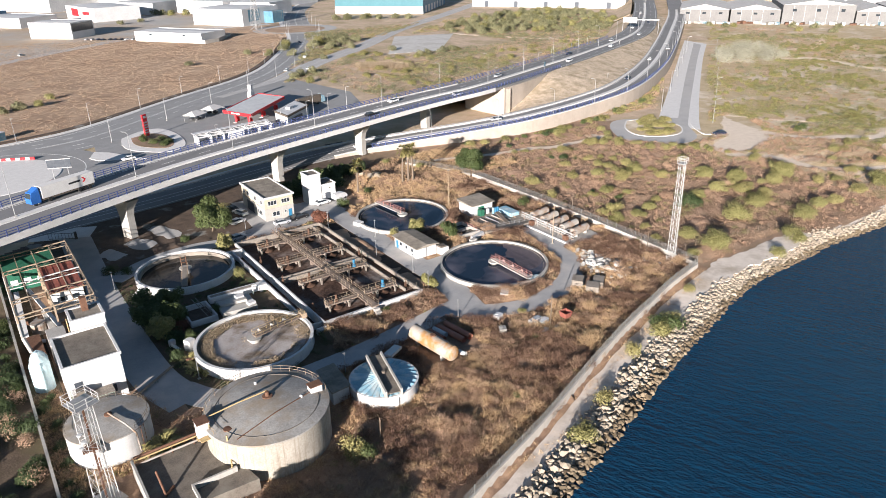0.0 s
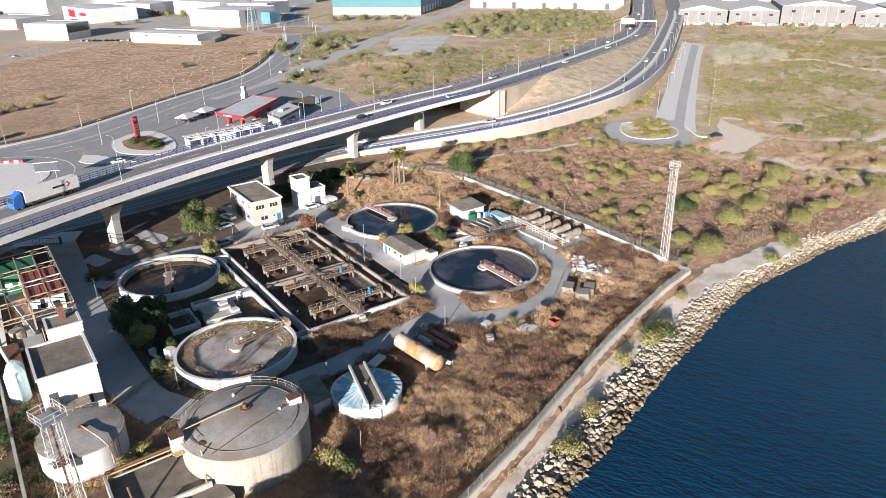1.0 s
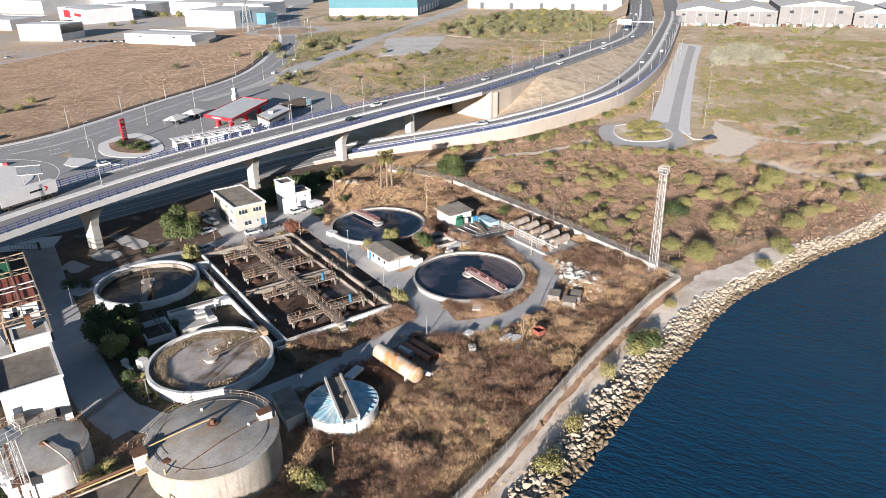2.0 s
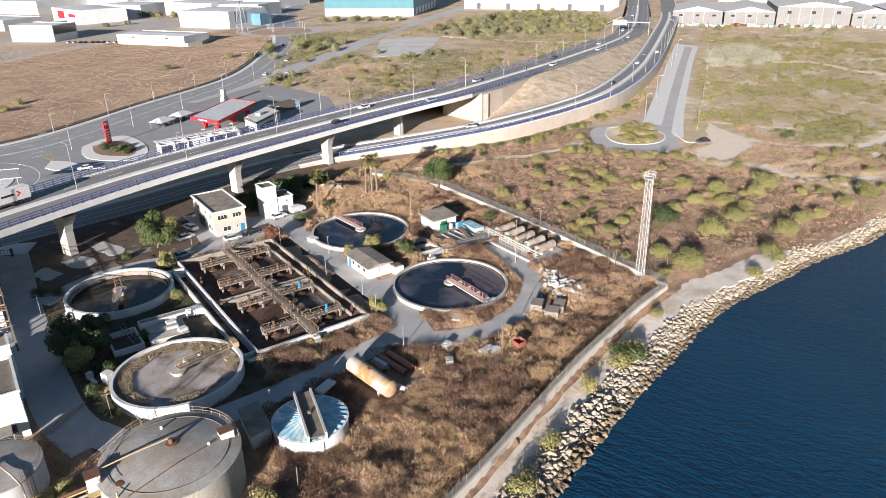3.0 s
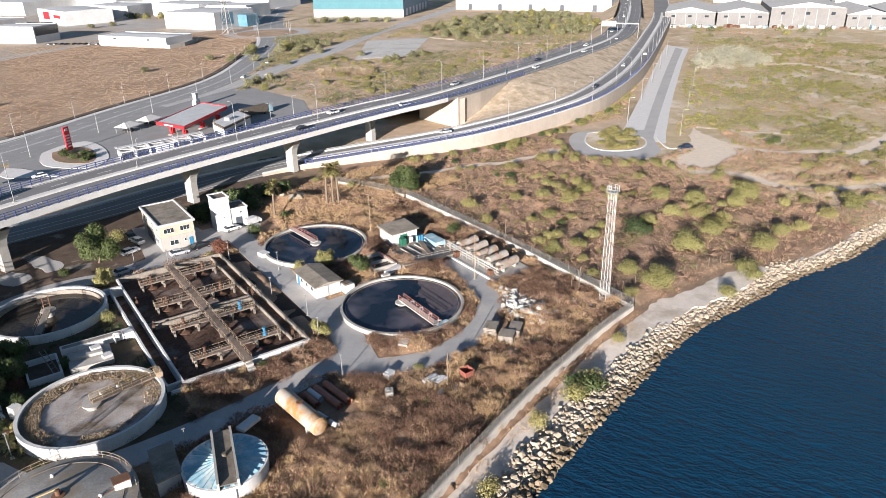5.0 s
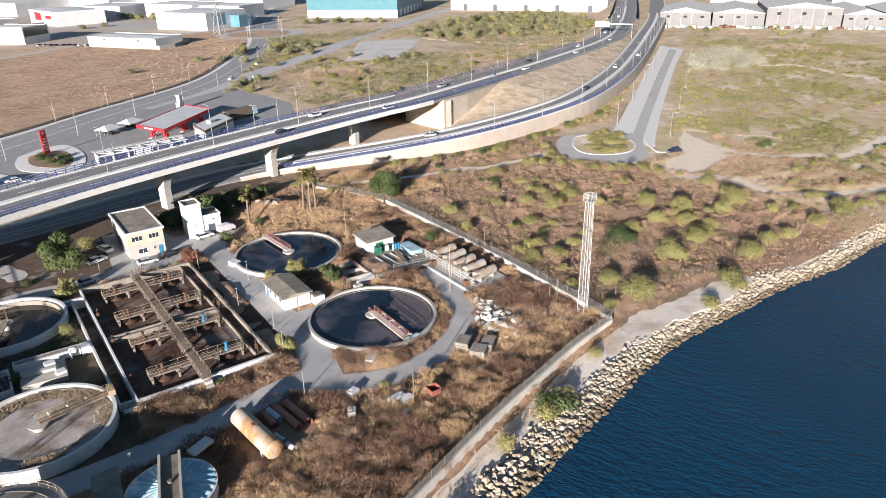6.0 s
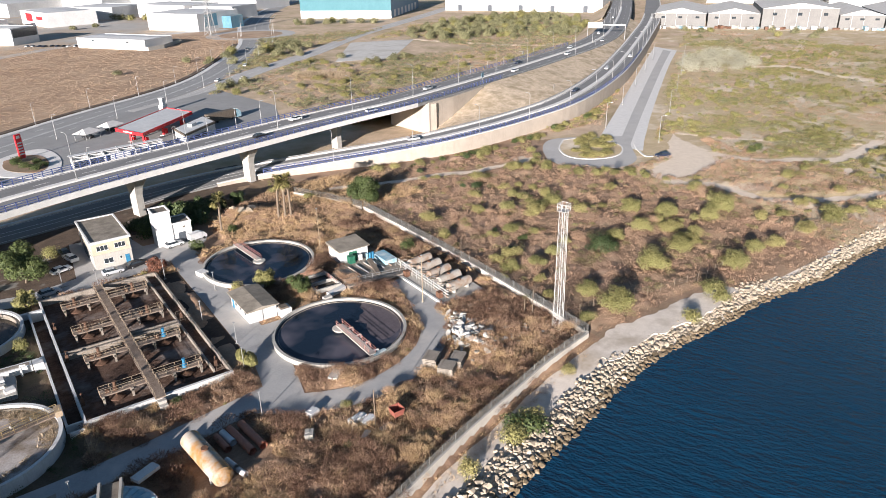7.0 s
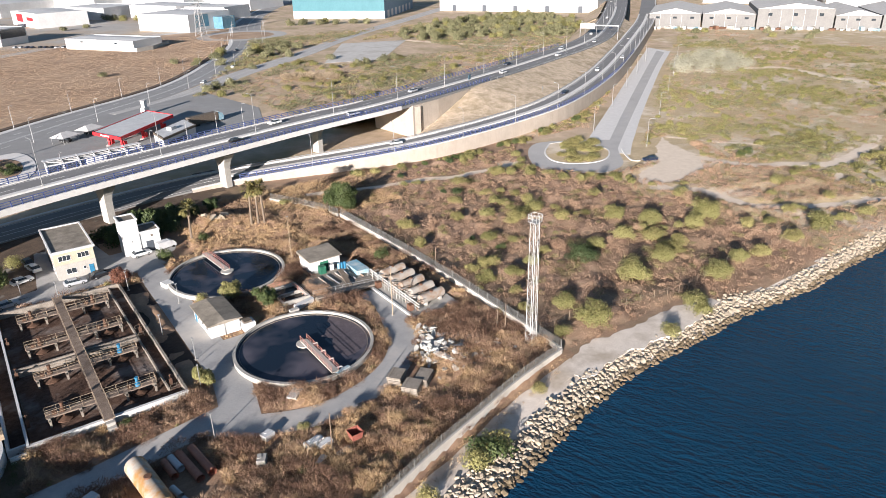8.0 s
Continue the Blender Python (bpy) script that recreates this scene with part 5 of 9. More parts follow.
part("pipe", Shape().line([(-28.2, -28.6, 6.8), (-28.2, -28.9, 3.2), (-28.6, -30.2, 3.0), (-28.6, -30.2, 1.6)], 0.12), M_YELLOW, dig, "yellow gas pipe")
part("pipe", Shape().line([(-14.4, -25.8, 6.5), (-21.0, -27.8, 6.75), (-27.2, -29.6, 6.3)], 0.07), M_RUST, dig)
arc = [(DC[0] + (DR - 0.15) * math.cos(radians(a)), DC[1] + (DR - 0.15) * math.sin(radians(a)), 5.95) for a in range(-12, 200, 6)]
rails(dig, arc, M_TANSTEEL, 1.0, 1.4)
# outside stair gallery
for k in range(6):
    a0 = radians(140 + 9 * k)
    part("step", Shape().block((DC[0] + (DR + 0.7) * math.cos(a0), DC[1] + (DR + 0.7) * math.sin(a0), 1.2 + 0.75 * k), (1.2, 1.0, 0.1), 140 + 9 * k), M_YELLOW, dig)

# Smaller round tank
tank = thing("round_tank", "round white-painted concrete tank with a grey roof", "tank")
TC = (-40.0, -11.2, 0)
part("wall", Shape().lathe(TC, [(5.65, -0.8), (5.65, 4.1)], 72), M_WHITE, tank, "white wall", smooth=True)
part("roof", Shape().lathe(TC, [(5.75, 4.08), (5.75, 4.25), (5.6, 4.27), (3.0, 4.55), (0, 4.7)], 72), M_DOME, tank, "grey weathered roof", smooth=True)
part("outlet", Shape().lathe((-39.7, -11.0, 4.6), [(0.55, 0), (0.55, 0.3), (0, 0.4)], 16), M_RUST, tank)
part("pipe", Shape().line([(-39.7, -11, 5.0), (-38.2, -15.0, 4.9), (-37.4, -17.4, 4.5), (-37.3, -17.6, 1.5)], 0.13), M_RUSTPAINT, tank, "pale rusty pipe")
part("ladder", Shape().bar((-36.6, -16.3, 0), (-36.6, -16.3, 4.6), 0.08).bar((-36.1, -15.9, 0), (-36.1, -15.9, 4.6), 0.08), M_RUST, tank)
part("box", Shape().box(-44.2, -17.8, 3.2, -42.3, -16.2, 4.4), M_WHITE, tank)
part("box_lid", Shape().box(-44.3, -17.9, 4.4, -42.2, -16.1, 4.52), M_RUST, tank)
part("pipe", Shape().line([(-42.6, -17.0, 3.2), (-42.6, -17.0, 0)], 0.1), M_RUST, tank)
arc = [(TC[0] + 5.5 * math.cos(radians(a)), TC[1] + 5.5 * math.sin(radians(a)), 4.25) for a in range(-60, 190, 8)]
rails(tank, arc, M_DARKSTEEL, 0.9, 1.2, (0.45, 0.9))

# Thickener with blue cover
th = thing("sludge_thickener", "round white tank with faded blue radial cover panels", "tank")
HC = (-1.4, -24.0, 0)
part("wall", Shape().lathe(HC, [(5.5, -0.6), (5.5, 2.2), (5.6, 2.22), (5.6, 2.45), (5.2, 2.45), (5.2, 1.5)], 72), M_WHITE, th, smooth=True)
for k in range(28):
    a = 360 / 28 * k
    s = Shape()
    q0, q1, qm = radians(a + 0.4), radians(a + 360 / 28 - 0.4), radians(a + 180 / 28)
    v = lambda r, q, z: (HC[0] + r * math.cos(q), HC[1] + r * math.sin(q), z)
    s.add([v(0.9, q0, 2.95), v(0.9, q1, 2.95), v(5.3, q1, 2.4), v(5.3, q0, 2.4), v(0.9, qm, 3.02), v(5.35, qm, 2.55),
           v(0.9, q0, 2.88), v(0.9, q1, 2.88), v(5.3, q1, 2.33), v(5.3, q0, 2.33)],
          [(0, 4, 5, 3), (4, 1, 2, 5), (3, 5, 2, 8, 9), (0, 3, 9, 6), (1, 7, 8, 2), (6, 9, 8, 7), (0, 6, 7, 1, 4)])
    part("cover_panel", s, M_PALEBLUE, th)
bd = (Vector((-1.9, -29.0, 0)) - Vector((0.6, -19.2, 0))).normalized()
for off in (-1.25, 1.25):
    n = Vector((-bd.y, bd.x, 0)) * off
    a, b = Vector((HC[0], HC[1], 3.0)) - bd * 5.7 + n, Vector((HC[0], HC[1], 3.0)) + bd * 5.7 + n
    part("beam", Shape().bar(tuple(a), tuple(b), 0.32, 1.3), M_CONC, th, "grey concrete beam")
part("walkway", Shape().bar(tuple(Vector((HC[0], HC[1], 3.14)) - bd * 5.6), tuple(Vector((HC[0], HC[1], 3.14)) + bd * 5.6), 2.1, 0.12), M_ROOFDARK, th, "dark walkway between the beams")
part("drive", Shape().tube((HC[0], HC[1], 3.2), (HC[0], HC[1], 3.7), 0.3), M_DARKSTEEL, th)
part("platform", Shape().block((4.2, -17.6, 1.7), (3.4, 1.5, 0.5), 25), M_WHITE, th)

# Small annex next to the digester
annex = thing("pump_house", "small white flat-roofed pump house between two tanks", "building")
part("wall", Shape().prism([(-9.9, -22.8), (-6.9, -22.5), (-6.1, -15.6), (-9.1, -15.9)], -0.3, 2.3), M_WHITE, annex)
part("roof", Shape().prism([(-10.1, -23.0), (-6.7, -22.7), (-5.9, -15.4), (-9.3, -15.7)], 2.3, 2.5), M_ROOFGREY, annex, "grey flat roof")

# Sunk slab with pipework
slab = thing("equipment_slab", "raised dark concrete slab with low walls and rusty pipework", "slab")
part("deck", Shape().prism([(-39.0, -33), (-26.2, -33.5), (-28.6, -21.2), (-38.8, -21.0)], -0.5, 2.0), M_ROOFDARK, slab, "dark stained slab")
part("wall", Shape().box(-39.3, -33.5, -0.5, -39.0, -20.8, 2.9), M_CONC, slab)
part("wall", Shape().box(-34.0, -33.3, 1.95, -33.7, -30.2, 2.8).box(-33.7, -30.5, 1.95, -28.0, -30.2, 2.8), M_CONC, slab)
for o, z, mat, r in ((0.0, 3.1, M_RUST, 0.22), (0.45, 3.0, M_YELLOW, 0.12), (0.9, 2.6, M_RUSTPAINT, 0.16)):
    part("pipe", Shape().line([(-38.9, -20.9 - o, z), (-29.4, -20.8 - o, z + 0.1)], r), mat, slab)
for x in (-37, -34, -31):
    part("pipe_stand", Shape().bar((x, -21.4, 2.0), (x, -21.4, 3.0), 0.15), M_RUST, slab)
part("pipe", Shape().line([(-37.1, -29.5, 2.0), (-37.1, -29.5, 2.35), (-37.3, -27.0, 4.4)], 0.16), M_RUST, slab, "rusty bent pipe")
part("pipe", Shape().line([(-37.1, -29.5, 2.25), (-35.8, -28.4, 2.25)], 0.2), M_RUST, slab)
walkpipe = thing("pipe_bridge", "yellow pipe crossing at ground beside the lane", "pipe")
for o in (0, 0.4):
    part("pipe", Shape().line([(-34.2 + o, -1.6, 0.45), (-27.6 + o, 3.3, 0.45)], 0.13), M_TANSTEEL, walkpipe)
    part("support", Shape().box(-31 + o, 0.4, 0, -30.8 + o, 0.7, 0.35), M_CONC, walkpipe)

# ---- buildings and equipment of the works ----
def window(parent, x0, x1, z0, z1, y, facing, panes=2, at=None):
    """A recessed-looking window on a wall plane: facing 'y-' (wall at y) or 'x-' (wall at x = y)."""
    def bx(a0, a1, d0, d1, zz0, zz1):
        s = Shape()
        if facing == "y-":
            return s.box(a0, y - d1, zz0, a1, y - d0, zz1)
        return s.box(y - d1, a0, zz0, y - d0, a1, zz1)
    w = part("window", bx(x0, x1, -0.06, 0.02, z0, z1), M_GLASS, parent)
    part("sill", bx(x0 - 0.1, x1 + 0.1, 0.0, 0.16, z0 - 0.1, z0 - 0.005), M_PAVING, w)
    n = panes
    for k in range(n + 1):
        a = x0 + (x1 - x0) * k / n
        part("frame", bx(a - 0.04, a + 0.04, 0.021, 0.06, z0, z1), M_WHITECLEAN, w)
    part("frame", bx(x0, x1, 0.021, 0.055, z1 - 0.06, z1), M_WHITECLEAN, w)
    return w


office = thing("office_building", "two-storey cream rendered office with a grey flat roof", "building")
part("wall", Shape().box(12.4, 58.2, -0.3, 20.2, 74.6, 3.15), M_CONC, office, "pale ground floor wall")
part("band", Shape().box(12.3, 58.1, 3.15, 20.3, 74.7, 3.4), M_CONC, office)
part("wall", Shape().box(12.4, 58.2, 3.4, 20.2, 74.6, 6.1), M_CREAM, office, "cream upper wall")
part("parapet", Shape().box(12.05, 57.85, 6.1, 20.55, 58.25, 6.6).box(12.05, 74.5, 6.1, 20.55, 74.9, 6.6).box(12.05, 58.25, 6.1, 12.4, 74.5, 6.6).box(20.2, 58.25, 6.1, 20.55, 74.5, 6.6), M_WHITE, office)
part("roof", Shape().box(12.4, 58.25, 6.1, 20.2, 74.5, 6.35), M_ROOFGREY, office, "grey gravelled flat roof")
window(office, 13.3, 15.6, 4.3, 5.4, 58.2, "y-", 3)
window(office, 17.0, 19.2, 4.3, 5.4, 58.2, "y-", 3)
window(office, 14.3, 16.2, 1.2, 2.3, 58.2, "y-", 2)
window(office, 17.6, 18.1, 1.6, 2.2, 58.2, "y-", 1)
part("door", Shape().box(18.7, 58.12, 0.0, 19.6, 58.22, 2.2), M_BLUEPUMP, office, "blue door")
part("garage_opening", Shape().box(12.32, 66.5, 0, 12.42, 71.0, 2.7), M_DOOR, office)
for y in (60, 64, 69, 72):
    window(office, y, y + 1.4, 4.3, 5.3, 12.4, "x-", 2)
window(office, 60.5, 63.5, 1.1, 2.2, 12.4, "x-", 3)

gatehouse = thing("transformer_house", "white rendered block house with a taller tower", "building")
part("tower", Shape().box(26.9, 62.6, -0.3, 30.6, 67.0, 8.2), M_WHITE, gatehouse)
part("parapet", Shape().box(26.75, 62.45, 8.2, 30.75, 62.75, 8.6).box(26.75, 66.85, 8.2, 30.75, 67.15, 8.6).box(26.75, 62.75, 8.2, 27.05, 66.85, 8.6).box(30.45, 62.75, 8.2, 30.75, 66.85, 8.6), M_WHITE, gatehouse)
part("tower_roof", Shape().box(27.05, 62.75, 8.2, 30.45, 66.85, 8.3), M_ROOFDARK, gatehouse)
part("wall", Shape().box(30.6, 62.8, -0.3, 35.0, 68.0, 4.8), M_WHITE, gatehouse)
part("parapet", Shape().box(30.62, 62.65, 4.8, 35.15, 62.95, 5.15).box(30.62, 67.9, 4.8, 35.15, 68.15, 5.15).box(34.9, 62.95, 4.8, 35.15, 67.9, 5.15), M_WHITE, gatehouse)
part("roof", Shape().box(30.62, 62.95, 4.8, 34.9, 67.9, 4.88), M_ROOFDARK, gatehouse)
part("door", Shape().box(31.8, 62.72, 0, 33.4, 62.83, 2.6), M_DOOR, gatehouse, "dark steel door")
part("lamp", Shape().box(28.5, 62.4, 3.2, 28.8, 62.6, 3.5), M_MAST, gatehouse)
part("vent_grille", Shape().box(33.0, 62.74, 3.6, 33.5, 62.82, 4.0), M_DARKSTEEL, gatehouse)

pump = thing("pump_building", "small white building with a weathered grey pitched roof", "building")
part("wall", Shape().box(30.6, 14.8, -0.3, 36.0, 24.3, 2.6), M_WHITE, pump)
s = Shape()
s.add([(30.1, 14.3, 2.55), (36.5, 14.3, 2.55), (36.5, 24.8, 2.55), (30.1, 24.8, 2.55), (30.1, 14.3, 2.75), (36.5, 14.3, 2.75), (36.5, 24.8, 2.75), (30.1, 24.8, 2.75), (33.3, 14.3, 3.15), (33.3, 24.8, 3.15)],
      [(3, 2, 1, 0), (0, 1, 5, 8, 4), (2, 3, 7, 9, 6), (1, 2, 6, 5), (3, 0, 4, 7), (4, 8, 9, 7), (8, 5, 6, 9)])
part("roof", s, M_ROOFGREY, pump, "grey weathered roof")
for y in (16.2, 18.6, 21.0):
    window(pump, y, y + 1.0, 1.2, 2.0, 30.6, "x-", 1)
part("door", Shape().box(30.52, 22.6, 0, 30.62, 23.5, 2.0), M_BLUEPUMP, pump, "blue door")
part("chest", Shape().box(36.2, 13.3, -0.2, 38.4, 15.4, 1.7), M_WHITE, pump, "white machinery box")
part("chest_vent", Shape().box(36.4, 13.5, 1.7, 37.9, 15.0, 2.0), M_DARKSTEEL, pump)

blow = thing("blower_house", "white blower house with a grey sloping roof", "building")
part("wall", Shape().box(56.4, 27.8, -0.3, 63.2, 33.4, 3.0), M_WHITE, blow)
s = Shape().add([(56.0, 27.3, 2.98), (63.6, 27.3, 2.98), (63.6, 33.9, 2.98), (56.0, 33.9, 2.98), (56.0, 27.3, 3.15), (63.6, 27.3, 3.15), (63.6, 33.9, 3.6), (56.0, 33.9, 3.6)],
                [(3, 2, 1, 0), (4, 5, 6, 7), (0, 1, 5, 4), (1, 2, 6, 5), (2, 3, 7, 6), (3, 0, 4, 7)])
part("roof", s, M_ROOFGREY, blow, "grey weathered sheet roof")
part("door", Shape().box(58.5, 27.7, 0, 60.4, 27.82, 2.4), M_GREEN, blow, "green door")
part("cabinet", Shape().box(57.6, 25.7, 0, 58.9, 27.0, 2.2), M_GREEN, blow, "green cabinet")
part("cabinet", Shape().box(60.2, 26.3, 0, 61.0, 27.1, 1.8), M_WHITE, blow)
for k, x in enumerate((61.8, 62.5, 63.2)):
    part("filter_vessel", Shape().tube((x, 25.6, 0.2), (x, 25.6, 2.1), 0.3, n=12), M_BLUEPUMP if k else M_PALEBLUE, blow, "blue pressure filter")

grit = thing("grit_chamber", "concrete grit chamber platform with dark pits and railings", "platform")
part("deck", Shape().prism([(52, 15.5), (66, 15.0), (66, 26.5), (56, 26.8), (52, 24)], -0.4, 0.55), M_CONCDARK, grit)
part("pit_wall", Shape().box(45.8, 18.2, -0.3, 51.6, 18.6, 0.8).box(45.8, 25.2, -0.3, 51.6, 25.6, 0.8).box(45.8, 18.6, -0.3, 46.2, 25.2, 0.8).box(51.2, 18.6, -0.3, 51.6, 25.2, 0.8).box(46.2, 21.6, -0.3, 51.2, 21.9, 0.8), M_CONC, grit)
part("water", Shape().box(46.2, 18.6, -0.3, 51.2, 25.2, 0.1), M_MURK, grit, "dark pit water")
part("trough", Shape().prism([(47.5, 15.2), (51.6, 16.6), (51.6, 17.6), (47.2, 16.4)], -0.2, 0.8), M_WHITE, grit)
rails(grit, [(50.5, 18.2, 0.8), (50.5, 25.6, 0.8), (45.8, 25.6, 0.8)], M_PINK, 1.0, 1.2)
rails(grit, [(52.2, 18, 0.55), (56.5, 17.2, 0.55), (65.8, 15.4, 0.55), (65.8, 22, 0.55)], M_STEEL, 1.0, 1.5)
part("flume", Shape().bar((52, 16.2, 0.75), (66.5, 14.3, 0.75), 0.9, 0.4), M_CONCDARK, grit)
for k in range(5):
    x = 56.5 + 1.9 * k
    part("duct", Shape().line([(x, 24.5, 0.7), (x + 0.2, 19.5, 0.7)], 0.16), M_STEEL if k % 2 else M_RUSTPAINT, grit)
part("cabinet", Shape().box(63.6, 20.6, 0.5, 66.4, 26.2, 1.5), M_PALEBLUE, grit, "faded blue machine cover")
part("screen", Shape().bar((60, 17.5, 0.7), (60.8, 23, 1.9), 1.0, 0.3), M_DARKSTEEL, grit)

pad = thing("tank_pad", "low concrete pad carrying a row of pressure vessels", "slab")
part("slab", Shape().prism([(63.4, -0.8), (73.6, -1.2), (74.4, 19.5), (64.4, 20.2)], -0.3, 0.3), M_CONC, pad)
part("kerb", Shape().box(63.2, -1.4, -0.2, 63.7, 20, 0.45), M_WHITE, pad)


def pressure_vessel(a, b, r, label, mat, group=""):
    """A lying cylinder with rounded ends on two saddles."""
    t = thing("pressure_vessel", label, "tank", group)
    a, b = Vector(a), Vector(b)
    d = (b - a).normalized()
    s = Shape()
    stations = [(-r * 0.42, 0.15), (-r * 0.36, 0.5), (-r * 0.2, 0.82), (0, 1.0)]
    L = (b - a).length
    prof = [(k, q * r) for k, q in stations] + [(L - k, q * r) for k, q in stations[::-1]]
    for (k0, r0), (k1, r1) in zip(prof, prof[1:]):
        s.tube(tuple(a + d * k0), tuple(a + d * k1), r0, r1, 28, caps=False)
    s.tube(tuple(a + d * (prof[0][0] - 0.01)), tuple(a + d * prof[0][0]), 0.14 * r, 0.15 * r, 28)
    s.tube(tuple(a + d * prof[-1][0]), tuple(a + d * (prof[-1][0] + 0.01)), 0.15 * r, 0.14 * r, 28)
    part("shell", s, mat, t, smooth=True)
    for f in (0.18, 0.82):
        q = a + (b - a) * f
        part("saddle", Shape().block((q.x, q.y, -0.2), (0.45, 1.7 * r, q.z - 0.55 * r + 0.2), math.degrees(math.atan2(d.y, d.x))), M_CONC, t)
    q = a + d * (L * 0.5)
    part("manhole", Shape().tube((q.x, q.y, q.z + r * 0.9), (q.x, q.y, q.z + r * 1.15), 0.28 * r + 0.1, n=14), M_RUST, t)
    return t


for k in range(5):
    y = 1.9 + 3.55 * k
    pressure_vessel((66.9, y, 1.55), (72.4, y + 0.7, 1.55), 0.95, "pale rusting steel pressure vessel on a concrete pad", M_RUSTPAINT, "vessels on the pad")
manifold = thing("pipe_manifold", "pale grey pipe manifold in front of the vessels", "pipework")
for z, mat in ((0.8, M_RUSTPAINT), (1.4, M_MAST), (2.0, M_MAST)):
    part("pipe", Shape().line([(65.2, -0.2, z), (65.8, 19.0, z)], 0.12), mat, manifold)
for k in range(9):
    y = 0.6 + 2.1 * k
    part("branch", Shape().line([(65.3, y, 0.3), (65.3, y, 2.3), (66.9, y + 0.1, 2.1)], 0.09), M_STEEL if k % 2 else M_RUSTPAINT, manifold)
rails(manifold, [(64.6, 0, 0.3), (65.1, 19.2, 0.3)], M_MAST, 2.2, 2.4, (1.1, 2.2))
for y in (1.2, 13.2):
    part("pump_box", Shape().box(64.0, y, 0.3, 65.0, y + 1.1, 1.5), M_RUST, manifold, "rusty red pump box")

old_tank = pressure_vessel((11.0, -14.1, 1.75), (12.2, -24.2, 1.75), 1.4, "long rusty pale cylinder tank lying on saddles in dry grass", surface("orange_rusted_pale_paint", (0.36, 0.325, 0.28), (0.48, 0.44, 0.385), 0.7, 0.8, 0.2, 6, third=(0.36, 0.20, 0.075), third_scale=0.35, third_at=0.5, third_soft=0.1))
for i, (a, b, r, mat, lab) in enumerate((((18.4, -13.3), (19.2, -20.0), 0.55, M_BROWNPIPE, "brown"), ((16.6, -13.4), (17.5, -20.3), 0.55, M_BROWNPIPE, "brown"), ((14.5, -14.0), (14.9, -17.8), 0.5, M_BROWNPIPE, "brown"),
                                         ((15.5, -13.6), (16.0, -16.8), 0.5, M_WHITECLEAN, "white"), ((14.0, -19.6), (14.5, -21.8), 0.42, M_WHITECLEAN, "white"), ((14.6, -22.4), (15.1, -24.0), 0.4, M_WHITECLEAN, "white"))):
    t = thing("plastic_pipe", f"{lab} wide plastic pipe length lying in dry grass", "pipe", "pipe lengths by the tank")
    d = (Vector((*b, r)) - Vector((*a, r))).normalized()
    s = Shape().tube((*a, r), (*b, r), r, n=24, caps=False)
    s.tube((*a, r), (*b, r), r * 0.92, n=24, caps=False)
    part("pipe", s, mat, t, smooth=True)
    part("collar", Shape().tube(tuple(Vector((*b, r)) - d * 0.35), (*b, r), r * 1.1, n=24, caps=False), mat, t, smooth=True)

wa = thing("sludge_building", "tall white windowless building with a dark flat roof", "building")
part("wall", Shape().box(-43.3, 0.15, -0.5, -35.1, 11.2, 7.6), M_WHITE, wa)
part("parapet", Shape().box(-43.5, -0.05, 7.6, -34.9, 0.3, 8.05).box(-43.5, 11.0, 7.6, -34.9, 11.35, 8.05).box(-43.5, 0.3, 7.6, -43.1, 11.0, 8.05).box(-35.3, 0.3, 7.6, -34.9, 11.0, 8.05), M_WHITE, wa)
part("roof", Shape().box(-43.1, 0.3, 7.55, -35.3, 11.0, 7.72), M_ROOFDARK, wa, "dark stained flat roof")
part("opening", Shape().box(-38.9, 0.06, 1.3, -36.6, 0.2, 2.6), M_DOOR, wa)
part("door", Shape().box(-42.3, 0.05, 2.9, -41.2, 0.2, 4.9), M_DOOR, wa)
part("stair_house", Shape().box(-39.9, 11.4, -0.5, -34.7, 16.4, 9.7), M_WHITE, wa, "white stair tower")
part("stair_roof", Shape().box(-39.6, 11.7, 9.7, -35.0, 16.1, 9.78), M_ROOFGREY, wa)
part("parapet", Shape().box(-40.0, 11.3, 9.7, -34.6, 11.7, 9.95).box(-40.0, 16.1, 9.7, -34.6, 16.5, 9.95).box(-40.0, 11.7, 9.7, -39.6, 16.1, 9.95).box(-35.0, 11.7, 9.7, -34.6, 16.1, 9.95), M_WHITE, wa)
part("chimney", Shape().box(-37.6, 14.2, 9.7, -36.6, 15.3, 12.2), M_RUST, wa, "rusty orange chimney box")
part("ladder", Shape().bar((-40.4, 12.0, 4), (-40.4, 12.0, 10), 0.1).bar((-40.4, 12.7, 4), (-40.4, 12.7, 10), 0.1), M_YELLOW, wa, "yellow ladder")
for z in range(8):
    part("rung", Shape().bar((-40.4, 12.0, 4.5 + 0.7 * z), (-40.4, 12.7, 4.5 + 0.7 * z), 0.08), M_YELLOW, wa)
part("annex", Shape().box(-43.3, 11.4, -0.5, -40.6, 14.0, 6.6), M_WHITE, wa)
gal = thing("gantry_platform", "grey steel platform with green railings against the white building", "platform")
part("deck", Shape().box(-43.2, -4.4, 2.8, -37.2, -0.1, 2.95), M_CONCDARK, gal)
for x in (-43, -40, -37.4):
    for y in (-4.2, -0.5):
        part("leg", Shape().box(x - 0.12, y - 0.12, -0.2, x + 0.12, y + 0.12, 2.8), M_DARKSTEEL, gal)
rails(gal, [(-43.1, -0.2, 2.95), (-43.1, -4.3, 2.95), (-37.3, -4.3, 2.95)], surface("pale_green_rail", (0.34, 0.42, 0.32), (0.48, 0.54, 0.42), 2.0, 0.6, 0.05, 6), 1.1, 1.2)
part("hopper", Shape().box(-42.4, -1.7, 2.95, -41.2, -0.5, 4.2), M_ROOFDARK, gal)

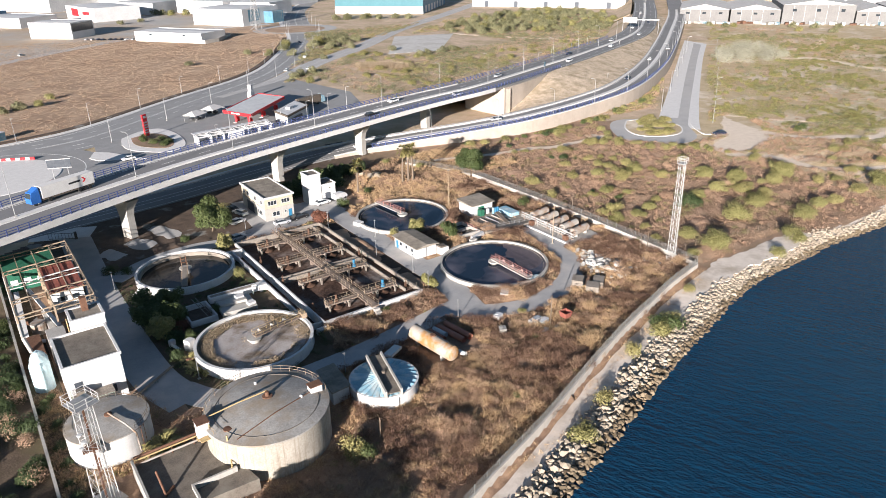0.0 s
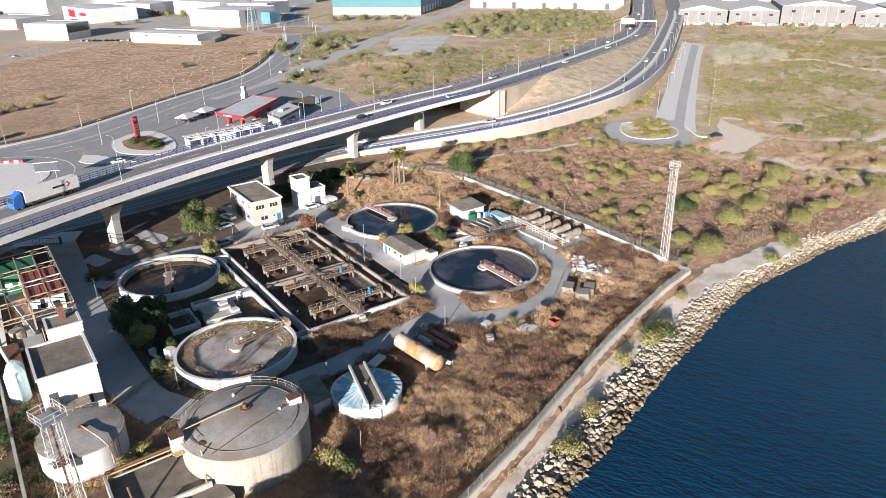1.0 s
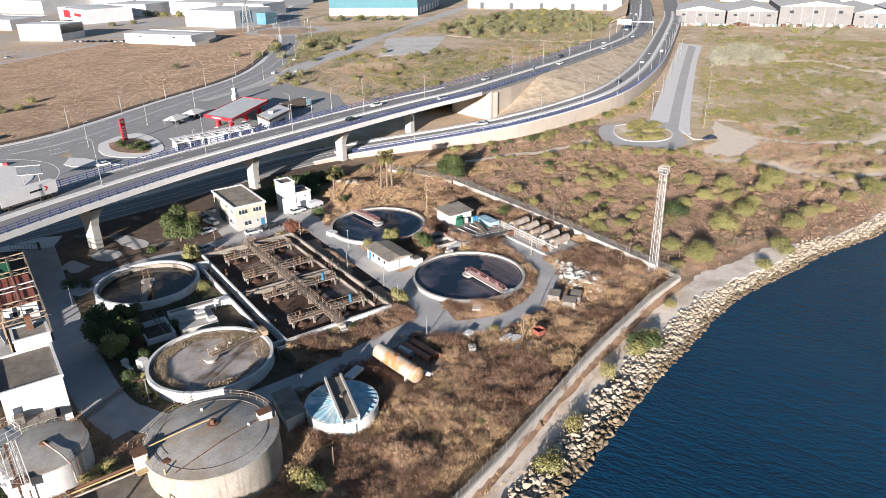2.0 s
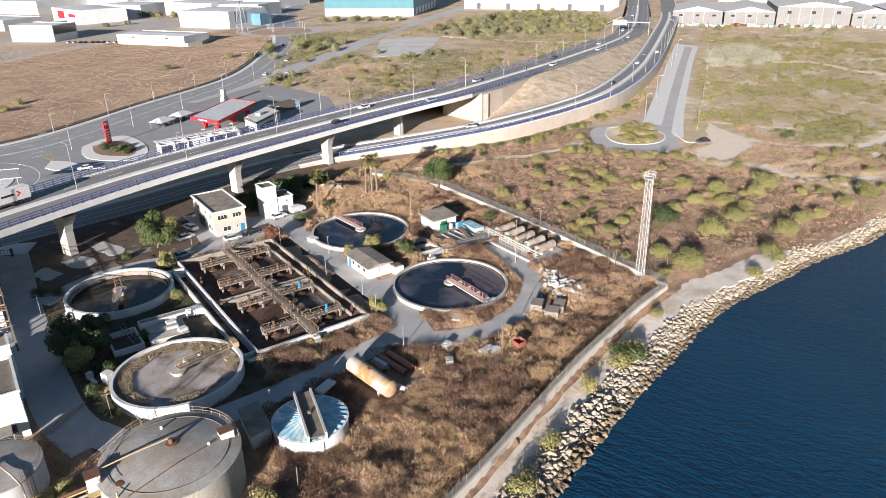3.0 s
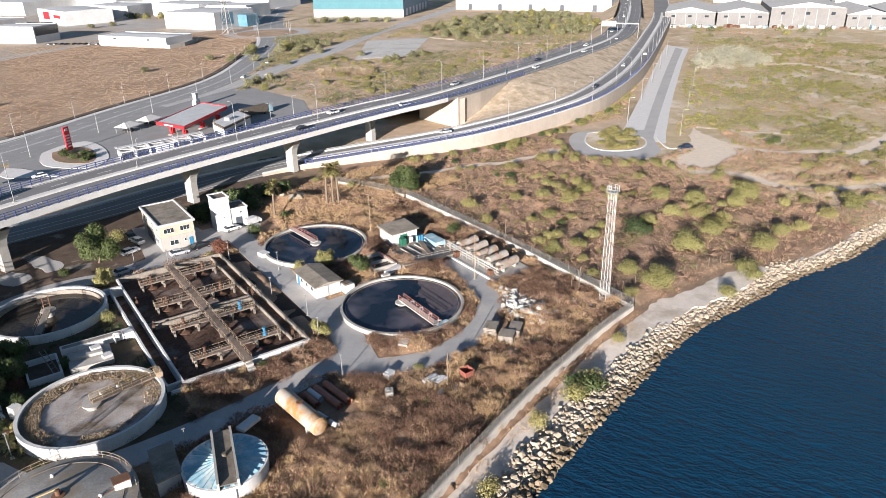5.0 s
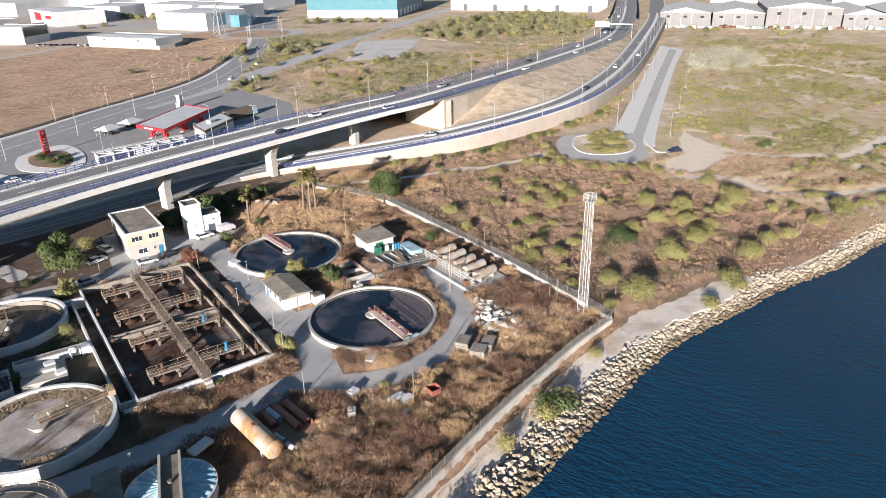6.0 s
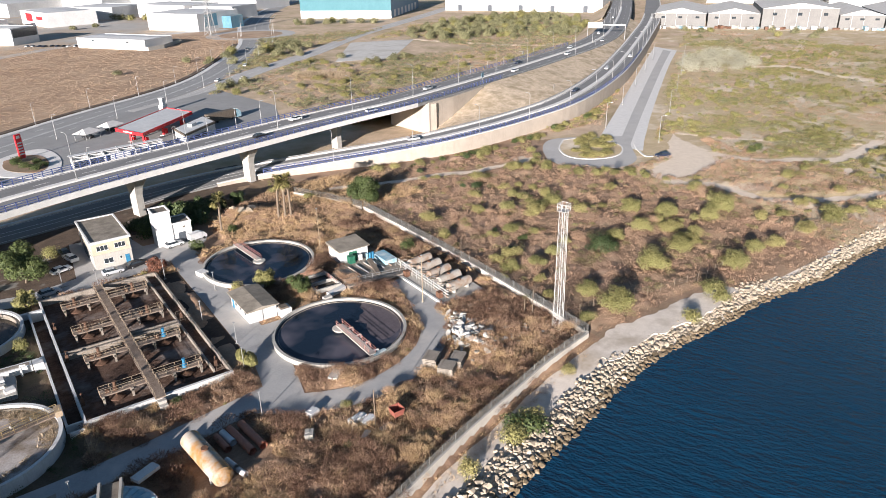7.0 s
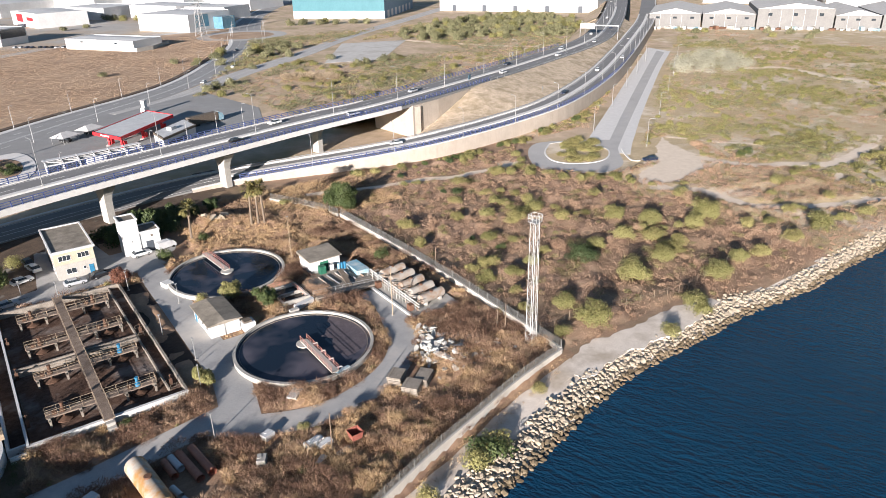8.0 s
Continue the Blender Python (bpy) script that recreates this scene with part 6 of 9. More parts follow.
silo = thing("lime_silo", "pale blue upright steel silo with a conical top", "silo")
part("shell", Shape().lathe((-45.9, 10.2, 0), [(1.55, -0.2), (1.55, 4.6), (1.2, 5.4), (0.5, 6.1), (0.4, 6.9), (0, 7.0)], 28), M_SILO, silo, smooth=True)
part("pipe", Shape().line([(-45.9, 8.8, 5.4), (-45.9, 8.4, 3.2), (-45.9, 8.4, 0)], 0.15), M_SILO, silo)
silo2 = thing("lime_silo", "pale blue upright steel silo with a conical top", "silo")
part("shell", Shape().lathe((-45.7, 13.9, 0), [(1.4, -0.2), (1.4, 3.8), (1.0, 4.6), (0.3, 5.2), (0, 5.3)], 28), M_SILO, silo2, smooth=True)

# Ruined steel-framed sheds
white_shed = thing("workshop", "white block workshop with a rusty red sheet roof", "building")
part("wall", Shape().box(-40.4, 37.2, -0.3, -34.6, 51.0, 4.6), M_WHITE, white_shed)
part("roof", Shape().box(-40.6, 37.0, 4.6, -34.4, 51.2, 4.85), M_REDROOF, white_shed, "rusty red sheet roof")
for x in (-39.5, -38.3, -37.1, -35.9):
    part("roof_seam", Shape().box(x - 0.05, 37.0, 4.85, x + 0.05, 51.2, 4.92), M_REDROOF, white_shed)
part("window", Shape().box(-39.5, 37.12, 2.4, -37.8, 37.25, 3.3), M_GLASS, white_shed)
part("window", Shape().box(-36.8, 37.12, 2.4, -35.6, 37.25, 3.3), M_GLASS, white_shed)
green_shed = thing("lean_to_shed", "green sheet-clad shed behind the rusty frame", "building")
part("wall", Shape().box(-47.0, 53.2, -0.3, -37.2, 62.6, 4.0), M_GREEN, green_shed)
s = Shape().add([(-47.2, 53.0, 4.0), (-37.0, 53.0, 4.0), (-37.0, 62.8, 5.0), (-47.2, 62.8, 5.0), (-47.2, 53.0, 4.15), (-37.0, 53.0, 4.15), (-37.0, 62.8, 5.15), (-47.2, 62.8, 5.15)],
                [(3, 2, 1, 0), (4, 5, 6, 7), (0, 1, 5, 4), (1, 2, 6, 5), (2, 3, 7, 6), (3, 0, 4, 7)])
part("roof", s, M_GREEN, green_shed)
for x in (-45.5, -43.0, -40.5):
    part("opening", Shape().box(x - 0.7, 53.1, 1.4, x + 0.7, 53.22, 2.6), M_WHITE, green_shed)
frame_ob = thing("steel_frame", "rusty roofless steel frame of a ruined shed", "frame")
for x in (-47.0, -40.8, -33.9):
    for y in (28, 35.5, 43, 51, 60):
        part("column", Shape().box(x - 0.16, y - 0.16, -0.2, x + 0.16, y + 0.16, 5.8), M_TANSTEEL if x < -40 else M_DARKSTEEL, frame_ob)
for y in (28, 35.5, 43, 51, 60):
    part("truss", Shape().bar((-47, y, 5.7), (-33.9, y, 6.3), 0.22).bar((-47, y, 5.0), (-33.9, y, 5.2), 0.16), M_TANSTEEL if y != 43 else M_MAST, frame_ob)
    for k in range(6):
        x = -46.5 + 2.2 * k
        part("web", Shape().bar((x, y, 5.05), (x + 1.1, y, 5.9), 0.1).bar((x + 1.1, y, 5.9), (x + 2.2, y, 5.15), 0.1), M_DARKSTEEL, frame_ob)
for x in (-47.0, -44.2, -40.8, -37.4, -33.9):
    part("purlin", Shape().bar((x, 28, 5.9 + (x + 47) * 0.045), (x, 60, 5.9 + (x + 47) * 0.045), 0.16), M_TANSTEEL, frame_ob)
rails(frame_ob, [(-33.9, 28, 4.6), (-33.9, 60, 4.6)], M_DARKSTEEL, 1.0, 2.5)
debris = thing("machine_wreck", "rusty machinery and ducts in the ruined shed", "machinery")
part("duct", Shape().bar((-41.8, 25.0, 0.6), (-42.2, 36, 1.6), 1.1, 1.2), M_CONC, debris)
part("conveyor", Shape().bar((-46.4, 28, 1.2), (-45.8, 44, 3.6), 0.9, 0.5), M_WHITE, debris)
part("vat", Shape().tube((-44, 31, 0), (-44, 31, 2.2), 1.3, n=18), M_RUSTPAINT, debris)
part("vat", Shape().box(-46.6, 17.5, 0, -44.3, 25.5, 2.4), M_RUST, debris)
part("tank", Shape().box(-43.4, 17.2, 0, -40.4, 24.0, 3.6), M_CONC, debris, "pale concrete hopper")
part("trough", Shape().bar((-40.8, 27, 2.2), (-43.6, 46, 2.8), 0.7, 0.5), M_WHITE, debris)
for i in range(26):
    x, y = random.uniform(-46.5, -36), random.uniform(18, 36)
    part("scrap", Shape().block((x, y, random.uniform(0, 0.6)), (random.uniform(0.3, 1.5), random.uniform(0.3, 1.2), random.uniform(0.2, 1.1)), random.uniform(0, 90)), random.choice((M_RUST, M_CONCDARK, M_RUSTPAINT, M_WHITE)), debris)
duct = thing("pipe_duct", "pale square duct running along the shed", "duct")
part("duct", Shape().line([(-46.9, 52, 4.4), (-46.9, 22, 4.0), (-46.2, 19, 2.0), (-46.0, 12.5, 1.0)], 0.35), M_CONC, duct)

# Flumes between the round tanks
fl = thing("inlet_works", "white concrete flumes and pits between two round tanks", "flume")
part("flume", Shape().bar((-14.5, 22.6, 0.9), (-4.3, 22.3, 0.9), 1.7, 1.2), M_WHITE, fl)
part("channel", Shape().bar((-14.2, 22.6, 1.505), (-4.6, 22.3, 1.505), 1.0, 0.03), M_CONCDARK, fl)
part("pit_wall", Shape().box(-20.4, 15.0, -0.3, -20.1, 22.2, 1.2).box(-20.1, 15.0, -0.3, -15.2, 15.3, 1.2).box(-15.5, 15.3, -0.3, -15.2, 22.2, 1.2).box(-20.1, 21.9, -0.3, -15.5, 22.2, 1.2), M_WHITE, fl)
part("pit_floor", Shape().box(-20.1, 15.3, -0.3, -15.5, 21.9, 0.15), M_DARKSOIL, fl)
part("slab", Shape().prism([(-14.2, 15.4), (-7.4, 14.6), (-7.0, 20.8), (-13.8, 21.2)], -0.3, 0.9), M_CONC, fl)
part("block", Shape().block((-9.4, 19.2, 0.9), (1.6, 1.3, 0.9), 5), M_WHITE, fl)
part("block", Shape().block((-8.2, 16.0, 0.0), (1.5, 1.2, 1.4), 12), M_WHITE, fl)
part("ramp", Shape().bar((-13.6, 18.6, 1.1), (-8.6, 17.2, 1.5), 0.9, 0.5), M_CONC, fl)
part("pipe", Shape().line([(-6.0, 20.6, 0.4), (-6.0, 20.6, 2.4), (-5.2, 20.2, 2.4)], 0.15), M_WHITE, fl)
part("frame", Shape().bar((-16.4, 16.0, 0.2), (-17.6, 23.6, 1.6), 0.12).bar((-15.6, 16.2, 0.2), (-16.8, 23.8, 1.6), 0.12), M_CONCDARK, fl)
for i in range(5):
    part("rung", Shape().bar((-16.5 - 0.22 * i, 16.8 + 1.4 * i, 0.3 + 0.26 * i), (-15.7 - 0.22 * i, 17.0 + 1.4 * i, 0.3 + 0.26 * i), 0.08), M_CONCDARK, fl)
st = thing("concrete_steps", "short white concrete steps beside the round tank", "steps")
for k in range(5):
    part("step", Shape().box(-2.4, -1.6 - 0.32 * k, -0.2, -0.4, -1.28 - 0.32 * k, 1.1 - 0.22 * k), M_WHITE, st)
st2 = thing("concrete_steps", "short white concrete steps on the tank wall", "steps")
for k in range(6):
    part("step", Shape().block((-24.3 - 0.3 * k, 35.5 - 0.12 * k, -0.2), (0.32, 1.8, 1.5 - 0.22 * k), 25), M_WHITE, st2)
bx = thing("cabinet", "small white leaning cabinet beside the lane", "cabinet")
part("body", Shape().block((-25.2, 10.6, 0), (1.0, 0.8, 1.3), 20), M_WHITE, bx)
part("duct", Shape().bar((-25.2, 10.2, 0.4), (-24.6, 8.4, 0.1), 0.5, 0.3), M_WHITE, bx)

# Lattice masts
def lattice_mast(at, h, w0, w1, label, rz, bays, top):
    t = thing("lattice_mast", label, "mast", "", (*at, 0), rz)
    leg = lambda i, z: (((-1, -1), (1, -1), (1, 1), (-1, 1))[i][0] * (w0 + (w1 - w0) * z / h) / 2, ((-1, -1), (1, -1), (1, 1), (-1, 1))[i][1] * (w0 + (w1 - w0) * z / h) / 2, z)
    for i in range(4):
        part("leg", Shape().tube(leg(i, -0.3), leg(i, h), 0.055, 0.045, 6), M_MAST, t)
    for k in range(bays):
        z0, z1 = h * k / bays, h * (k + 1) / bays
        for i in range(4):
            j = (i + 1) % 4
            part("brace", Shape().bar(leg(i, z1), leg(j, z1), 0.035), M_MAST, t)
            a, b = (i, j) if k % 2 else (j, i)
            part("brace", Shape().bar(leg(a, z0), leg(b, z1), 0.035), M_MAST, t)

    part("foot", Shape().box(-w0 * 0.8, -w0 * 0.8, -0.4, w0 * 0.8, w0 * 0.8, 0.25), M_CONC, t)
    part("ladder", Shape().bar((0.1, -w0 / 2 - 0.05, 0), (0.1, -w1 / 2 - 0.05, h), 0.05).bar((0.5, -w0 / 2 - 0.05, 0), (0.5, -w1 / 2 - 0.05, h), 0.05), M_MAST, t)
    b = top
    part("platform", Shape().box(-b, -b, h - 0.1, b, b, h + 0.02), M_STEEL, t)
    ring = [(-b, -b, h), (b, -b, h), (b, b, h), (-b, b, h), (-b, -b, h)]
    rails(t, ring, M_MAST, 1.2, b, (0.6, 1.2), 0.07)
    return t


lattice_mast((75.0, -20.5), 22.6, 1.35, 1.05, "tall white steel lattice mast with a small top platform", 12, 18, 0.8)
lm = lattice_mast((-43.2, -23.2), 15.5, 2.3, 1.7, "white steel lattice mast with antenna dishes", 20, 11, 1.5)
for k, (z, a) in enumerate(((9.5, 190), (10.6, 215), (11.6, 200), (13.5, 60))):
    d = part("dish", Shape().lathe((1.5 * math.cos(radians(a)), 1.5 * math.sin(radians(a)), z), [(0.0, 0.0), (0.3, 0.05), (0.32, 0.22), (0, 0.24)], 14), M_WHITECLEAN, lm, "white antenna dish")
part("cable_tray", Shape().bar((0, 0, 0), (0, 0, 15), 0.25, 0.1), M_RUST, lm)

# Boundary walls and fences
structure("wall_boundary_west", Shape().box(-48.5, -60, -0.5, -48.1, 78, 1.3), M_CONC, "low pale concrete boundary wall", "wall")


def fence(name, pts, base_h, wall_w, label, step=3.0, mesh_h=1.45, low=-0.6):
    t = thing(name, label, "fence")
    s = Shape()
    part("plinth", s.strip([(*p, 0) for p in pts], wall_w / 2, -wall_w / 2, low, base_h), M_WALL, t, "pale concrete plinth wall")
    spots = along([(*p, base_h) for p in pts], step)
    post = Shape().tube((0, 0, 0), (0, 0, mesh_h + 0.1), 0.05, n=6).mesh("post", M_FENCE)
    for q, a in spots:
        o = part("post", post, M_FENCE, t)
        o.matrix_basis = pose(q.x, q.y, q.z, 0, 0, a)
    s = Shape()
    for k in range(17):
        x = step * k / 17 + 0.06
        s.box(x - 0.013, -0.013, 0.04, x + 0.013, 0.013, mesh_h)
    for z in np.linspace(0.08, mesh_h, 7):
        s.box(0.05, -0.012, z - 0.014, step - 0.05, 0.012, z + 0.014)
    panel = s.mesh("mesh_panel", M_FENCE)
    for (q, a), (q2, a2) in zip(spots, spots[1:]):
        o = part("mesh_panel", panel, M_FENCE, t)
        o.matrix_basis = pose(q.x, q.y, q.z, 0, 0, math.degrees(math.atan2(q2.y - q.y, q2.x - q.x)))
    return t


fence("sea_fence", smoothed(FENCE_SEA), 0.95, 0.45, "pale concrete wall topped with steel mesh along the shore", low=-1.2)
fence("inland_fence", [(76.9, -26.0), (77.5, -13), (78.2, 6.5), (78.3, 24), (77.6, 55)], 1.0, 0.4, "pale concrete wall topped with steel mesh beside the scrub")
fence("inland_fence", [(77.2, 55.6), (74, 66), (68, 78)], 0.8, 0.4, "pale concrete wall topped with steel mesh near the trees")
gate = thing("entrance_gate", "dark sliding steel gate at the works entrance", "gate")
part("gate_frame", Shape().bar((-35.5, 80.5, 0.2), (-30, 77, 0.2), 0.1).bar((-35.5, 80.5, 1.6), (-30, 77, 1.6), 0.1), M_DARKSTEEL, gate)
for k in range(9):
    q = Vector((-35.5, 80.5, 0)).lerp(Vector((-30, 77, 0)), k / 8)
    part("bar", Shape().bar((q.x, q.y, 0.1), (q.x, q.y, 1.6), 0.08), M_DARKSTEEL, gate)
part("gate_post", Shape().box(-30.2, 76.6, -0.2, -29.6, 77.2, 1.9), M_DARKSTEEL, gate)

# Small lamps of the works
one = street_lamp(4.2, 0, "short grey lamp post with a white head in the works", r=0.08)
one["group"] = "yard lamps"
one.matrix_basis = pose(21.9, -12.6, 0)
for x, y in ((26.2, 9.7), (23.9, 21.5), (23.3, 44.5), (-28.6, 40.8), (11.0, 48.4), (30.0, 32.4), (5, 53.2), (24.3, 1.0), (-24.6, -2.6), (-4.4, -16.4)):
    copy_thing(one, pose(x, y, 0, 0, 0, random.uniform(0, 180)))
one = street_lamp(10.0, 0, "tall pale lighting pole in the works", M_TANSTEEL, 0.1)
one["group"] = "lighting poles"
one.matrix_basis = pose(56.6, 38.4, 0)
copy_thing(one, pose(61.0, 2.5, 0))
for x, y, h in ((-8.0, -33.8, 3.6), (34.2, -25.0, 6.2), (78.9, 14, 5.2), (74.2, -14.5, 5.5), (73.2, -13.4, 4.0)):
    t = thing("timber_post", "bare weathered timber post in dry grass", "post", "timber posts")
    part("post", Shape().tube((x, y, -0.3), (x + 0.1, y, h), 0.09, 0.07, 8), M_BARK, t)

# Wire fence through the scrub
wf = thing("wire_fence", "old wire fence on thin posts through the scrub", "fence")
line = [(x, y, land_z(x, y)) for x, y in smoothed([(79, -18.5), (86, -19.6), (98, -22.0), (111, -24.5), (131, -22.0), (148, -23.0), (164, -26.0)])]
for z in (0.5, 1.0, 1.5):
    part("wire", Shape().strip([(p[0], p[1], p[2]) for p in line], 0.02, -0.02, z - 0.02, z + 0.02), M_DARKSTEEL, wf)
one_post = Shape().tube((0, 0, -0.2), (0, 0, 1.8), 0.06, n=6).mesh("post", M_BARK)
for q, a in along(line, 3.2):
    o = part("post", one_post, None, wf)
    o.matrix_basis = pose(q.x, q.y, q.z)

# Piled things in the grass
def plank_stack(x, y, rz, n, size):
    t = thing("plank_stack", "stack of grey weathered formwork panels in the grass", "stack", "panel stacks", (x, y, 0), rz)
    for k in range(n):
        part("panel", Shape().block((random.uniform(-0.06, 0.06), random.uniform(-0.06, 0.06), 0.02 + k * 0.2), (size[0], size[1], 0.14), random.uniform(-1.5, 1.5)), M_CONCDARK, t)
        for u in (-0.35, 0.35):
            part("batten", Shape().block((u * size[0], 0, 0.16 + k * 0.2), (0.12, size[1], 0.055)), M_CONCDARK, t)


plank_stack(50.0, -16.6, -52, 9, (2.3, 3.0))
plank_stack(50.6, -20.2, -52, 8, (2.6, 2.8))
plank_stack(53.6, -18.9, -52, 7, (2.2, 3.4))
plank_stack(48.9, -23.6, -50, 1, (2.0, 2.6))
t = thing("rusty_bin", "rusty pink steel hopper on legs in the grass", "bin")
s = Shape().add([(36.9, -26.2, 0.9), (38.3, -26.2, 0.9), (38.3, -24.8, 0.9), (36.9, -24.8, 0.9), (36.7, -26.4, 2.0), (38.5, -26.4, 2.0), (38.5, -24.6, 2.0), (36.7, -24.6, 2.0)],
                [(3, 2, 1, 0), (0, 1, 5, 4), (1, 2, 6, 5), (2, 3, 7, 6), (3, 0, 4, 7)])
part("hopper", s, M_REDROOF, t)
for x, y in ((37.0, -26.1), (38.2, -26.1), (38.2, -24.9), (37.0, -24.9)):
    part("leg", Shape().box(x - 0.06, y - 0.06, -0.1, x + 0.06, y + 0.06, 0.9), M_RUST, t)
for x, y, sx, sy, sz, rz, mat, lab in ((32.6, -22.6, 2.8, 0.9, 0.9, 5, M_WHITECLEAN, "white foam insulation slab lying in the grass"), (33.8, -23.6, 2.3, 0.8, 0.7, 12, M_WHITECLEAN, "white foam insulation slab lying in the grass"),
                                       (28.0, -17.2, 1.7, 1.2, 0.9, 20, M_WHITECLEAN, "white sack of rubble at the lane edge"), (25.3, -21.8, 1.5, 1.2, 1.1, 60, M_CONC, "pale broken concrete block in the grass"),
                                       (32.0, -26.1, 1.9, 0.7, 0.3, 30, M_WHITECLEAN, "white broken board lying in the grass"), (35.4, -26.2, 2.2, 0.9, 0.12, 10, M_STEEL, "grey pipe offcut lying in the grass")):
    t = thing("debris_slab", lab, "debris", "", (x, y, 0), rz)
    part("slab", Shape().block((0, 0, 0.02), (sx, sy, sz)).block((0.2, 0.3, sz * 0.6), (sx * 0.6, sy * 0.5, sz * 0.5), 9), mat, t)
t = thing("trestle", "weathered wooden trestle standing in the grass", "trestle")
for y in (-24.6, -23.6):
    part("leg", Shape().bar((30.4, y, 0), (31.0, y, 1.7), 0.1).bar((31.8, y, 0), (31.2, y, 1.7), 0.1), M_TANSTEEL, t)
part("top", Shape().bar((31.1, -24.8, 1.75), (31.1, -23.4, 1.75), 0.15), M_TANSTEEL, t)

# ---- plants and stones ----
rng = random.Random(7)
def leaf_cloud(blobs, n, leaf, rg, shape=None, up=0.25):
    """Many small leaves over a set of lobes (x, y, z, r)."""
    s = shape or Shape()
    total = sum(b[3] ** 2 for b in blobs)
    for bx_, by_, bz_, br in blobs:
        for _ in range(max(4, int(n * br ** 2 / total))):
            z = rg.uniform(-0.5, 1.0)
            a = rg.uniform(0, 2 * math.pi)
            q = math.sqrt(max(0, 1 - z * z))
            d = Vector((q * math.cos(a), q * math.sin(a), z))
            p = Vector((bx_, by_, bz_)) + d * br * (rg.uniform(0.62, 1.08) + 0.12 * noise.noise(d * 3 + Vector((bx_, by_, bz_))))
            if p.z < 0.02:
                p.z = 0.02 + rg.random() * 0.05
            nrm = (d + Vector((rg.gauss(0, 0.42), rg.gauss(0, 0.42), up + rg.gauss(0, 0.38)))).normalized()
            t = nrm.orthogonal().normalized()
            t.rotate(Matrix.Rotation(rg.uniform(0, 6.28), 3, nrm))
            b = nrm.cross(t)
            l, w = leaf * rg.uniform(0.7, 1.4), leaf * rg.uniform(0.4, 0.75)
            o = len(s.v)
            s.v += [tuple(p - t * l), tuple(p + t * l * 0.7 + b * w), tuple(p + t * l * 0.6 - b * w)]
            s.f.append((o, o + 1, o + 2))
            s.m.append(0)
    return s


def lobes(k, rg, flat=0.75, spread=0.55, r0=0.38, r1=0.6):
    out = [(0, 0, 0.42 * flat, 0.62)]
    for _ in range(k):
        a, q = rg.uniform(0, 6.28), rg.uniform(0.25, spread)
        out.append((q * math.cos(a), q * math.sin(a), rg.uniform(0.18, 0.75) * flat, rg.uniform(r0, r1)))
    return out


def raw_mesh(name, s, mat):
    me = bpy.data.meshes.new(name)
    me.from_pydata(s.v, [], s.f)
    me.materials.append(mat)
    return me


BUSH = {}
for key, mat, nvar, nleaf, leaf in (("olive", M_LEAFOLIVE, 5, 1300, 0.066), ("yellow", M_LEAFYELLOW, 5, 1300, 0.066), ("green", M_LEAFGREEN, 3, 1300, 0.068), ("dark", M_LEAFDARK, 3, 1000, 0.078), ("red", M_LEAFRED, 2, 900, 0.06), ("brush", M_BRUSH, 4, 450, 0.065), ("silver", M_SILVER, 3, 2200, 0.036), ("far_olive", M_LEAFOLIVE, 4, 260, 0.14), ("far_yellow", M_LEAFYELLOW, 4, 260, 0.14)):
    BUSH[key] = [raw_mesh("bush", leaf_cloud(lobes(rng.randint(6, 11), rng), nleaf, leaf, rng), mat) for _ in range(nvar)]
for key, mat in (("olive", M_LEAFOLIVE), ("yellow", M_LEAFYELLOW), ("dark", M_LEAFDARK)):
    BUSH["wide_" + key] = [raw_mesh("bush", leaf_cloud(lobes(rng.randint(15, 20), rng, 0.8, 0.8, 0.2, 0.36), 3800, 0.042, rng), mat) for _ in range(3)]
WORDS = {"olive": "rounded olive-green shrub in dry scrub", "yellow": "rounded yellow-green shrub in dry scrub", "green": "dense green leafy shrub", "dark": "dense dark green shrub", "red": "reddish-brown half-dry leafy shrub", "brush": "dead grey-brown brushwood shrub", "silver": "silvery leafless thicket shrub", "far_olive": "low olive-green shrubs", "far_yellow": "low yellow-green shrubs"}


JOINED = {k: Shape() for k in BUSH if k in WORDS}


def bush(key, x, y, r, h, label="", group="scrub shrubs", z=None, join=False):
    me = rng.choice(BUSH[key])
    m = Matrix.LocRotScale((x, y, (land_z(x, y) if z is None else z) - 0.05), Euler((0, 0, rng.uniform(0, 6.28))), (r, r * rng.uniform(0.85, 1.15), h))
    if join:
        co = np.empty(len(me.vertices) * 3)
        me.vertices.foreach_get("co", co)
        co = co.reshape(-1, 3) @ np.array(m.to_3x3()).T + np.array(m.translation)
        s, n = JOINED[key], len(me.vertices)
        o = len(s.v)
        s.v += [tuple(c) for c in co.tolist()]
        s.f += [(o + k, o + k + 1, o + k + 2) for k in range(0, n, 3)]
        return None
    ob = new("shrub", me)
    ob.matrix_basis = m
    return tagged(ob, label or WORDS[key], "shrub", group)


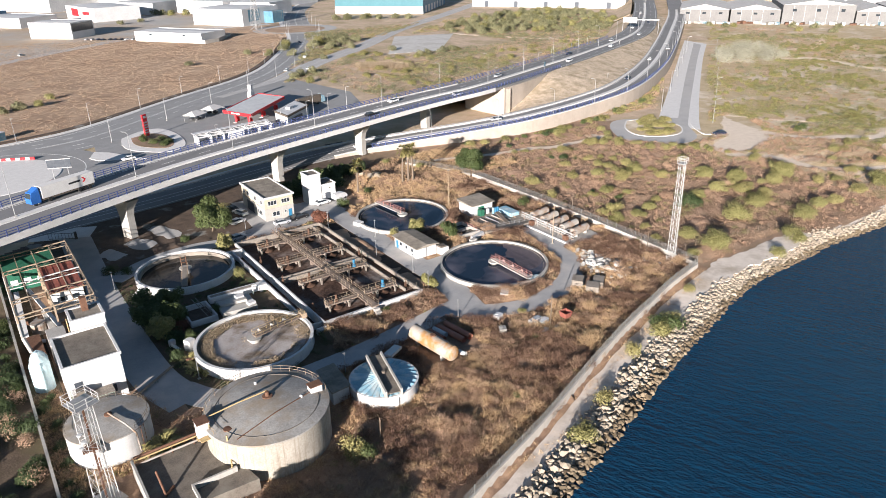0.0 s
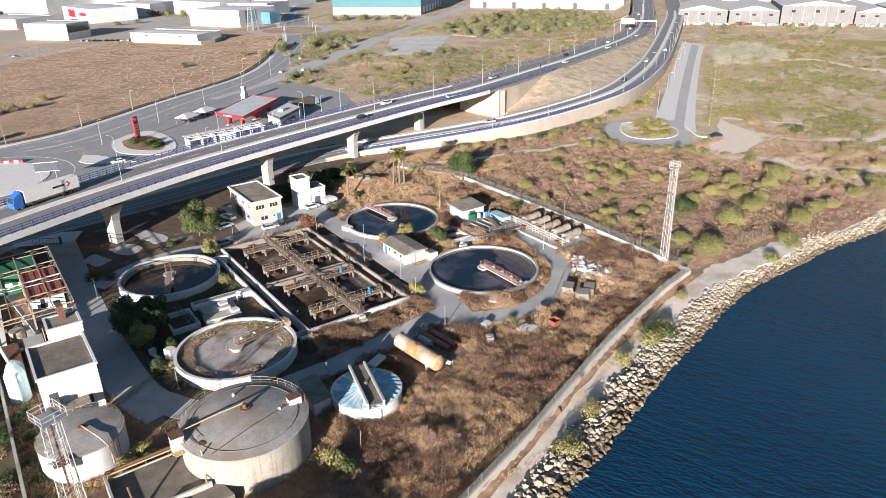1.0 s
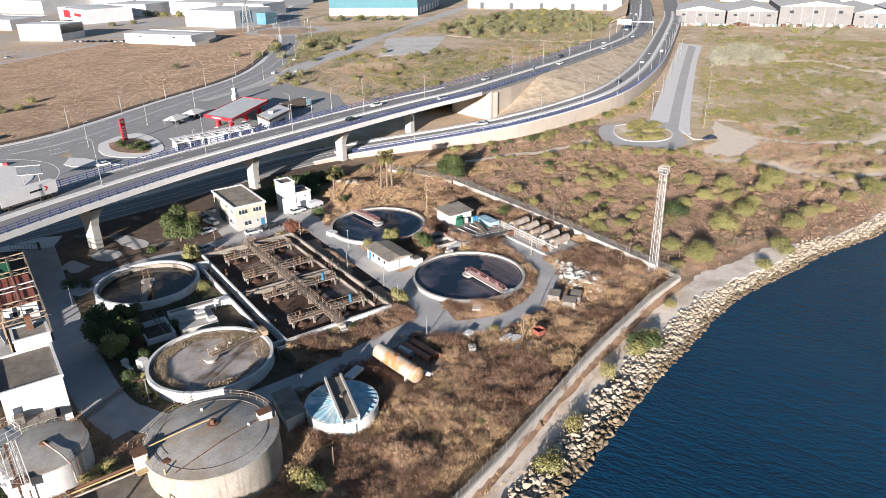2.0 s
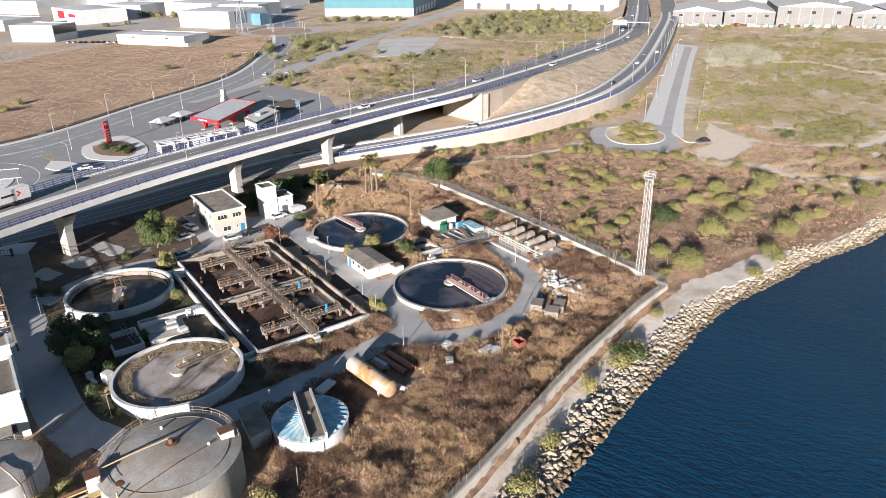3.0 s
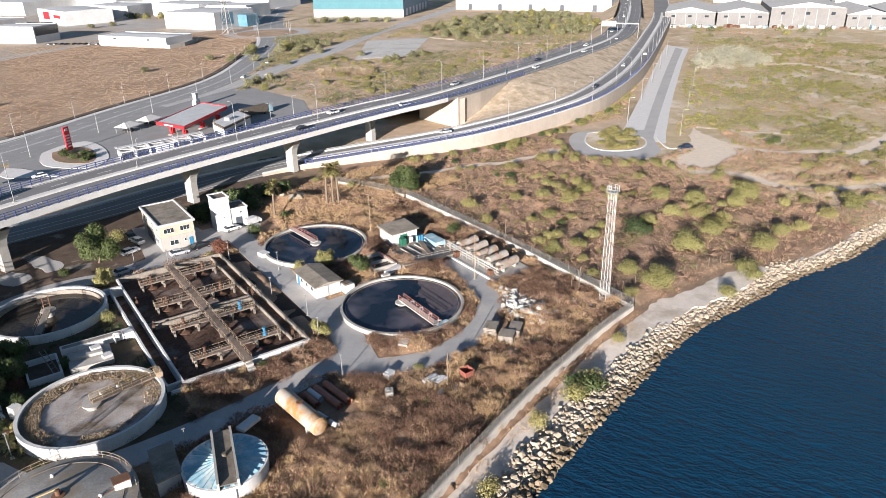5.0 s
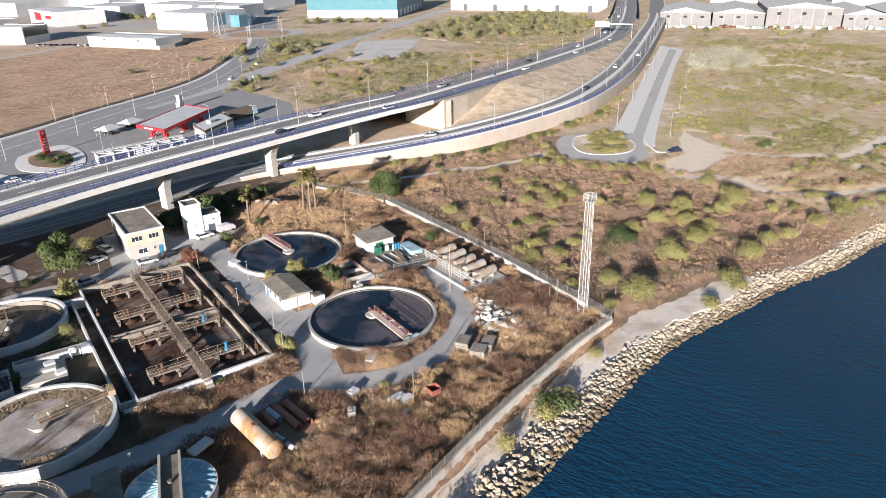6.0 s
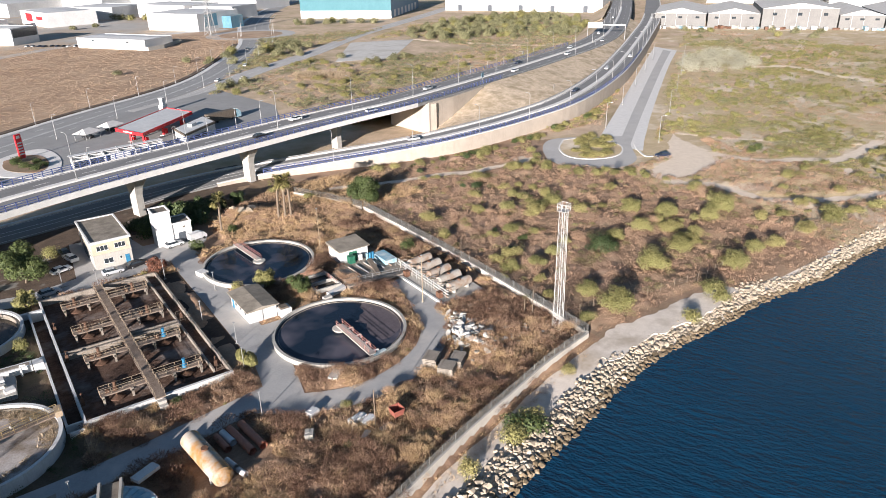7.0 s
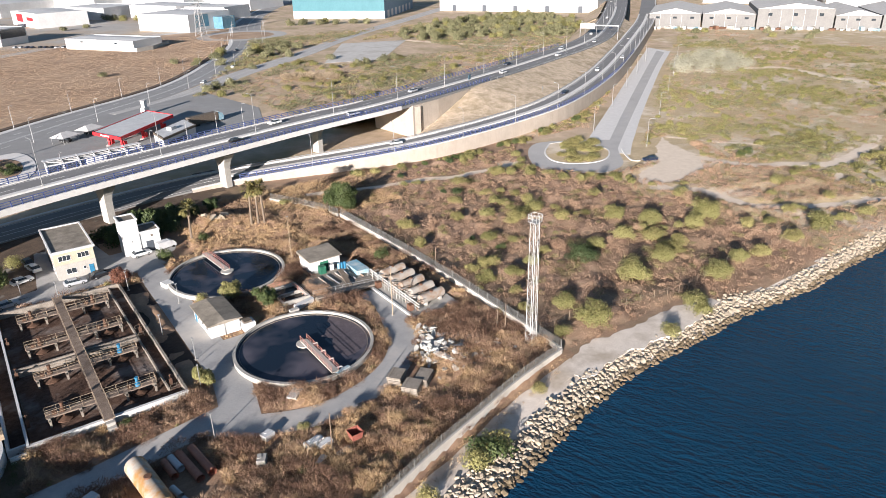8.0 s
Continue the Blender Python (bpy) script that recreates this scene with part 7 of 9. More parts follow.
def tree(x, y, r, h, key, label, trunk_r=0.22, group=""):
    """A tree: tapered trunk, limbs and a crown of several lobes of leaves."""
    t = thing("tree", label, "tree", group, (x, y, land_z(x, y) - 0.1))
    s = Shape()
    top = h - r * 0.9
    s.tube((0, 0, 0), (0.1 * r, 0, top * 0.6), trunk_r, trunk_r * 0.7, 8).tube((0.1 * r, 0, top * 0.6), (0.0, 0.1 * r, top + 0.3 * r), trunk_r * 0.7, trunk_r * 0.35, 8)
    bl = [(0, 0, top, r * 0.62)]
    for _ in range(11):
        a, q = rng.uniform(0, 6.28), rng.uniform(0.35, 0.68) * r
        b = (q * math.cos(a), q * math.sin(a), top + rng.uniform(-0.35, 0.6) * r, rng.uniform(0.28, 0.46) * r)
        bl.append(b)
        s.tube((0.05 * r, 0, top * 0.55), (b[0] * 0.8, b[1] * 0.8, b[2]), trunk_r * 0.4, trunk_r * 0.15, 5)
    part("trunk", s, M_BARK, t)
    mat = {"green": M_LEAFGREEN, "dark": M_LEAFDARK, "olive": M_LEAFOLIVE, "yellow": M_LEAFYELLOW, "red": M_LEAFRED}[key]
    part("crown", raw_mesh("crown", leaf_cloud(bl, 3400 if r < 4 else 9000, (0.075 if r < 4 else 0.05) * max(r, 2.2), rng), mat), mat, t)
    return t


def stuff_leaves(name, mat, label, category, places, leaf, per):
    """One joined mesh of many plants: places of (x, y, r, h)."""
    s = Shape()
    for x, y, r, h in places:
        z = land_z(x, y)
        b = []
        for k in range(4):
            a, q = rng.uniform(0, 6.28), rng.uniform(0.1, 0.55) * r
            b.append((x + q * math.cos(a), y + q * math.sin(a), z + h * rng.uniform(0.3, 0.6), rng.uniform(0.35, 0.6) * min(r, h * 1.2)))
        n0 = len(s.v)
        leaf_cloud(b, per, leaf * rng.uniform(0.8, 1.2), rng, s)
    ob = new(name, raw_mesh(name, s, mat))
    return tagged(ob, label, category, kind="stuff")


NPR = np.random.default_rng(11)


def joined(name, v, k, mat, label, category):
    """One mesh of separate k-cornered faces from an (n, k, 3) array."""
    n = len(v)
    me = bpy.data.meshes.new(name)
    me.vertices.add(n * k)
    me.vertices.foreach_set("co", v.reshape(-1))
    me.loops.add(n * k)
    me.loops.foreach_set("vertex_index", np.arange(n * k, dtype=np.int32))
    me.polygons.add(n)
    me.polygons.foreach_set("loop_start", np.arange(0, n * k, k, dtype=np.int32))
    me.update(calc_edges=True)
    me.materials.append(mat)
    return tagged(new(name, me), label, category, kind="stuff")


def spread_places(places, per):
    a = np.repeat(np.array([(x, y, land_z(x, y), r, h) for x, y, r, h in places]), per, axis=0)
    n = len(a)
    ang, q = NPR.uniform(0, 6.283, n), np.sqrt(NPR.uniform(0, 1, n))
    return a, n, ang, q


def strands(name, mat, label, category, places, per, length, width, lift=0.8):
    """Dry stalks: thin three-cornered blades fanning out of mounds (x, y, r, h)."""
    a, n, ang, q = spread_places(places, per)
    dome = np.sqrt(1 - q * q * 0.9)
    base = np.stack([a[:, 0] + np.cos(ang) * q * a[:, 3] * 0.85, a[:, 1] + np.sin(ang) * q * a[:, 3] * 0.85, a[:, 2] - 0.04 + a[:, 4] * dome * NPR.uniform(0.0, 0.75, n)], 1)
    way = np.stack([np.cos(ang) * q + NPR.normal(0, 0.55, n), np.sin(ang) * q + NPR.normal(0, 0.55, n), lift * (0.35 + dome) * NPR.uniform(0.2, 1.2, n)], 1)
    way /= np.linalg.norm(way, axis=1)[:, None]
    size = length * NPR.uniform(0.6, 1.35, n)[:, None]
    turn = NPR.uniform(0, 6.283, n)
    side = np.stack([np.cos(turn), np.sin(turn), NPR.normal(0, 0.3, n)], 1) * (width * NPR.uniform(0.6, 1.5, n))[:, None]
    return joined(name, np.stack([base - side, base + side, base + way * size], 1), 3, mat, label, category)


def carpet(name, mat, label, category, places, per, leaf):
    """Leafy low plants: small three-cornered leaves over mounds (x, y, r, h)."""
    a, n, ang, q = spread_places(places, per)
    dome = np.sqrt(1 - q * q * 0.95)
    c = np.stack([a[:, 0] + np.cos(ang) * q * a[:, 3], a[:, 1] + np.sin(ang) * q * a[:, 3], a[:, 2] + a[:, 4] * dome * NPR.uniform(0.45, 1.05, n)], 1)
    nrm = np.stack([np.cos(ang) * q, np.sin(ang) * q, 0.5 + dome * 0.6], 1) + NPR.normal(0, 0.45, (n, 3))
    nrm /= np.linalg.norm(nrm, axis=1)[:, None]
    t = np.cross(nrm, NPR.normal(0, 1, (n, 3)))
    t /= np.linalg.norm(t, axis=1)[:, None]
    b = np.cross(nrm, t)
    l, w = (leaf * NPR.uniform(0.7, 1.4, n))[:, None], (leaf * NPR.uniform(0.4, 0.8, n))[:, None]
    return joined(name, np.stack([c - t * l, c + t * l * 0.7 + b * w, c + t * l * 0.6 - b * w], 1), 3, mat, label, category)


def scatter(n, x0, x1, y0, y1, ok, r0, r1, flat=0.8):
    out = []
    for _ in range(n * 8):
        if len(out) >= n:
            break
        x, y = rng.uniform(x0, x1), rng.uniform(y0, y1)
        if ok(x, y):
            r = rng.uniform(r0, r1)
            out.append((x, y, r, r * flat * rng.uniform(0.8, 1.2)))
    return out


def palm(x, y, h, label, lean=0.0, z=None):
    t = thing("palm_tree", label, "palm tree", "", (x, y, land_z(x, y) - 0.1))
    s = Shape()
    pts = [(lean * (k / 6) ** 2, 0, h * k / 6) for k in range(7)]
    for k, (a, b) in enumerate(zip(pts, pts[1:])):
        s.tube(a, b, 0.3 - 0.015 * k, 0.285 - 0.015 * k, 9)
    part("trunk", s, M_BARK, t)
    top = Vector(pts[-1])
    skirt = Shape()
    for _ in range(70):
        a = rng.uniform(0, 6.28)
        d = Vector((math.cos(a), math.sin(a), 0))
        p = top + Vector((0, 0, -rng.uniform(0.1, 1.3)))
        q = p + d * rng.uniform(0.5, 0.9) - Vector((0, 0, rng.uniform(0.5, 1.3)))
        n = Vector((-d.y, d.x, 0)) * 0.12
        skirt.add([tuple(p - n), tuple(p + n), tuple(q)], [(0, 1, 2)])
    part("dead_fronds", raw_mesh("dead_fronds", skirt, M_REED), M_REED, t, "dry hanging fronds")
    s = Shape()
    for k in range(60):
        a, e = rng.uniform(0, 6.28), rng.uniform(-0.55, 1.3)
        d = Vector((math.cos(a), math.sin(a), 0))
        stem, L = top + Vector((0, 0, 0.1)), rng.uniform(1.2, 1.7)
        hub_ = stem + (d * math.cos(e) + Vector((0, 0, math.sin(e)))) * L
        for j in range(11):
            w = (j - 5) / 5 * 1.25
            side = Vector((-d.y, d.x, 0))
            tip = hub_ + (d * math.cos(e - 0.25) * math.cos(w) + side * math.sin(w) + Vector((0, 0, math.sin(e - 0.35) * math.cos(w) - 0.1))) * rng.uniform(1.0, 1.3)
            n = (tip - hub_).cross(Vector((0.3, 0.2, 1))).normalized() * 0.12
            s.add([tuple(hub_ - n), tuple(hub_ + n), tuple(tip)], [(0, 1, 2)])
        n = side * 0.03
        s.add([tuple(stem - n), tuple(stem + n), tuple(hub_ + n), tuple(hub_ - n)], [(0, 1, 2, 3)])
    part("fronds", raw_mesh("fronds", s, M_LEAFYELLOW), M_LEAFYELLOW, t, "green fan fronds")
    return t


def low_palm(x, y, r, label):
    t = thing("dwarf_palm", label, "palm", "dwarf palms", (x, y, land_z(x, y)))
    for k in range(26):
        a, e = rng.uniform(0, 6.28), rng.uniform(0.35, 1.25)
        s = Shape()
        d, side = Vector((math.cos(a), math.sin(a), 0)), Vector((-math.sin(a), math.cos(a), 0))
        p = Vector((0, 0, 0.1))
        for j in range(5):
            q = p + (d * math.cos(e) + Vector((0, 0, math.sin(e)))) * r * 0.26
            for sg in (-1, 1):
                tip = q + side * sg * r * 0.24 + (q - p) * 0.7
                s.add([tuple(p), tuple(q), tuple(tip)], [(0, 1, 2)])
            p, e = q, e - 0.32
        part("frond", raw_mesh("frond", s, M_LEAFYELLOW), M_LEAFYELLOW, t)


palm(56.4, 61.4, 9.4, "tall fan palm with dry skirt beside two others", 0.5)
palm(57.8, 60.4, 8.6, "tall fan palm with dry skirt beside two others", 0.2)
palm(59.2, 60.0, 9.2, "tall fan palm with dry skirt beside two others", -0.3)
palm(41.8, 62.2, 8.2, "single fan palm with a thick dry skirt", 0.2)
tree(-1.0, 61.0, 5.3, 8.2, "green", "broad dense green tree in the dirt yard")
tree(80.8, 60.5, 4.9, 7.2, "green", "broad green tree beside the fence")
tree(38.5, 27.2, 2.4, 4.2, "olive", "small olive tree beside the pump building")
tree(42.8, 19.0, 2.5, 4.6, "green", "small green tree between two round tanks")
tree(25.4, 1.8, 1.9, 3.0, "olive", "small olive tree at the lane corner")
tree(22.6, 47.8, 2.5, 4.2, "red", "small reddish half-dry tree at the basin corner")
tree(-2.4, 47.6, 2.4, 3.6, "olive", "small brownish olive tree beside the lane")
# Unseen trees, added to throw shade over the grass by the digester.
for x, y, r, h in ((-36, -54, 4.6, 8.6), (-30, -56, 4.2, 8.0), (-42, -50.5, 4.4, 8.2)):
    tree(x, y, r, h, "dark", "tall dark green tree out of view, added to cast shade", 0.3, "trees at the end of the works")
for x, y, r in ((26.5, 74.0, 2.8), (31.5, 76.0, 3.2), (37.0, 75.5, 3.4), (42.0, 76.5, 3.0), (47.0, 79.0, 2.6), (34.0, 80.5, 2.8), (52.5, 80.0, 2.2)):
    tree(x, y, r, r * 1.7, "dark", "dense dark green tree below the viaduct", 0.16, "trees below the viaduct")
for x, y, r in ((-25.4, 23.4, 3.4), (-26.6, 19.2, 3.2), (-25.6, 15.0, 3.0), (-22.2, 18.6, 3.1), (-21.2, 24.8, 2.8)):
    tree(x, y, r, r * 1.75, rng.choice(("green", "olive", "green", "dark")), "dense dark green tree beside the round tank", 0.16, "trees by the round tank")
for key, x, y, r, h in (("dark", -24.0, 12.5, 2.2, 2.4), ("red", -22.4, 15.2, 2.0, 2.6), ("dark", -25.8, 6.2, 1.7, 2.0), ("green", -27.6, 50.2, 2.2, 1.8), ("green", -24.6, 48.2, 1.7, 1.6), ("olive", -5.4, 31.2, 1.7, 2.2),
                        ("green", -22.0, 8.6, 1.4, 3.4), ("green", -14.9, 18.2, 1.3, 2.2), ("yellow", -12.4, -34.6, 2.4, 3.2), ("green", -11.4, -35.8, 2.0, 2.2), ("green", 34.0, 56.4, 1.8, 2.4), ("olive", 33.6, 29.8, 1.4, 2.2),
                        ("green", 12.4, -1.6, 1.2, 1.2), ("green", 27.0, 72.0, 3.0, 4.0), ("dark", 31.0, 73.5, 3.6, 4.6), ("dark", 36.0, 72.0, 3.4, 4.4), ("dark", 40.0, 70.5, 3.0, 3.6), ("green", 44.5, 61.0, 1.8, 2.0), ("dark", 24.6, 78.0, 2.8, 3.4), ("dark", 40.5, 76.5, 2.6, 3.0), ("dark", 41, 83.5, 2.4, 2.6), ("green", 46, 80, 1.8, 2.0), ("dark", 36, 80, 2.6, 2.8), ("green", 52, 80, 1.6, 1.6), ("olive", 64, 84, 1.6, 1.4), ("olive", 70, 72, 1.6, 1.4), ("brush", 62, 70, 2.0, 1.6), ("brush", 66, 64, 2.0, 1.6),
                        ("green", 52.0, -37.6, 3.4, 3.2), ("olive", 49.6, -38.2, 2.8, 2.6), ("olive", 53.6, -37.0, 2.4, 2.6), ("yellow", 39.6, -40.0, 2.0, 2.2), ("yellow", 25.0, -46.8, 2.2, 2.4), ("olive", 16.0, -51.4, 2.6, 2.6), ("yellow", 66.4, -31.6, 1.5, 1.8),
                        ("olive", 97.0, -33.4, 2.2, 2.4), ("yellow", 66.5, 22.8, 1.3, 1.4), ("green", 72.5, 25.5, 2.4, 2.4), ("olive", 20.0, 48.6, 1.0, 1.4), ("green", -8.6, 58.5, 1.6, 1.6), ("olive", 5.5, 73.0, 2.4, 2.6),
                        ("green", 28.8, -26.6, 0.9, 0.8), ("green", 7.8, -33.6, 1.0, 0.8), ("olive", 33.2, -18.2, 1.2, 1.1), ("green", 14.5, -38.4, 1.0, 0.8), ("dark", -47.2, -27.0, 2.4, 2.6), ("green", -46.0, -30.2, 2.2, 2.6), ("dark", -47.0, 3.0, 1.2, 1.6), ("green", -46.8, 4.6, 1.0, 1.3)):
    bush(key, x, y, r, h, group="shrubs of the works")
for x, y, r in ((-34.2, -16.6, 2.4), (-35.0, -18.6, 2.0), (-23.8, -1.2, 1.5), (-24.2, 3.9, 1.5), (-24.6, 0.8, 1.4), (-17.2, -11.4, 1.0)):
    low_palm(x, y, r, "low spreading palm with yellow-green fronds")

# West scrub: mostly dark leaf tones, standing in for shade of unseen trees.
for _ in range(190):
    x, y = rng.uniform(-66, -49.4), rng.uniform(-45, 40)
    r = rng.uniform(1.3, 2.8)
    bush(rng.choice(("dark", "green", "dark", "dark", "brush")), x, y, r, r * 0.9, join=True)
for k in range(34):
    x = rng.uniform(96, 205)
    y = float(np.interp(x, [78, 108, 132, 168, 205], [90, 82.5, 79.5, 84.5, 94])) - rng.uniform(0.5, 4.0)
    r = rng.uniform(1.2, 2.3)
    bush(rng.choice(("yellow", "olive", "green")), x, y, r, r * 0.95, group="shrubs below the retaining wall")
for k in range(90):
    x = rng.uniform(205, 345)
    y = float(np.interp(x, [203, 254, 310, 386], [97, 123.5, 160, 213])) - rng.uniform(0.8, 7.5)
    if free(x, y, 0.8):
        r = rng.uniform(0.8, 1.7)
        bush(rng.choice(("yellow", "olive", "brush")), x, y, r, r * 0.9, join=True)
# Scrub between the fence and the access road
OLIVE_AT = [(87.8, -22.8, 4.7), (88.4, -14.8, 3.2), (84.3, 3.4, 3), (89.7, 1.4, 2.7), (96.8, 3.4, 2.8), (108.9, -13.6, 4.8), (119.6, -13, 3.7), (107.5, -30.3, 3.8), (122.7, -24.4, 4.1), (132.3, -23, 3.1), (134.7, 2.6, 4.1), (148.9, -2.7, 5.2), (141.8, -4.7, 3.3), (164.9, -23.1, 4.4), (114, 1.1, 3), (97.7, 19, 3), (131.4, 11.2, 3.7), (157.8, -14.6, 2.4), (123.3, 0.4, 3.1)]
YELLOW_AT = [(84, 7.9, 2.1), (102.9, 6.3, 2.2), (84.7, -5.1, 1.8), (82.9, 25.5, 2.3), (86.1, 37.6, 2.8), (77.7, -9.1, 1.5), (128.5, -3.6, 3.5), (109.1, 24, 3.5), (122.6, 33.7, 2.6), (99.8, 34.5, 2.4), (151.7, -12.6, 2.4), (167.6, -13.3, 2.2), (117.3, 45, 2.1), (130.1, -9.1, 2.8), (139, -23.5, 2.8), (152, -23.7, 3), (120.6, 17.9, 2.6), (138.7, 25, 2.3), (106.9, 44.9, 2.4), (82.2, -10.7, 1.8)]
LARGE_AT = OLIVE_AT + YELLOW_AT + [(107.1, -0.9, 4.4)]
for x, y, r in LARGE_AT:
    key = "olive" if (x, y, r) in OLIVE_AT else "yellow" if (x, y, r) in YELLOW_AT else "dark"
    bush("wide_" + key, x, y, r * 0.9, r * rng.uniform(0.85, 1.1), "broad %s shrub with several stems in dry scrub" % {"olive": "olive-green", "yellow": "yellow-green", "dark": "dark green"}[key])
count = 0
for _ in range(2600):
    if count >= 110:
        break
    cx, cy = rng.uniform(80, 205), rng.uniform(-30, 84)
    if rng.random() > 0.35 + 1.3 * noise.noise((cx * 0.045, cy * 0.045, 3.0)) + (0.25 if 84 < cx < 135 and -22 < cy < 34 else 0):
        continue
    key = rng.choices(("olive", "yellow", "green", "dark", "brush"), (5, 3, 0.7, 0.5, 4.0))[0]
    lie, size = rng.uniform(0, 3.14), rng.uniform(0.7, 1.3)
    for k in range(rng.choice((1, 2, 3, 3, 4, 5))):
        q = rng.gauss(0, 2.2) * size
        x, y = cx + math.cos(lie) * q + rng.gauss(0, 0.7), cy + math.sin(lie) * q + rng.gauss(0, 0.7)
        lim = float(np.interp(x, [78, 108, 132, 168, 205], [76, 80, 77, 82, 92]))
        if x < 79.5 or y > lim or y - shore_y(x) < 11 or any((x - a) ** 2 + (y - b) ** 2 < (c + 0.6) ** 2 for a, b, c in LARGE_AT) or not free(x, y, 0.8):
            continue
        r = rng.uniform(0.8, 2.2) * size * (1.1 if key in ("olive", "yellow") else 0.85)
        bush(key, x, y, r, r * rng.uniform(0.8, 1.15), join=x > 116)
    count += 1
for x, y, _r, _h in scatter(46, 156, 185, 47, 72, lambda x, y: (x - 170 - 0.0) ** 2 / 170 + (y - 59.5 - 0.55 * (x - 170)) ** 2 / 70 < 1, 1, 2):
    r = rng.uniform(1.3, 2.3)
    bush(rng.choice(("yellow", "yellow", "olive")), x, y, r, r * 0.75, "rounded yellow-green shrub on the loop island", "shrubs of the loop island", 0.2)
for x, y in ((140, 52), (143, 47), (141, 58), (147, 38), (152, 35), (157, 33.5), (144, 42), (146, 63), (149, 69)):
    bush("olive", x, y, rng.uniform(1.8, 2.6), rng.uniform(1.5, 2.1), group="shrubs beside the turning loop")
for x, y, r, h in ((318, 131, 7, 6.5), (327, 124, 7, 7), (337, 117, 6.5, 6), (326, 137, 8, 8), (336, 131, 8, 8.5), (345, 124, 7, 7.5), (352, 117, 6, 6), (338, 142, 7, 8), (349, 138, 7.5, 8), (360, 130, 7, 7), (358, 147, 7, 7.5), (368, 140, 6, 7)):
    bush("silver", x, y, r, h, group="silvery thicket")


def plant_joined(where):
    for k_, s_ in JOINED.items():
        if s_.v:
            tagged(new("shrub_mass", raw_mesh("shrub_mass", s_, BUSH[k_][0].materials[0])), WORDS[k_] + where, "scrub", kind="stuff")
        JOINED[k_] = Shape()


for _ in range(4000):
    x, y = rng.uniform(155, 430), rng.uniform(-28, 190)
    if not (y < 0.665 * x - 64 and free(x, y, 1.5)) or rng.random() > 0.3 + 1.1 * noise.noise((x * 0.02, y * 0.02, 6.0)) - 0.0006 * (x - 200):
        continue
    r = rng.uniform(0.8, 1.9) * (1.3 if rng.random() < 0.15 else 1.0)
    bush("far_olive" if rng.random() < 0.55 else "far_yellow", x, y, r, r * 0.9, join=True)
plant_joined(" massed further off")


def patch(x, y, k, seed):
    return noise.noise((x * k, y * k, seed)) + 0.5 * noise.noise((x * k * 3.1, y * k * 3.1, seed + 7))


def meadow(x, y):
    return y < 0.665 * x - 66 and y - shore_y(x) > 11 and x > 190 and free(x, y, 1) and seg_far(x, y, [(340, 122), (366, 103), (357, 76), (360, 30)]) > 3


carpet("meadow_scrub", M_LEAFOLIVE, "low olive-green scrub over the far meadow", "scrub", scatter(3000, 192, 470, -45, 250, lambda x, y: meadow(x, y) and rng.random() < 0.18 + 1.5 * patch(x, y, 0.03, 5) - 0.0010 * (x - 200), 0.7, 2.3, 0.6), 70, 0.17)
carpet("meadow_scrub_bright", M_LEAFYELLOW, "low yellow-green scrub over the far meadow", "scrub", scatter(2000, 192, 440, -45, 230, lambda x, y: meadow(x, y) and rng.random() < 0.12 + 1.5 * patch(x, y, 0.035, 15) - 0.001 * (x - 200), 0.6, 2.0, 0.6), 60, 0.17)
carpet("meadow_brush", M_BRUSH, "dry reddish brush over the far meadow", "brush", scatter(3000, 192, 480, -45, 260, lambda x, y: meadow(x, y) and rng.random() < 0.5 + 0.9 * patch(x, y, 0.02, 25), 0.6, 1.8, 0.4), 36, 0.16)
carpet("meadow_thicket", M_LEAFFAR, "scattered round dark shrubs over the far meadow", "scrub", scatter(150, 196, 450, -30, 240, lambda x, y: meadow(x, y) and rng.random() < 0.5, 1.6, 3.2, 0.75), 120, 0.28)


def wall_foot(x, y):
    top = float(np.interp(x, [168, 203, 254, 310, 386], [88, 97, 123.5, 160, 213]))
    return top - 11 < y < top - 1.2 and free(x, y, 0.2)


carpet("wall_foot_scrub", M_LEAFYELLOW, "low yellow-green scrub at the foot of the retaining wall", "scrub", scatter(420, 168, 350, 75, 190, wall_foot, 0.6, 1.5, 0.7), 70, 0.16)
carpet("wall_foot_brush", M_BRUSH, "dry brown brush at the foot of the retaining wall", "brush", scatter(420, 168, 350, 75, 190, wall_foot, 0.6, 1.5, 0.5), 50, 0.16)


def near_scrub(x, y):
    lim = float(np.interp(x, [78, 108, 132, 168, 205], [74, 78, 75, 80, 90]))
    return y < lim and y - shore_y(x) > (10.5 if x < 113 else 5.5) and free(x, y, 0.4)


stuff_leaves("dead_brush", M_BRUSH, "dead grey-brown brushwood between the shrubs", "brush", scatter(1700, 79.5, 205, -33, 84, near_scrub, 0.7, 1.9, 0.75), 0.11, 60)
carpet("low_scrub", M_LEAFOLIVE, "low olive scrub between the shrubs", "scrub", scatter(420, 80, 205, -30, 84, near_scrub, 0.6, 1.4, 0.7), 90, 0.13)


def verge(x, y):
    return deck_y(x) + W_DECK + 14 < y < west_y(x) - 30 and abs(y - (0.78 * x + 178)) > 11 and not (186 < x < 288 and 276 < y < 366) and not (x < 116 and y < 240)


carpet("roadside_scrub", M_LEAFFAR, "olive-green scrub between the roads", "scrub", scatter(2600, 80, 440, 140, 430, lambda x, y: verge(x, y) and rng.random() < 0.35 + 1.3 * patch(x, y, 0.018, 9), 1.0, 2.8, 0.65), 52, 0.25)
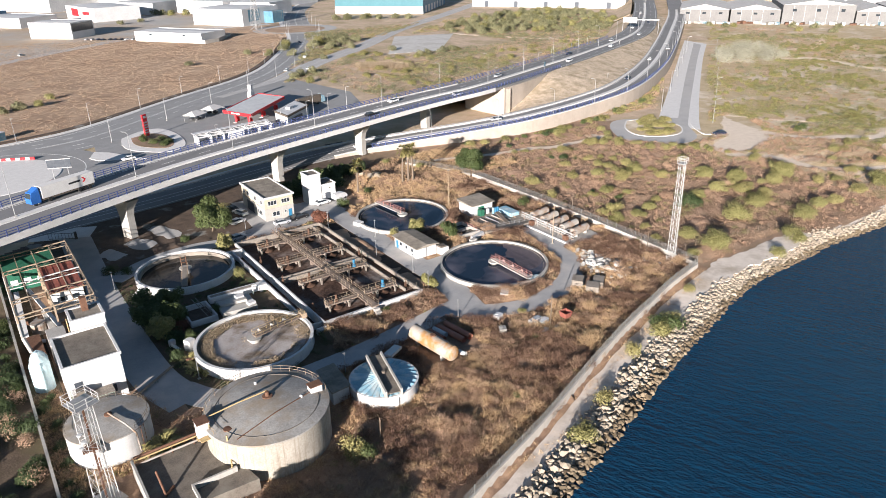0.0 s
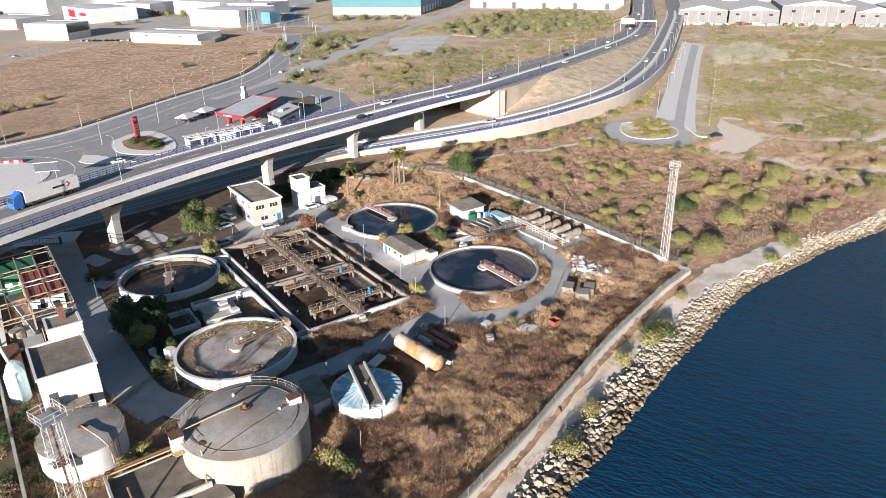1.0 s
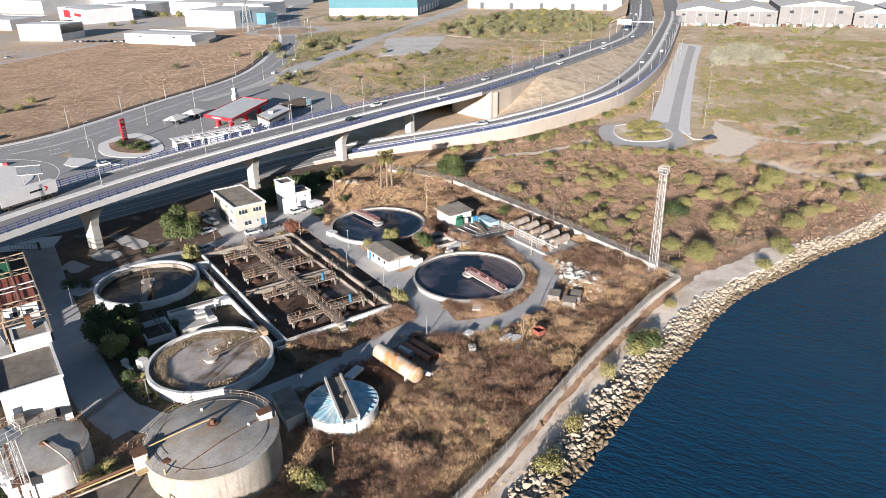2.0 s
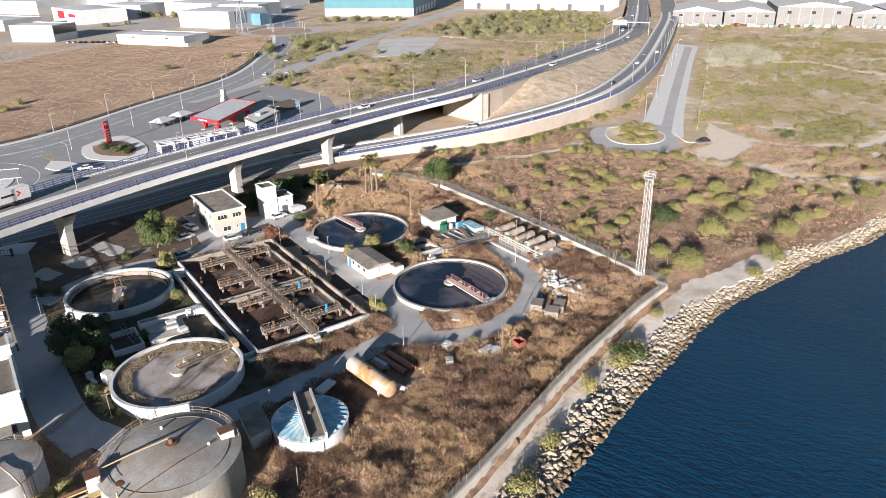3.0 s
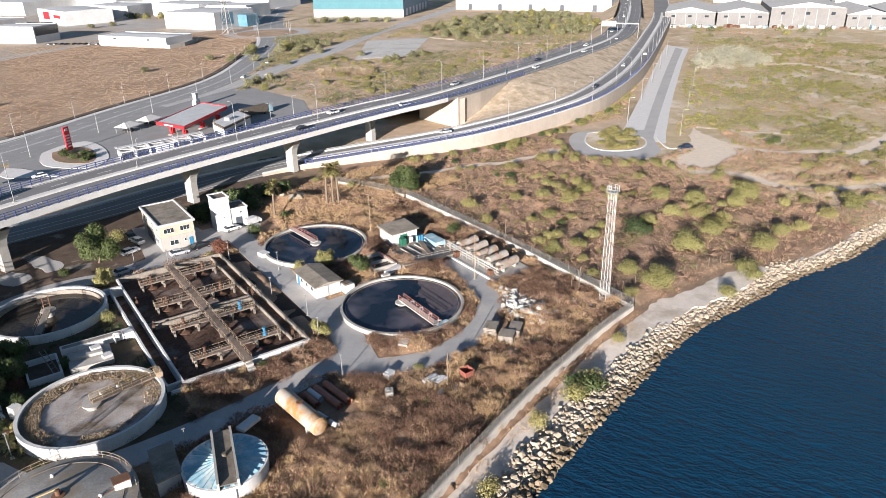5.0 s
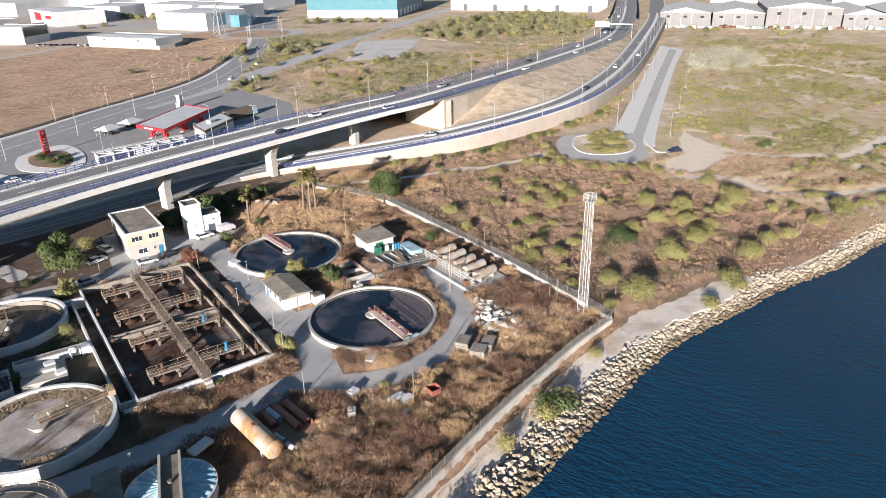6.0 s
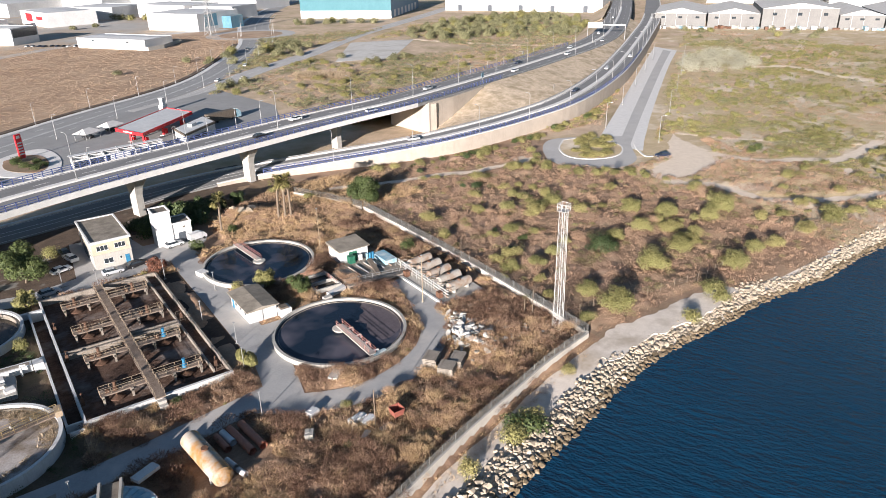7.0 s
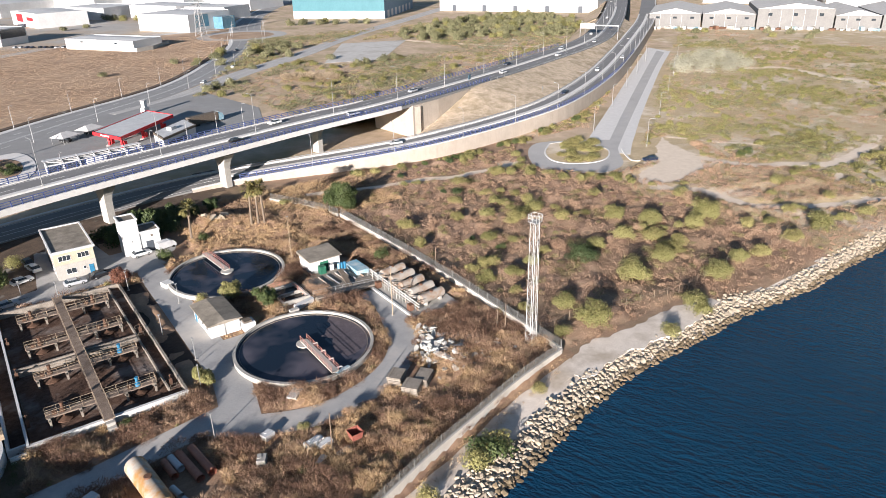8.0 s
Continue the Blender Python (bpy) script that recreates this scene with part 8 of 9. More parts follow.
carpet("roadside_scrub_bright", M_LEAFYELLOW, "yellow-green scrub between the roads", "scrub", scatter(1500, 80, 430, 140, 430, lambda x, y: verge(x, y) and rng.random() < 0.3 + 1.3 * patch(x, y, 0.02, 19), 0.9, 2.3, 0.6), 42, 0.24)
carpet("roadside_brush", M_BRUSH, "dry brown scrub between the roads", "brush", scatter(2600, 80, 430, 140, 430, verge, 0.8, 2.0, 0.45), 24, 0.24)
carpet("field_weeds", M_WEED, "dry tan weeds over the fallow field", "weeds", scatter(12000, -70, 240, 190, 520, lambda x, y: west_y(x) + 8 < y < 530 - 0.25 * x, 0.5, 1.6, 0.22), 14, 0.18)
carpet("field_dark_weeds", M_STRAWMID, "brownish low weeds over the fallow field", "weeds", scatter(3600, -70, 240, 190, 520, lambda x, y: west_y(x) + 8 < y < 530 - 0.25 * x and rng.random() < 0.4 + patch(x, y, 0.02, 31), 0.5, 1.5, 0.3), 14, 0.18)
strands("reed_bed", M_REED, "tall tan reeds by the ditch", "reeds", scatter(150, 150, 172, 236, 258, lambda x, y: abs(y - 247 + 0.9 * (x - 161)) < 4.5, 1.4, 2.4, 1.2), 90, 1.8, 0.12, 1.6)

for x, y, _r, _h in scatter(90, 95, 330, 150, 330, lambda x, y: verge(x, y) and rng.random() < 0.4 + 1.3 * patch(x, y, 0.02, 19), 1, 2):
    r = rng.uniform(1.8, 3.4)
    bush(rng.choice(("olive", "yellow", "olive")), x, y, r, r * 0.8, join=True)
for x, y in ((-46.5, -8), (-46.2, -12.5), (-46.4, -17), (-46.0, -2), (-45.6, 6), (-46.2, -20)):
    bush("dark", x, y, rng.uniform(0.9, 1.5), rng.uniform(0.9, 1.4), group="weeds along the boundary wall")
plant_joined(" massed between the roads")

# Trees beyond the highway
WAREHOUSE_TREES = [(151, 694, 6), (158, 687, 5.5), (163, 674, 5.5), (174, 661, 6), (120, 625, 4), (100, 618, 4), (462, 244, 3.2), (456, 225, 4.0), (465, 224, 3.4), (494, 193, 4.0), (475, 176, 3.6), (500, 178, 4.2), (512, 166, 3.6), (485, 156, 4.0), (428, 176, 3.4), (417, 163, 2.6)]
far_trees = []
for _ in range(5000):
    if len(far_trees) >= 150:
        break
    x, y = rng.uniform(285, 470), rng.uniform(255, 430)
    u, v = 0.62 * x + 0.78 * y, -0.78 * x + 0.62 * y
    if deck_y(x) + W_DECK + 26 < y < 0.76 * x + 148 and y > -0.62 * x + 512 and abs(y - (0.78 * x + 184)) > 16 and all((x - a) ** 2 + (y - b) ** 2 > 42 for a, b, *_ in far_trees):
        far_trees.append((x, y, rng.uniform(3.2, 5.6)))
for x, y, r in ((168, 352, 5), (176, 360, 6), (186, 362, 6), (196, 366, 6), (204, 358, 5), (190, 350, 5), (178, 344, 4.5), (202, 372, 5), (186, 330, 4), (172, 336, 4), (150, 300, 3), (200, 268, 3.6), (207, 270, 3.6), (219, 270, 4), (228, 272, 4), (200, 300, 3.5), (106, 248, 3.5), (112, 254, 3.8), (120, 256, 3.8), (108, 232, 3.0),
                (265, 506, 5), (275, 500, 5), (288, 492, 5), (300, 484, 5), (312, 476, 5), (322, 468, 5), (280, 512, 5), (296, 500, 5), (140, 326, 4), (132, 344, 3.2), (128, 336, 3), (120, 352, 3.4), (146, 352, 4.5), (152, 362, 4.5), (156, 372, 4.5), (75, 330, 3), (-8, 275, 3), (-22, 258, 4), (-30, 255, 4), (-14, 260, 3)):
    far_trees.append((x, y, r))
for x, y, r in WAREHOUSE_TREES:
    far_trees.append((x, y, r))
FT = [raw_mesh("crown", leaf_cloud(lobes(9, rng, 1.0), 760, 0.095, rng), m) for m in (M_LEAFFAR, M_LEAFFAR, M_LEAFFAR, M_LEAFOLIVE)]
FTRUNK = Shape().tube((0, 0, -0.1), (0.03, 0, 0.5), 0.06, 0.03, 6).mesh("trunk", M_BARK)
for x, y, r in far_trees:
    t = thing("tree", "rounded olive-green tree in scrubland beyond the highway", "tree", "trees beyond the highway", (x, y, 0))
    k = part("crown", rng.choice(FT), None, t)
    k.matrix_basis = Matrix.LocRotScale((0, 0, 0.0), Euler((0, 0, rng.uniform(0, 6.28))), (r, r, r * 0.95))
    k = part("trunk", FTRUNK, None, t)
    k.matrix_basis = Matrix.Diagonal((r, r, r, 1))
for x, y, r in ((8, 164, 2.4), (10, 158, 2.2), (12, 153, 2.2), (14, 161, 2.0), (9, 169, 1.8), (15, 156, 1.9)):
    bush("green", x, y, r, r * 0.9, "green shrub on the traffic island", "island shrubs", 0.3)

# Dry grass of the works
def in_plant(x, y):
    return (x < 77.3 or y > 56) and y < (86 if x > 40 else 70) and (y < 70 or y < deck_y(x) - 2) and not (x > 76.5 and y < 56) and y > fence_y(max(x, -30)) + 0.6 and free(x, y, 0.1) and not (22.2 < x < 26.5 and 2 < y < 47)


def dry(x, y):
    return 0.14 + 1.5 * patch(x, y, 0.06, 2.0)


# Here dark plants and soil carry the shade in their colour.
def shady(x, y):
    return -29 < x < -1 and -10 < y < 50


def sunny(test):
    return lambda x, y: in_plant(x, y) and not shady(x, y) and not (x < 25 and y > 49) and test(dry(x, y) + rng.gauss(0, 0.16))


def tufts(n, ok, r0=0.18, r1=0.45, flat=1.1):
    return scatter(n, -48, 97, -48, 88, ok, r0, r1, flat)


strands("dry_grass", M_STRAW, "golden dry grass over the works", "grass", tufts(11000, sunny(lambda d: d > 0.05)), 9, 0.32, 0.019)
strands("dry_grass_pinkish", M_STRAWMID, "pinkish-brown dry grass over the works", "grass", tufts(11000, sunny(lambda d: -0.25 < d < 0.25)), 9, 0.30, 0.019)
strands("tall_grass", M_STRAW, "tall golden dry grass in clumps over the works", "grass", tufts(4200, sunny(lambda d: d > 0.0), 0.35, 0.8, 1.0), 34, 0.62, 0.026, 1.1)
strands("tall_grass_brown", M_STRAWMID, "tall brownish dry grass in clumps over the works", "grass", tufts(3400, sunny(lambda d: d < 0.15), 0.35, 0.8, 1.0), 34, 0.6, 0.026, 1.1)
strands("dry_weeds", M_STRAWDARK, "dark reddish-brown dry weeds over the works", "grass", tufts(8000, sunny(lambda d: d < -0.1)), 10, 0.32, 0.018)
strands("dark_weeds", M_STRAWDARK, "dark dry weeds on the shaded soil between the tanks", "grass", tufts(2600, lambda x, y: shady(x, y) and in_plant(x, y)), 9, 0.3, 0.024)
strands("straw_mounds", M_STRAWMID, "mounds of matted dry brush in the grass", "brush", scatter(300, -6, 77, -46, 50, sunny(lambda d: True), 0.8, 2.2, 0.75), 420, 0.5, 0.026)
strands("golden_mounds", M_STRAW, "mounds of golden dry grass", "grass", scatter(170, -6, 77, -46, 50, sunny(lambda d: d > 0.1), 0.7, 1.9, 0.8), 420, 0.5, 0.026)
strands("dark_mounds", M_STRAWDARK, "mounds of dark reddish dead brush", "brush", scatter(430, -10, 77, -50, 50, sunny(lambda d: d < 0.12 or rng.random() < 0.2), 0.9, 2.6, 0.85), 480, 0.48, 0.032)
strands("dead_brush_corner", M_BRUSH, "tangled grey dead brush along the fence", "brush", scatter(110, 60, 76, -27, -2, lambda x, y: in_plant(x, y) and y > fence_y(x) + 1.2, 0.7, 1.6, 0.8), 220, 0.5, 0.024)
carpet("green_weeds", M_LEAFOLIVE, "small green weeds in the dry grass", "weeds", scatter(130, -48, 76, -46, 50, lambda x, y: in_plant(x, y) and rng.random() < 0.5 + patch(x, y, 0.05, 40), 0.3, 0.9, 0.7), 60, 0.09)
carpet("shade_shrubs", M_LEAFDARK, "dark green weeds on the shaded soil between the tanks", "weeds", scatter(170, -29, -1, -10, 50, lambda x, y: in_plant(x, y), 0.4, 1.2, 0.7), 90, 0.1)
strands("scrub_grass", M_BRUSH, "dry grass between the shrubs", "grass", scatter(15000, 79, 205, -34, 84, near_scrub, 0.25, 0.7, 0.9), 9, 0.45, 0.04)
strands("mound_grass", M_STRAW, "golden dry grass on the mounds below the palms", "grass", scatter(2600, 38, 104, 57, 88, lambda x, y: y < deck_y(x) - 3 and free(x, y, 0.2), 0.25, 0.6, 1.0), 10, 0.4, 0.03)
strands("shore_grass", M_STRAW, "dry grass along the shore wall", "grass", scatter(1300, 0, 77, -50, -26, lambda x, y: fence_y(x) - 3.4 < y < fence_y(x) - 0.6 and rng.random() < 0.5 + patch(x, y, 0.1, 50), 0.2, 0.5, 1.0), 10, 0.34, 0.024)


def tank_rim(x, y):
    return 7.4 < math.hypot(x + 13.2, y - 1.2) < 9.7 and rng.random() < 0.5 + 1.4 * noise.noise((x * 0.25, y * 0.25, 4.0)) + (0.3 if y > 4 else 0)


ob = strands("sludge_grass", M_REED, "pale dry grass growing round the sludge", "grass", scatter(900, -24, -2, -10, 13, tank_rim, 0.25, 0.55, 1.2), 26, 0.45, 0.03)
ob.location.z = 1.25
ob = strands("sludge_weeds", M_REED, "pale dry weeds by the tank centre", "weeds", scatter(50, -24, -2, -10, 13, lambda x, y: math.hypot(x + 13.4, y - 2.2) < 1.9, 0.3, 0.6, 1.2), 18, 0.42, 0.022)
ob.location.z = 1.25

# Stones
def hull(rg, flat=0.75):
    bm = bmesh.new()
    for _ in range(15):
        d = Vector((rg.gauss(0, 1), rg.gauss(0, 1), rg.gauss(0, 1))).normalized() * rg.uniform(0.82, 1.05)
        bm.verts.new((d.x, d.y * rg.uniform(0.75, 1.0), d.z * flat))
    res = bmesh.ops.convex_hull(bm, input=bm.verts)
    bmesh.ops.delete(bm, geom=[g for g in res["geom_interior"] if isinstance(g, bmesh.types.BMVert)], context="VERTS")
    bmesh.ops.bevel(bm, geom=[e for e in bm.edges if e.calc_face_angle(0) > 0.9], offset=0.06, segments=1, affect="EDGES")
    me = bpy.data.meshes.new("stone")
    bm.to_mesh(me)
    bm.free()
    return me


HULLS = [hull(rng) for _ in range(12)]
DRY, WET = [], []
for me in HULLS:
    a, b = me.copy(), me.copy()
    a.materials.append(M_ROCK)
    b.materials.append(M_ROCKWET)
    DRY.append(a), WET.append(b)
riprap = thing("stone_revetment", "band of pale angular boulders along the water", "riprap")
parts_made = 0
rest = {0: Shape(), 1: Shape()}
x = -24.0
while x < 215:
    d = 0.2
    edge = float(np.interp(x, [20, 44, 62, 80, 92, 106, 117, 126, 150, 165], [6.6, 6.4, 6.0, 5.2, 4.4, 4.6, 6.2, 4.6, 4.8, 5.6])) + 0.9 * noise.noise((x * 0.25, 0, 2))
    while d < edge:
        px, dd = x + rng.uniform(-0.3, 0.3), d + rng.uniform(-0.25, 0.25)
        py = shore_y(px) + dd
        r = rng.uniform(0.38, 0.74) * (0.75 if dd > edge - 1.2 else 1.0) * (1.1 if px < 40 else 1.0)
        wet = dd < 1.35 + rng.uniform(-0.4, 0.4) + (0.8 if px < 40 else 0.0)
        m = Matrix.LocRotScale((px, py, land_z(px, py) + (0.22 if px > 40 else rng.uniform(0.0, 0.75)) * r), Euler((rng.uniform(-0.5, 0.5), rng.uniform(-0.5, 0.5), rng.uniform(0, 6.28))), (r, r, r))
        if dd > edge - 0.9 and rng.random() < 0.35:
            pass
        elif 30 < px < 60 and parts_made < 300:
            o = part("stone", rng.choice(WET if wet else DRY), None, riprap)
            o.matrix_basis = m
            parts_made += 1
        else:
            me = rng.choice(HULLS)
            rest[int(wet)].add([tuple(m @ v.co) for v in me.vertices], [tuple(p.vertices) for p in me.polygons])
        d += 0.64
    x += 0.68
for w, mat in ((0, M_ROCK), (1, M_ROCKWET)):
    tagged(new("shore_stones", raw_mesh("shore_stones", rest[w], mat)), "wet brown boulders at the waterline" if w else "pale angular boulders along the shore", "stones", kind="stuff")
rubble = thing("rubble_heap", "heap of broken white concrete and stone in dry weeds", "rubble")
CHUNKS = []
for me in HULLS:
    a = me.copy()
    a.materials.append(M_RUBBLE)
    CHUNKS.append(a)
for k in range(260):
    x, y = rng.gauss(60.4, 2.2), rng.gauss(-11.0, 3.4)
    if k > 190:
        x, y = rng.uniform(56, 72), rng.uniform(-21, -1)
    if not free(x, y, 0.3):
        continue
    r = rng.uniform(0.3, 0.85) * (0.7 if k > 190 else 1.0)
    o = part("chunk", rng.choice(CHUNKS), None, rubble)
    up = max(0.0, 1.0 - 0.035 * ((x - 60.4) ** 2 + 0.5 * (y + 11) ** 2)) * rng.random()
    o.matrix_basis = Matrix.LocRotScale((x, y, land_z(x, y) + 0.1 + up), Euler((rng.uniform(-0.5, 0.5), rng.uniform(-0.5, 0.5), rng.uniform(0, 6.28))), (r * rng.uniform(0.9, 2.0), r, r * rng.uniform(0.3, 0.65)))
for x, y, r in ((49, 68.5, 1.8), (51, 66.8, 1.4), (52.6, 70, 1.7), (47.6, 70.2, 1.3)):
    o = new("boulder", rng.choice(DRY))
    o.matrix_basis = Matrix.LocRotScale((x, y, land_z(x, y)), Euler((0.3, 0.2, rng.uniform(0, 6))), (r, r, r))
    tagged(o, "pale brown boulder on the grassy mound", "boulder", "boulders on the mound")

# ---- vehicles ----
def car_meshes(paint):
    out = {}
    side = [(-2.15, 0.35), (2.1, 0.35), (2.18, 0.6), (2.1, 0.82), (1.0, 0.98), (-1.95, 1.0), (-2.18, 0.85)]
    s = Shape()
    n = len(side)
    vs = [(x, y * (0.86 if z < 0.5 or abs(x) > 2.05 else 0.9), z) for y in (-1, 1) for x, z in side]
    s.add(vs, [tuple(range(n)), tuple(range(2 * n - 1, n - 1, -1))] + [(i, (i + 1) % n, n + (i + 1) % n, n + i) for i in range(n)])
    out["body"] = s.mesh("body", paint)
    s = Shape()
    a = [(-1.9, 0.98), (1.05, 0.96), (0.35, 1.38), (-1.35, 1.42)]
    vs = [(x, y * (0.86 if z < 1.2 else 0.66), z) for y in (-1, 1) for x, z in a]
    s.add(vs, [(0, 1, 2, 3), (7, 6, 5, 4), (1, 5, 6, 2), (0, 3, 7, 4), (0, 4, 5, 1)])
    out["cabin_glass"] = s.mesh("cabin_glass", M_GLASS)
    out["roof"] = Shape().add([(0.38, -0.67, 1.39), (0.38, 0.67, 1.39), (-1.36, 0.67, 1.43), (-1.36, -0.67, 1.43), (0.3, -0.6, 1.46), (0.3, 0.6, 1.46), (-1.28, 0.6, 1.49), (-1.28, -0.6, 1.49)],
                              [(0, 1, 2, 3), (4, 7, 6, 5), (0, 4, 5, 1), (1, 5, 6, 2), (2, 6, 7, 3), (3, 7, 4, 0)]).mesh("roof", paint)
    return out


TYRE_ME = Shape().tube((0, -0.1, 0), (0, 0.1, 0), 0.32, n=16).mesh("tyre", M_TYRE)
RIM_ME = Shape().tube((0, -0.11, 0), (0, 0.11, 0), 0.18, n=10).mesh("rim", M_STEEL)
LIGHT_ME = Shape().box(-0.04, -0.2, -0.07, 0.04, 0.2, 0.07).mesh("headlight", M_WHITECLEAN)
PAINTS = {}
for nm, lo, hi in (("silver", (0.42, 0.43, 0.45), (0.50, 0.51, 0.53)), ("white", (0.72, 0.72, 0.71), (0.80, 0.80, 0.79)), ("black", (0.012, 0.012, 0.014), (0.025, 0.025, 0.028)), ("navy", (0.012, 0.018, 0.045), (0.02, 0.03, 0.06)), ("red", (0.35, 0.03, 0.03), (0.42, 0.04, 0.04))):
    PAINTS[nm] = surface(nm + "_car_paint", lo, hi, 0.5, 0.28, 0.0, 6, spec=0.5)
CARS = {k: car_meshes(m) for k, m in PAINTS.items()}


def car(x, y, z, rz, colour, where, sx=1.0, sz=1.0):
    t = thing("car", f"{colour} {where}", "car", "", (x, y, z), rz)
    t.scale = (sx, 1.0, sz)
    for k in ("body", "cabin_glass", "roof"):
        part(k, CARS[colour][k], None, t)
    for wx in (-1.35, 1.35):
        for wy in (-0.78, 0.78):
            w = part("wheel", TYRE_ME, None, t)
            w.matrix_basis = pose(wx, wy, 0.32)
            part("rim", RIM_ME, None, w)
    for wy in (-0.58, 0.58):
        part("headlight", LIGHT_ME, None, t).matrix_basis = pose(2.15, wy, 0.66)
    return t


car(15.0, 54.2, 0.08, 2, "silver", "hatchback parked before the office")
car(20.3, 55.0, 0.08, 8, "black", "saloon car parked before the office", 1.1)
car(6.0, 62.0, 0.08, 20, "white", "hatchback parked under the tree")
car(8.8, 67.6, 0.08, 105, "white", "pickup truck parked beside the office", 1.15, 1.1)
car(8.2, 72.2, 0.08, 100, "black", "car parked beside the office")
car(2.2, 51.4, 0.09, 12, "silver", "hatchback parked on the back lane")
car(30.0, 61.2, 0.09, 10, "white", "hatchback parked by the white block house")
car(177.2, 37.6, 0.05, 160, "navy", "saloon car parked on bare ground", 1.1)
car(-2.6, 141.8, 0.1, 190, "white", "car driving at the roundabout")
for x, y, rz, col in ((142.5, 312.0, 55, "white"), (125, 270, 52, "white"), (170, 380, 60, "navy"), (112.5, 272.5, 230, "white"), (0, 453, 38, "white")):
    car(x, y, 0.08, rz, col, "car driving on the broad road")
HW = offset(DECK, 4.0)
for off, at_x, col in ((5.5, 68, "black"), (14.5, 86, "white"), (3.6, 112, "silver"), (13.4, 150, "silver"), (4.6, 205, "white"), (14, 222, "navy"), (4.6, 262, "white"), (12.5, 280, "white"), (5, 318, "silver"), (14.5, 345, "white"), (6, 380, "navy"), (13, 430, "white")):
    q, a = min(along(offset(DECK, off), 2.0), key=lambda p: abs(p[0].x - at_x))
    car(q.x, q.y, q.z + 0.01, a + (180 if off > 9.5 else 0), col, "car driving on the highway")
for off, at_x, col in ((9.5, 118, "silver"), (9.2, 212, "navy"), (3.4, 300, "white"), (9.4, 262, "white")):
    q, a = min(along(offset(RAMP_NEAR, off), 2.0), key=lambda p: abs(p[0].x - at_x))
    car(q.x, q.y, q.z + 0.01, a + (180 if off > 6 else 0), col, "car driving on the slip road")

van = thing("van", "white box van parked by the block house", "van", "", (35.6, 62.0, 0.08), 12)
part("box", Shape().box(-2.0, -0.9, 0.5, 1.0, 0.9, 2.0), M_WHITECLEAN, van)
part("cab", Shape().add([(1.0, -0.85, 0.45), (2.3, -0.85, 0.45), (2.3, 0.85, 0.45), (1.0, 0.85, 0.45), (1.0, -0.8, 1.8), (1.6, -0.75, 1.8), (1.6, 0.75, 1.8), (1.0, 0.8, 1.8), (2.3, -0.82, 1.05), (2.3, 0.82, 1.05)],
                        [(0, 1, 8, 5, 4), (3, 7, 6, 9, 2), (1, 2, 9, 8), (8, 9, 6, 5), (4, 5, 6, 7), (0, 4, 7, 3), (0, 3, 2, 1)]), M_WHITECLEAN, van)
for wx in (-1.3, 1.5):
    for wy in (-0.75, 0.75):
        part("wheel", TYRE_ME, None, van).matrix_basis = pose(wx, wy, 0.32)


def lorry(x, y, z, rz, label, cab_mat, box_mat, bars):
    t = thing("articulated_lorry", label, "lorry", "", (x, y, z), rz)
    part("trailer", Shape().box(-8.2, -1.25, 1.15, 5.2, 1.25, 3.95), box_mat, t, "white trailer body")
    part("skirt", Shape().box(-8.0, -1.1, 0.7, 5.0, 1.1, 1.14), M_DARKSTEEL, t)
    cab = part("cab", Shape().add([(5.7, -1.2, 0.5), (7.9, -1.2, 0.5), (7.9, 1.2, 0.5), (5.7, 1.2, 0.5), (5.7, -1.2, 3.3), (7.5, -1.15, 3.1), (7.5, 1.15, 3.1), (5.7, 1.2, 3.3), (7.95, -1.2, 1.7), (7.95, 1.2, 1.7)],
                                  [(0, 1, 8, 5, 4), (3, 7, 6, 9, 2), (1, 2, 9, 8), (8, 9, 6, 5), (4, 5, 6, 7), (0, 4, 7, 3), (0, 3, 2, 1)]), cab_mat, t)
    part("windscreen", Shape().add([(7.98, -1.05, 1.8), (7.98, 1.05, 1.8), (7.6, 1.0, 2.9), (7.6, -1.0, 2.9)], [(0, 1, 2, 3)]), M_GLASS, cab)
    part("fairing", Shape().add([(5.7, -1.1, 3.3), (7.2, -1.0, 3.15), (7.2, 1.0, 3.15), (5.7, 1.1, 3.3), (5.75, -1.05, 3.95), (5.75, 1.05, 3.95)], [(0, 1, 4), (2, 3, 5), (1, 2, 5, 4), (3, 0, 4, 5), (0, 3, 2, 1)]), cab_mat, cab)
    big = Shape().tube((0, -0.16, 0), (0, 0.16, 0), 0.5, n=18).mesh("wheel", M_TYRE)
    for wx in (7.0, 3.4, -4.2, -5.5, -6.8):
        for wy in (-1.02, 1.02):
            w = part("wheel", big, None, t)
            w.matrix_basis = pose(wx, wy, 0.5)
            part("rim", RIM_ME, None, w)
    if bars:
        for sy in (-1.256, 1.256):
            part("mark", Shape().box(-4.6, sy - 0.004, 2.5, -1.6, sy + 0.004, 2.95), PAINTS["black"], t, "grey writing bar")
            part("mark", Shape().add([(-5.0, sy, 2.1), (-5.5, sy, 2.1), (-6.1, sy, 2.7), (-5.5, sy, 3.3), (-5.0, sy, 3.3), (-5.6, sy, 2.7)], [(0, 1, 2, 5), (2, 3, 4, 5)]), M_RED, t, "red chevron mark")
    return t


q, a = min(along(offset(DECK, 14.0), 1.0), key=lambda p: abs(p[0].x + 31.0))
lorry(q.x, q.y, q.z + 0.01, a + 180, "blue-cabbed articulated lorry with a white trailer on the viaduct", M_LORRYBLUE, M_PAVING, True)
lorry(84.0, 181.0, 0.1, 20, "parked lorry with a pale cab behind the petrol station", M_PALEBLUE, M_DARKSTEEL, False)

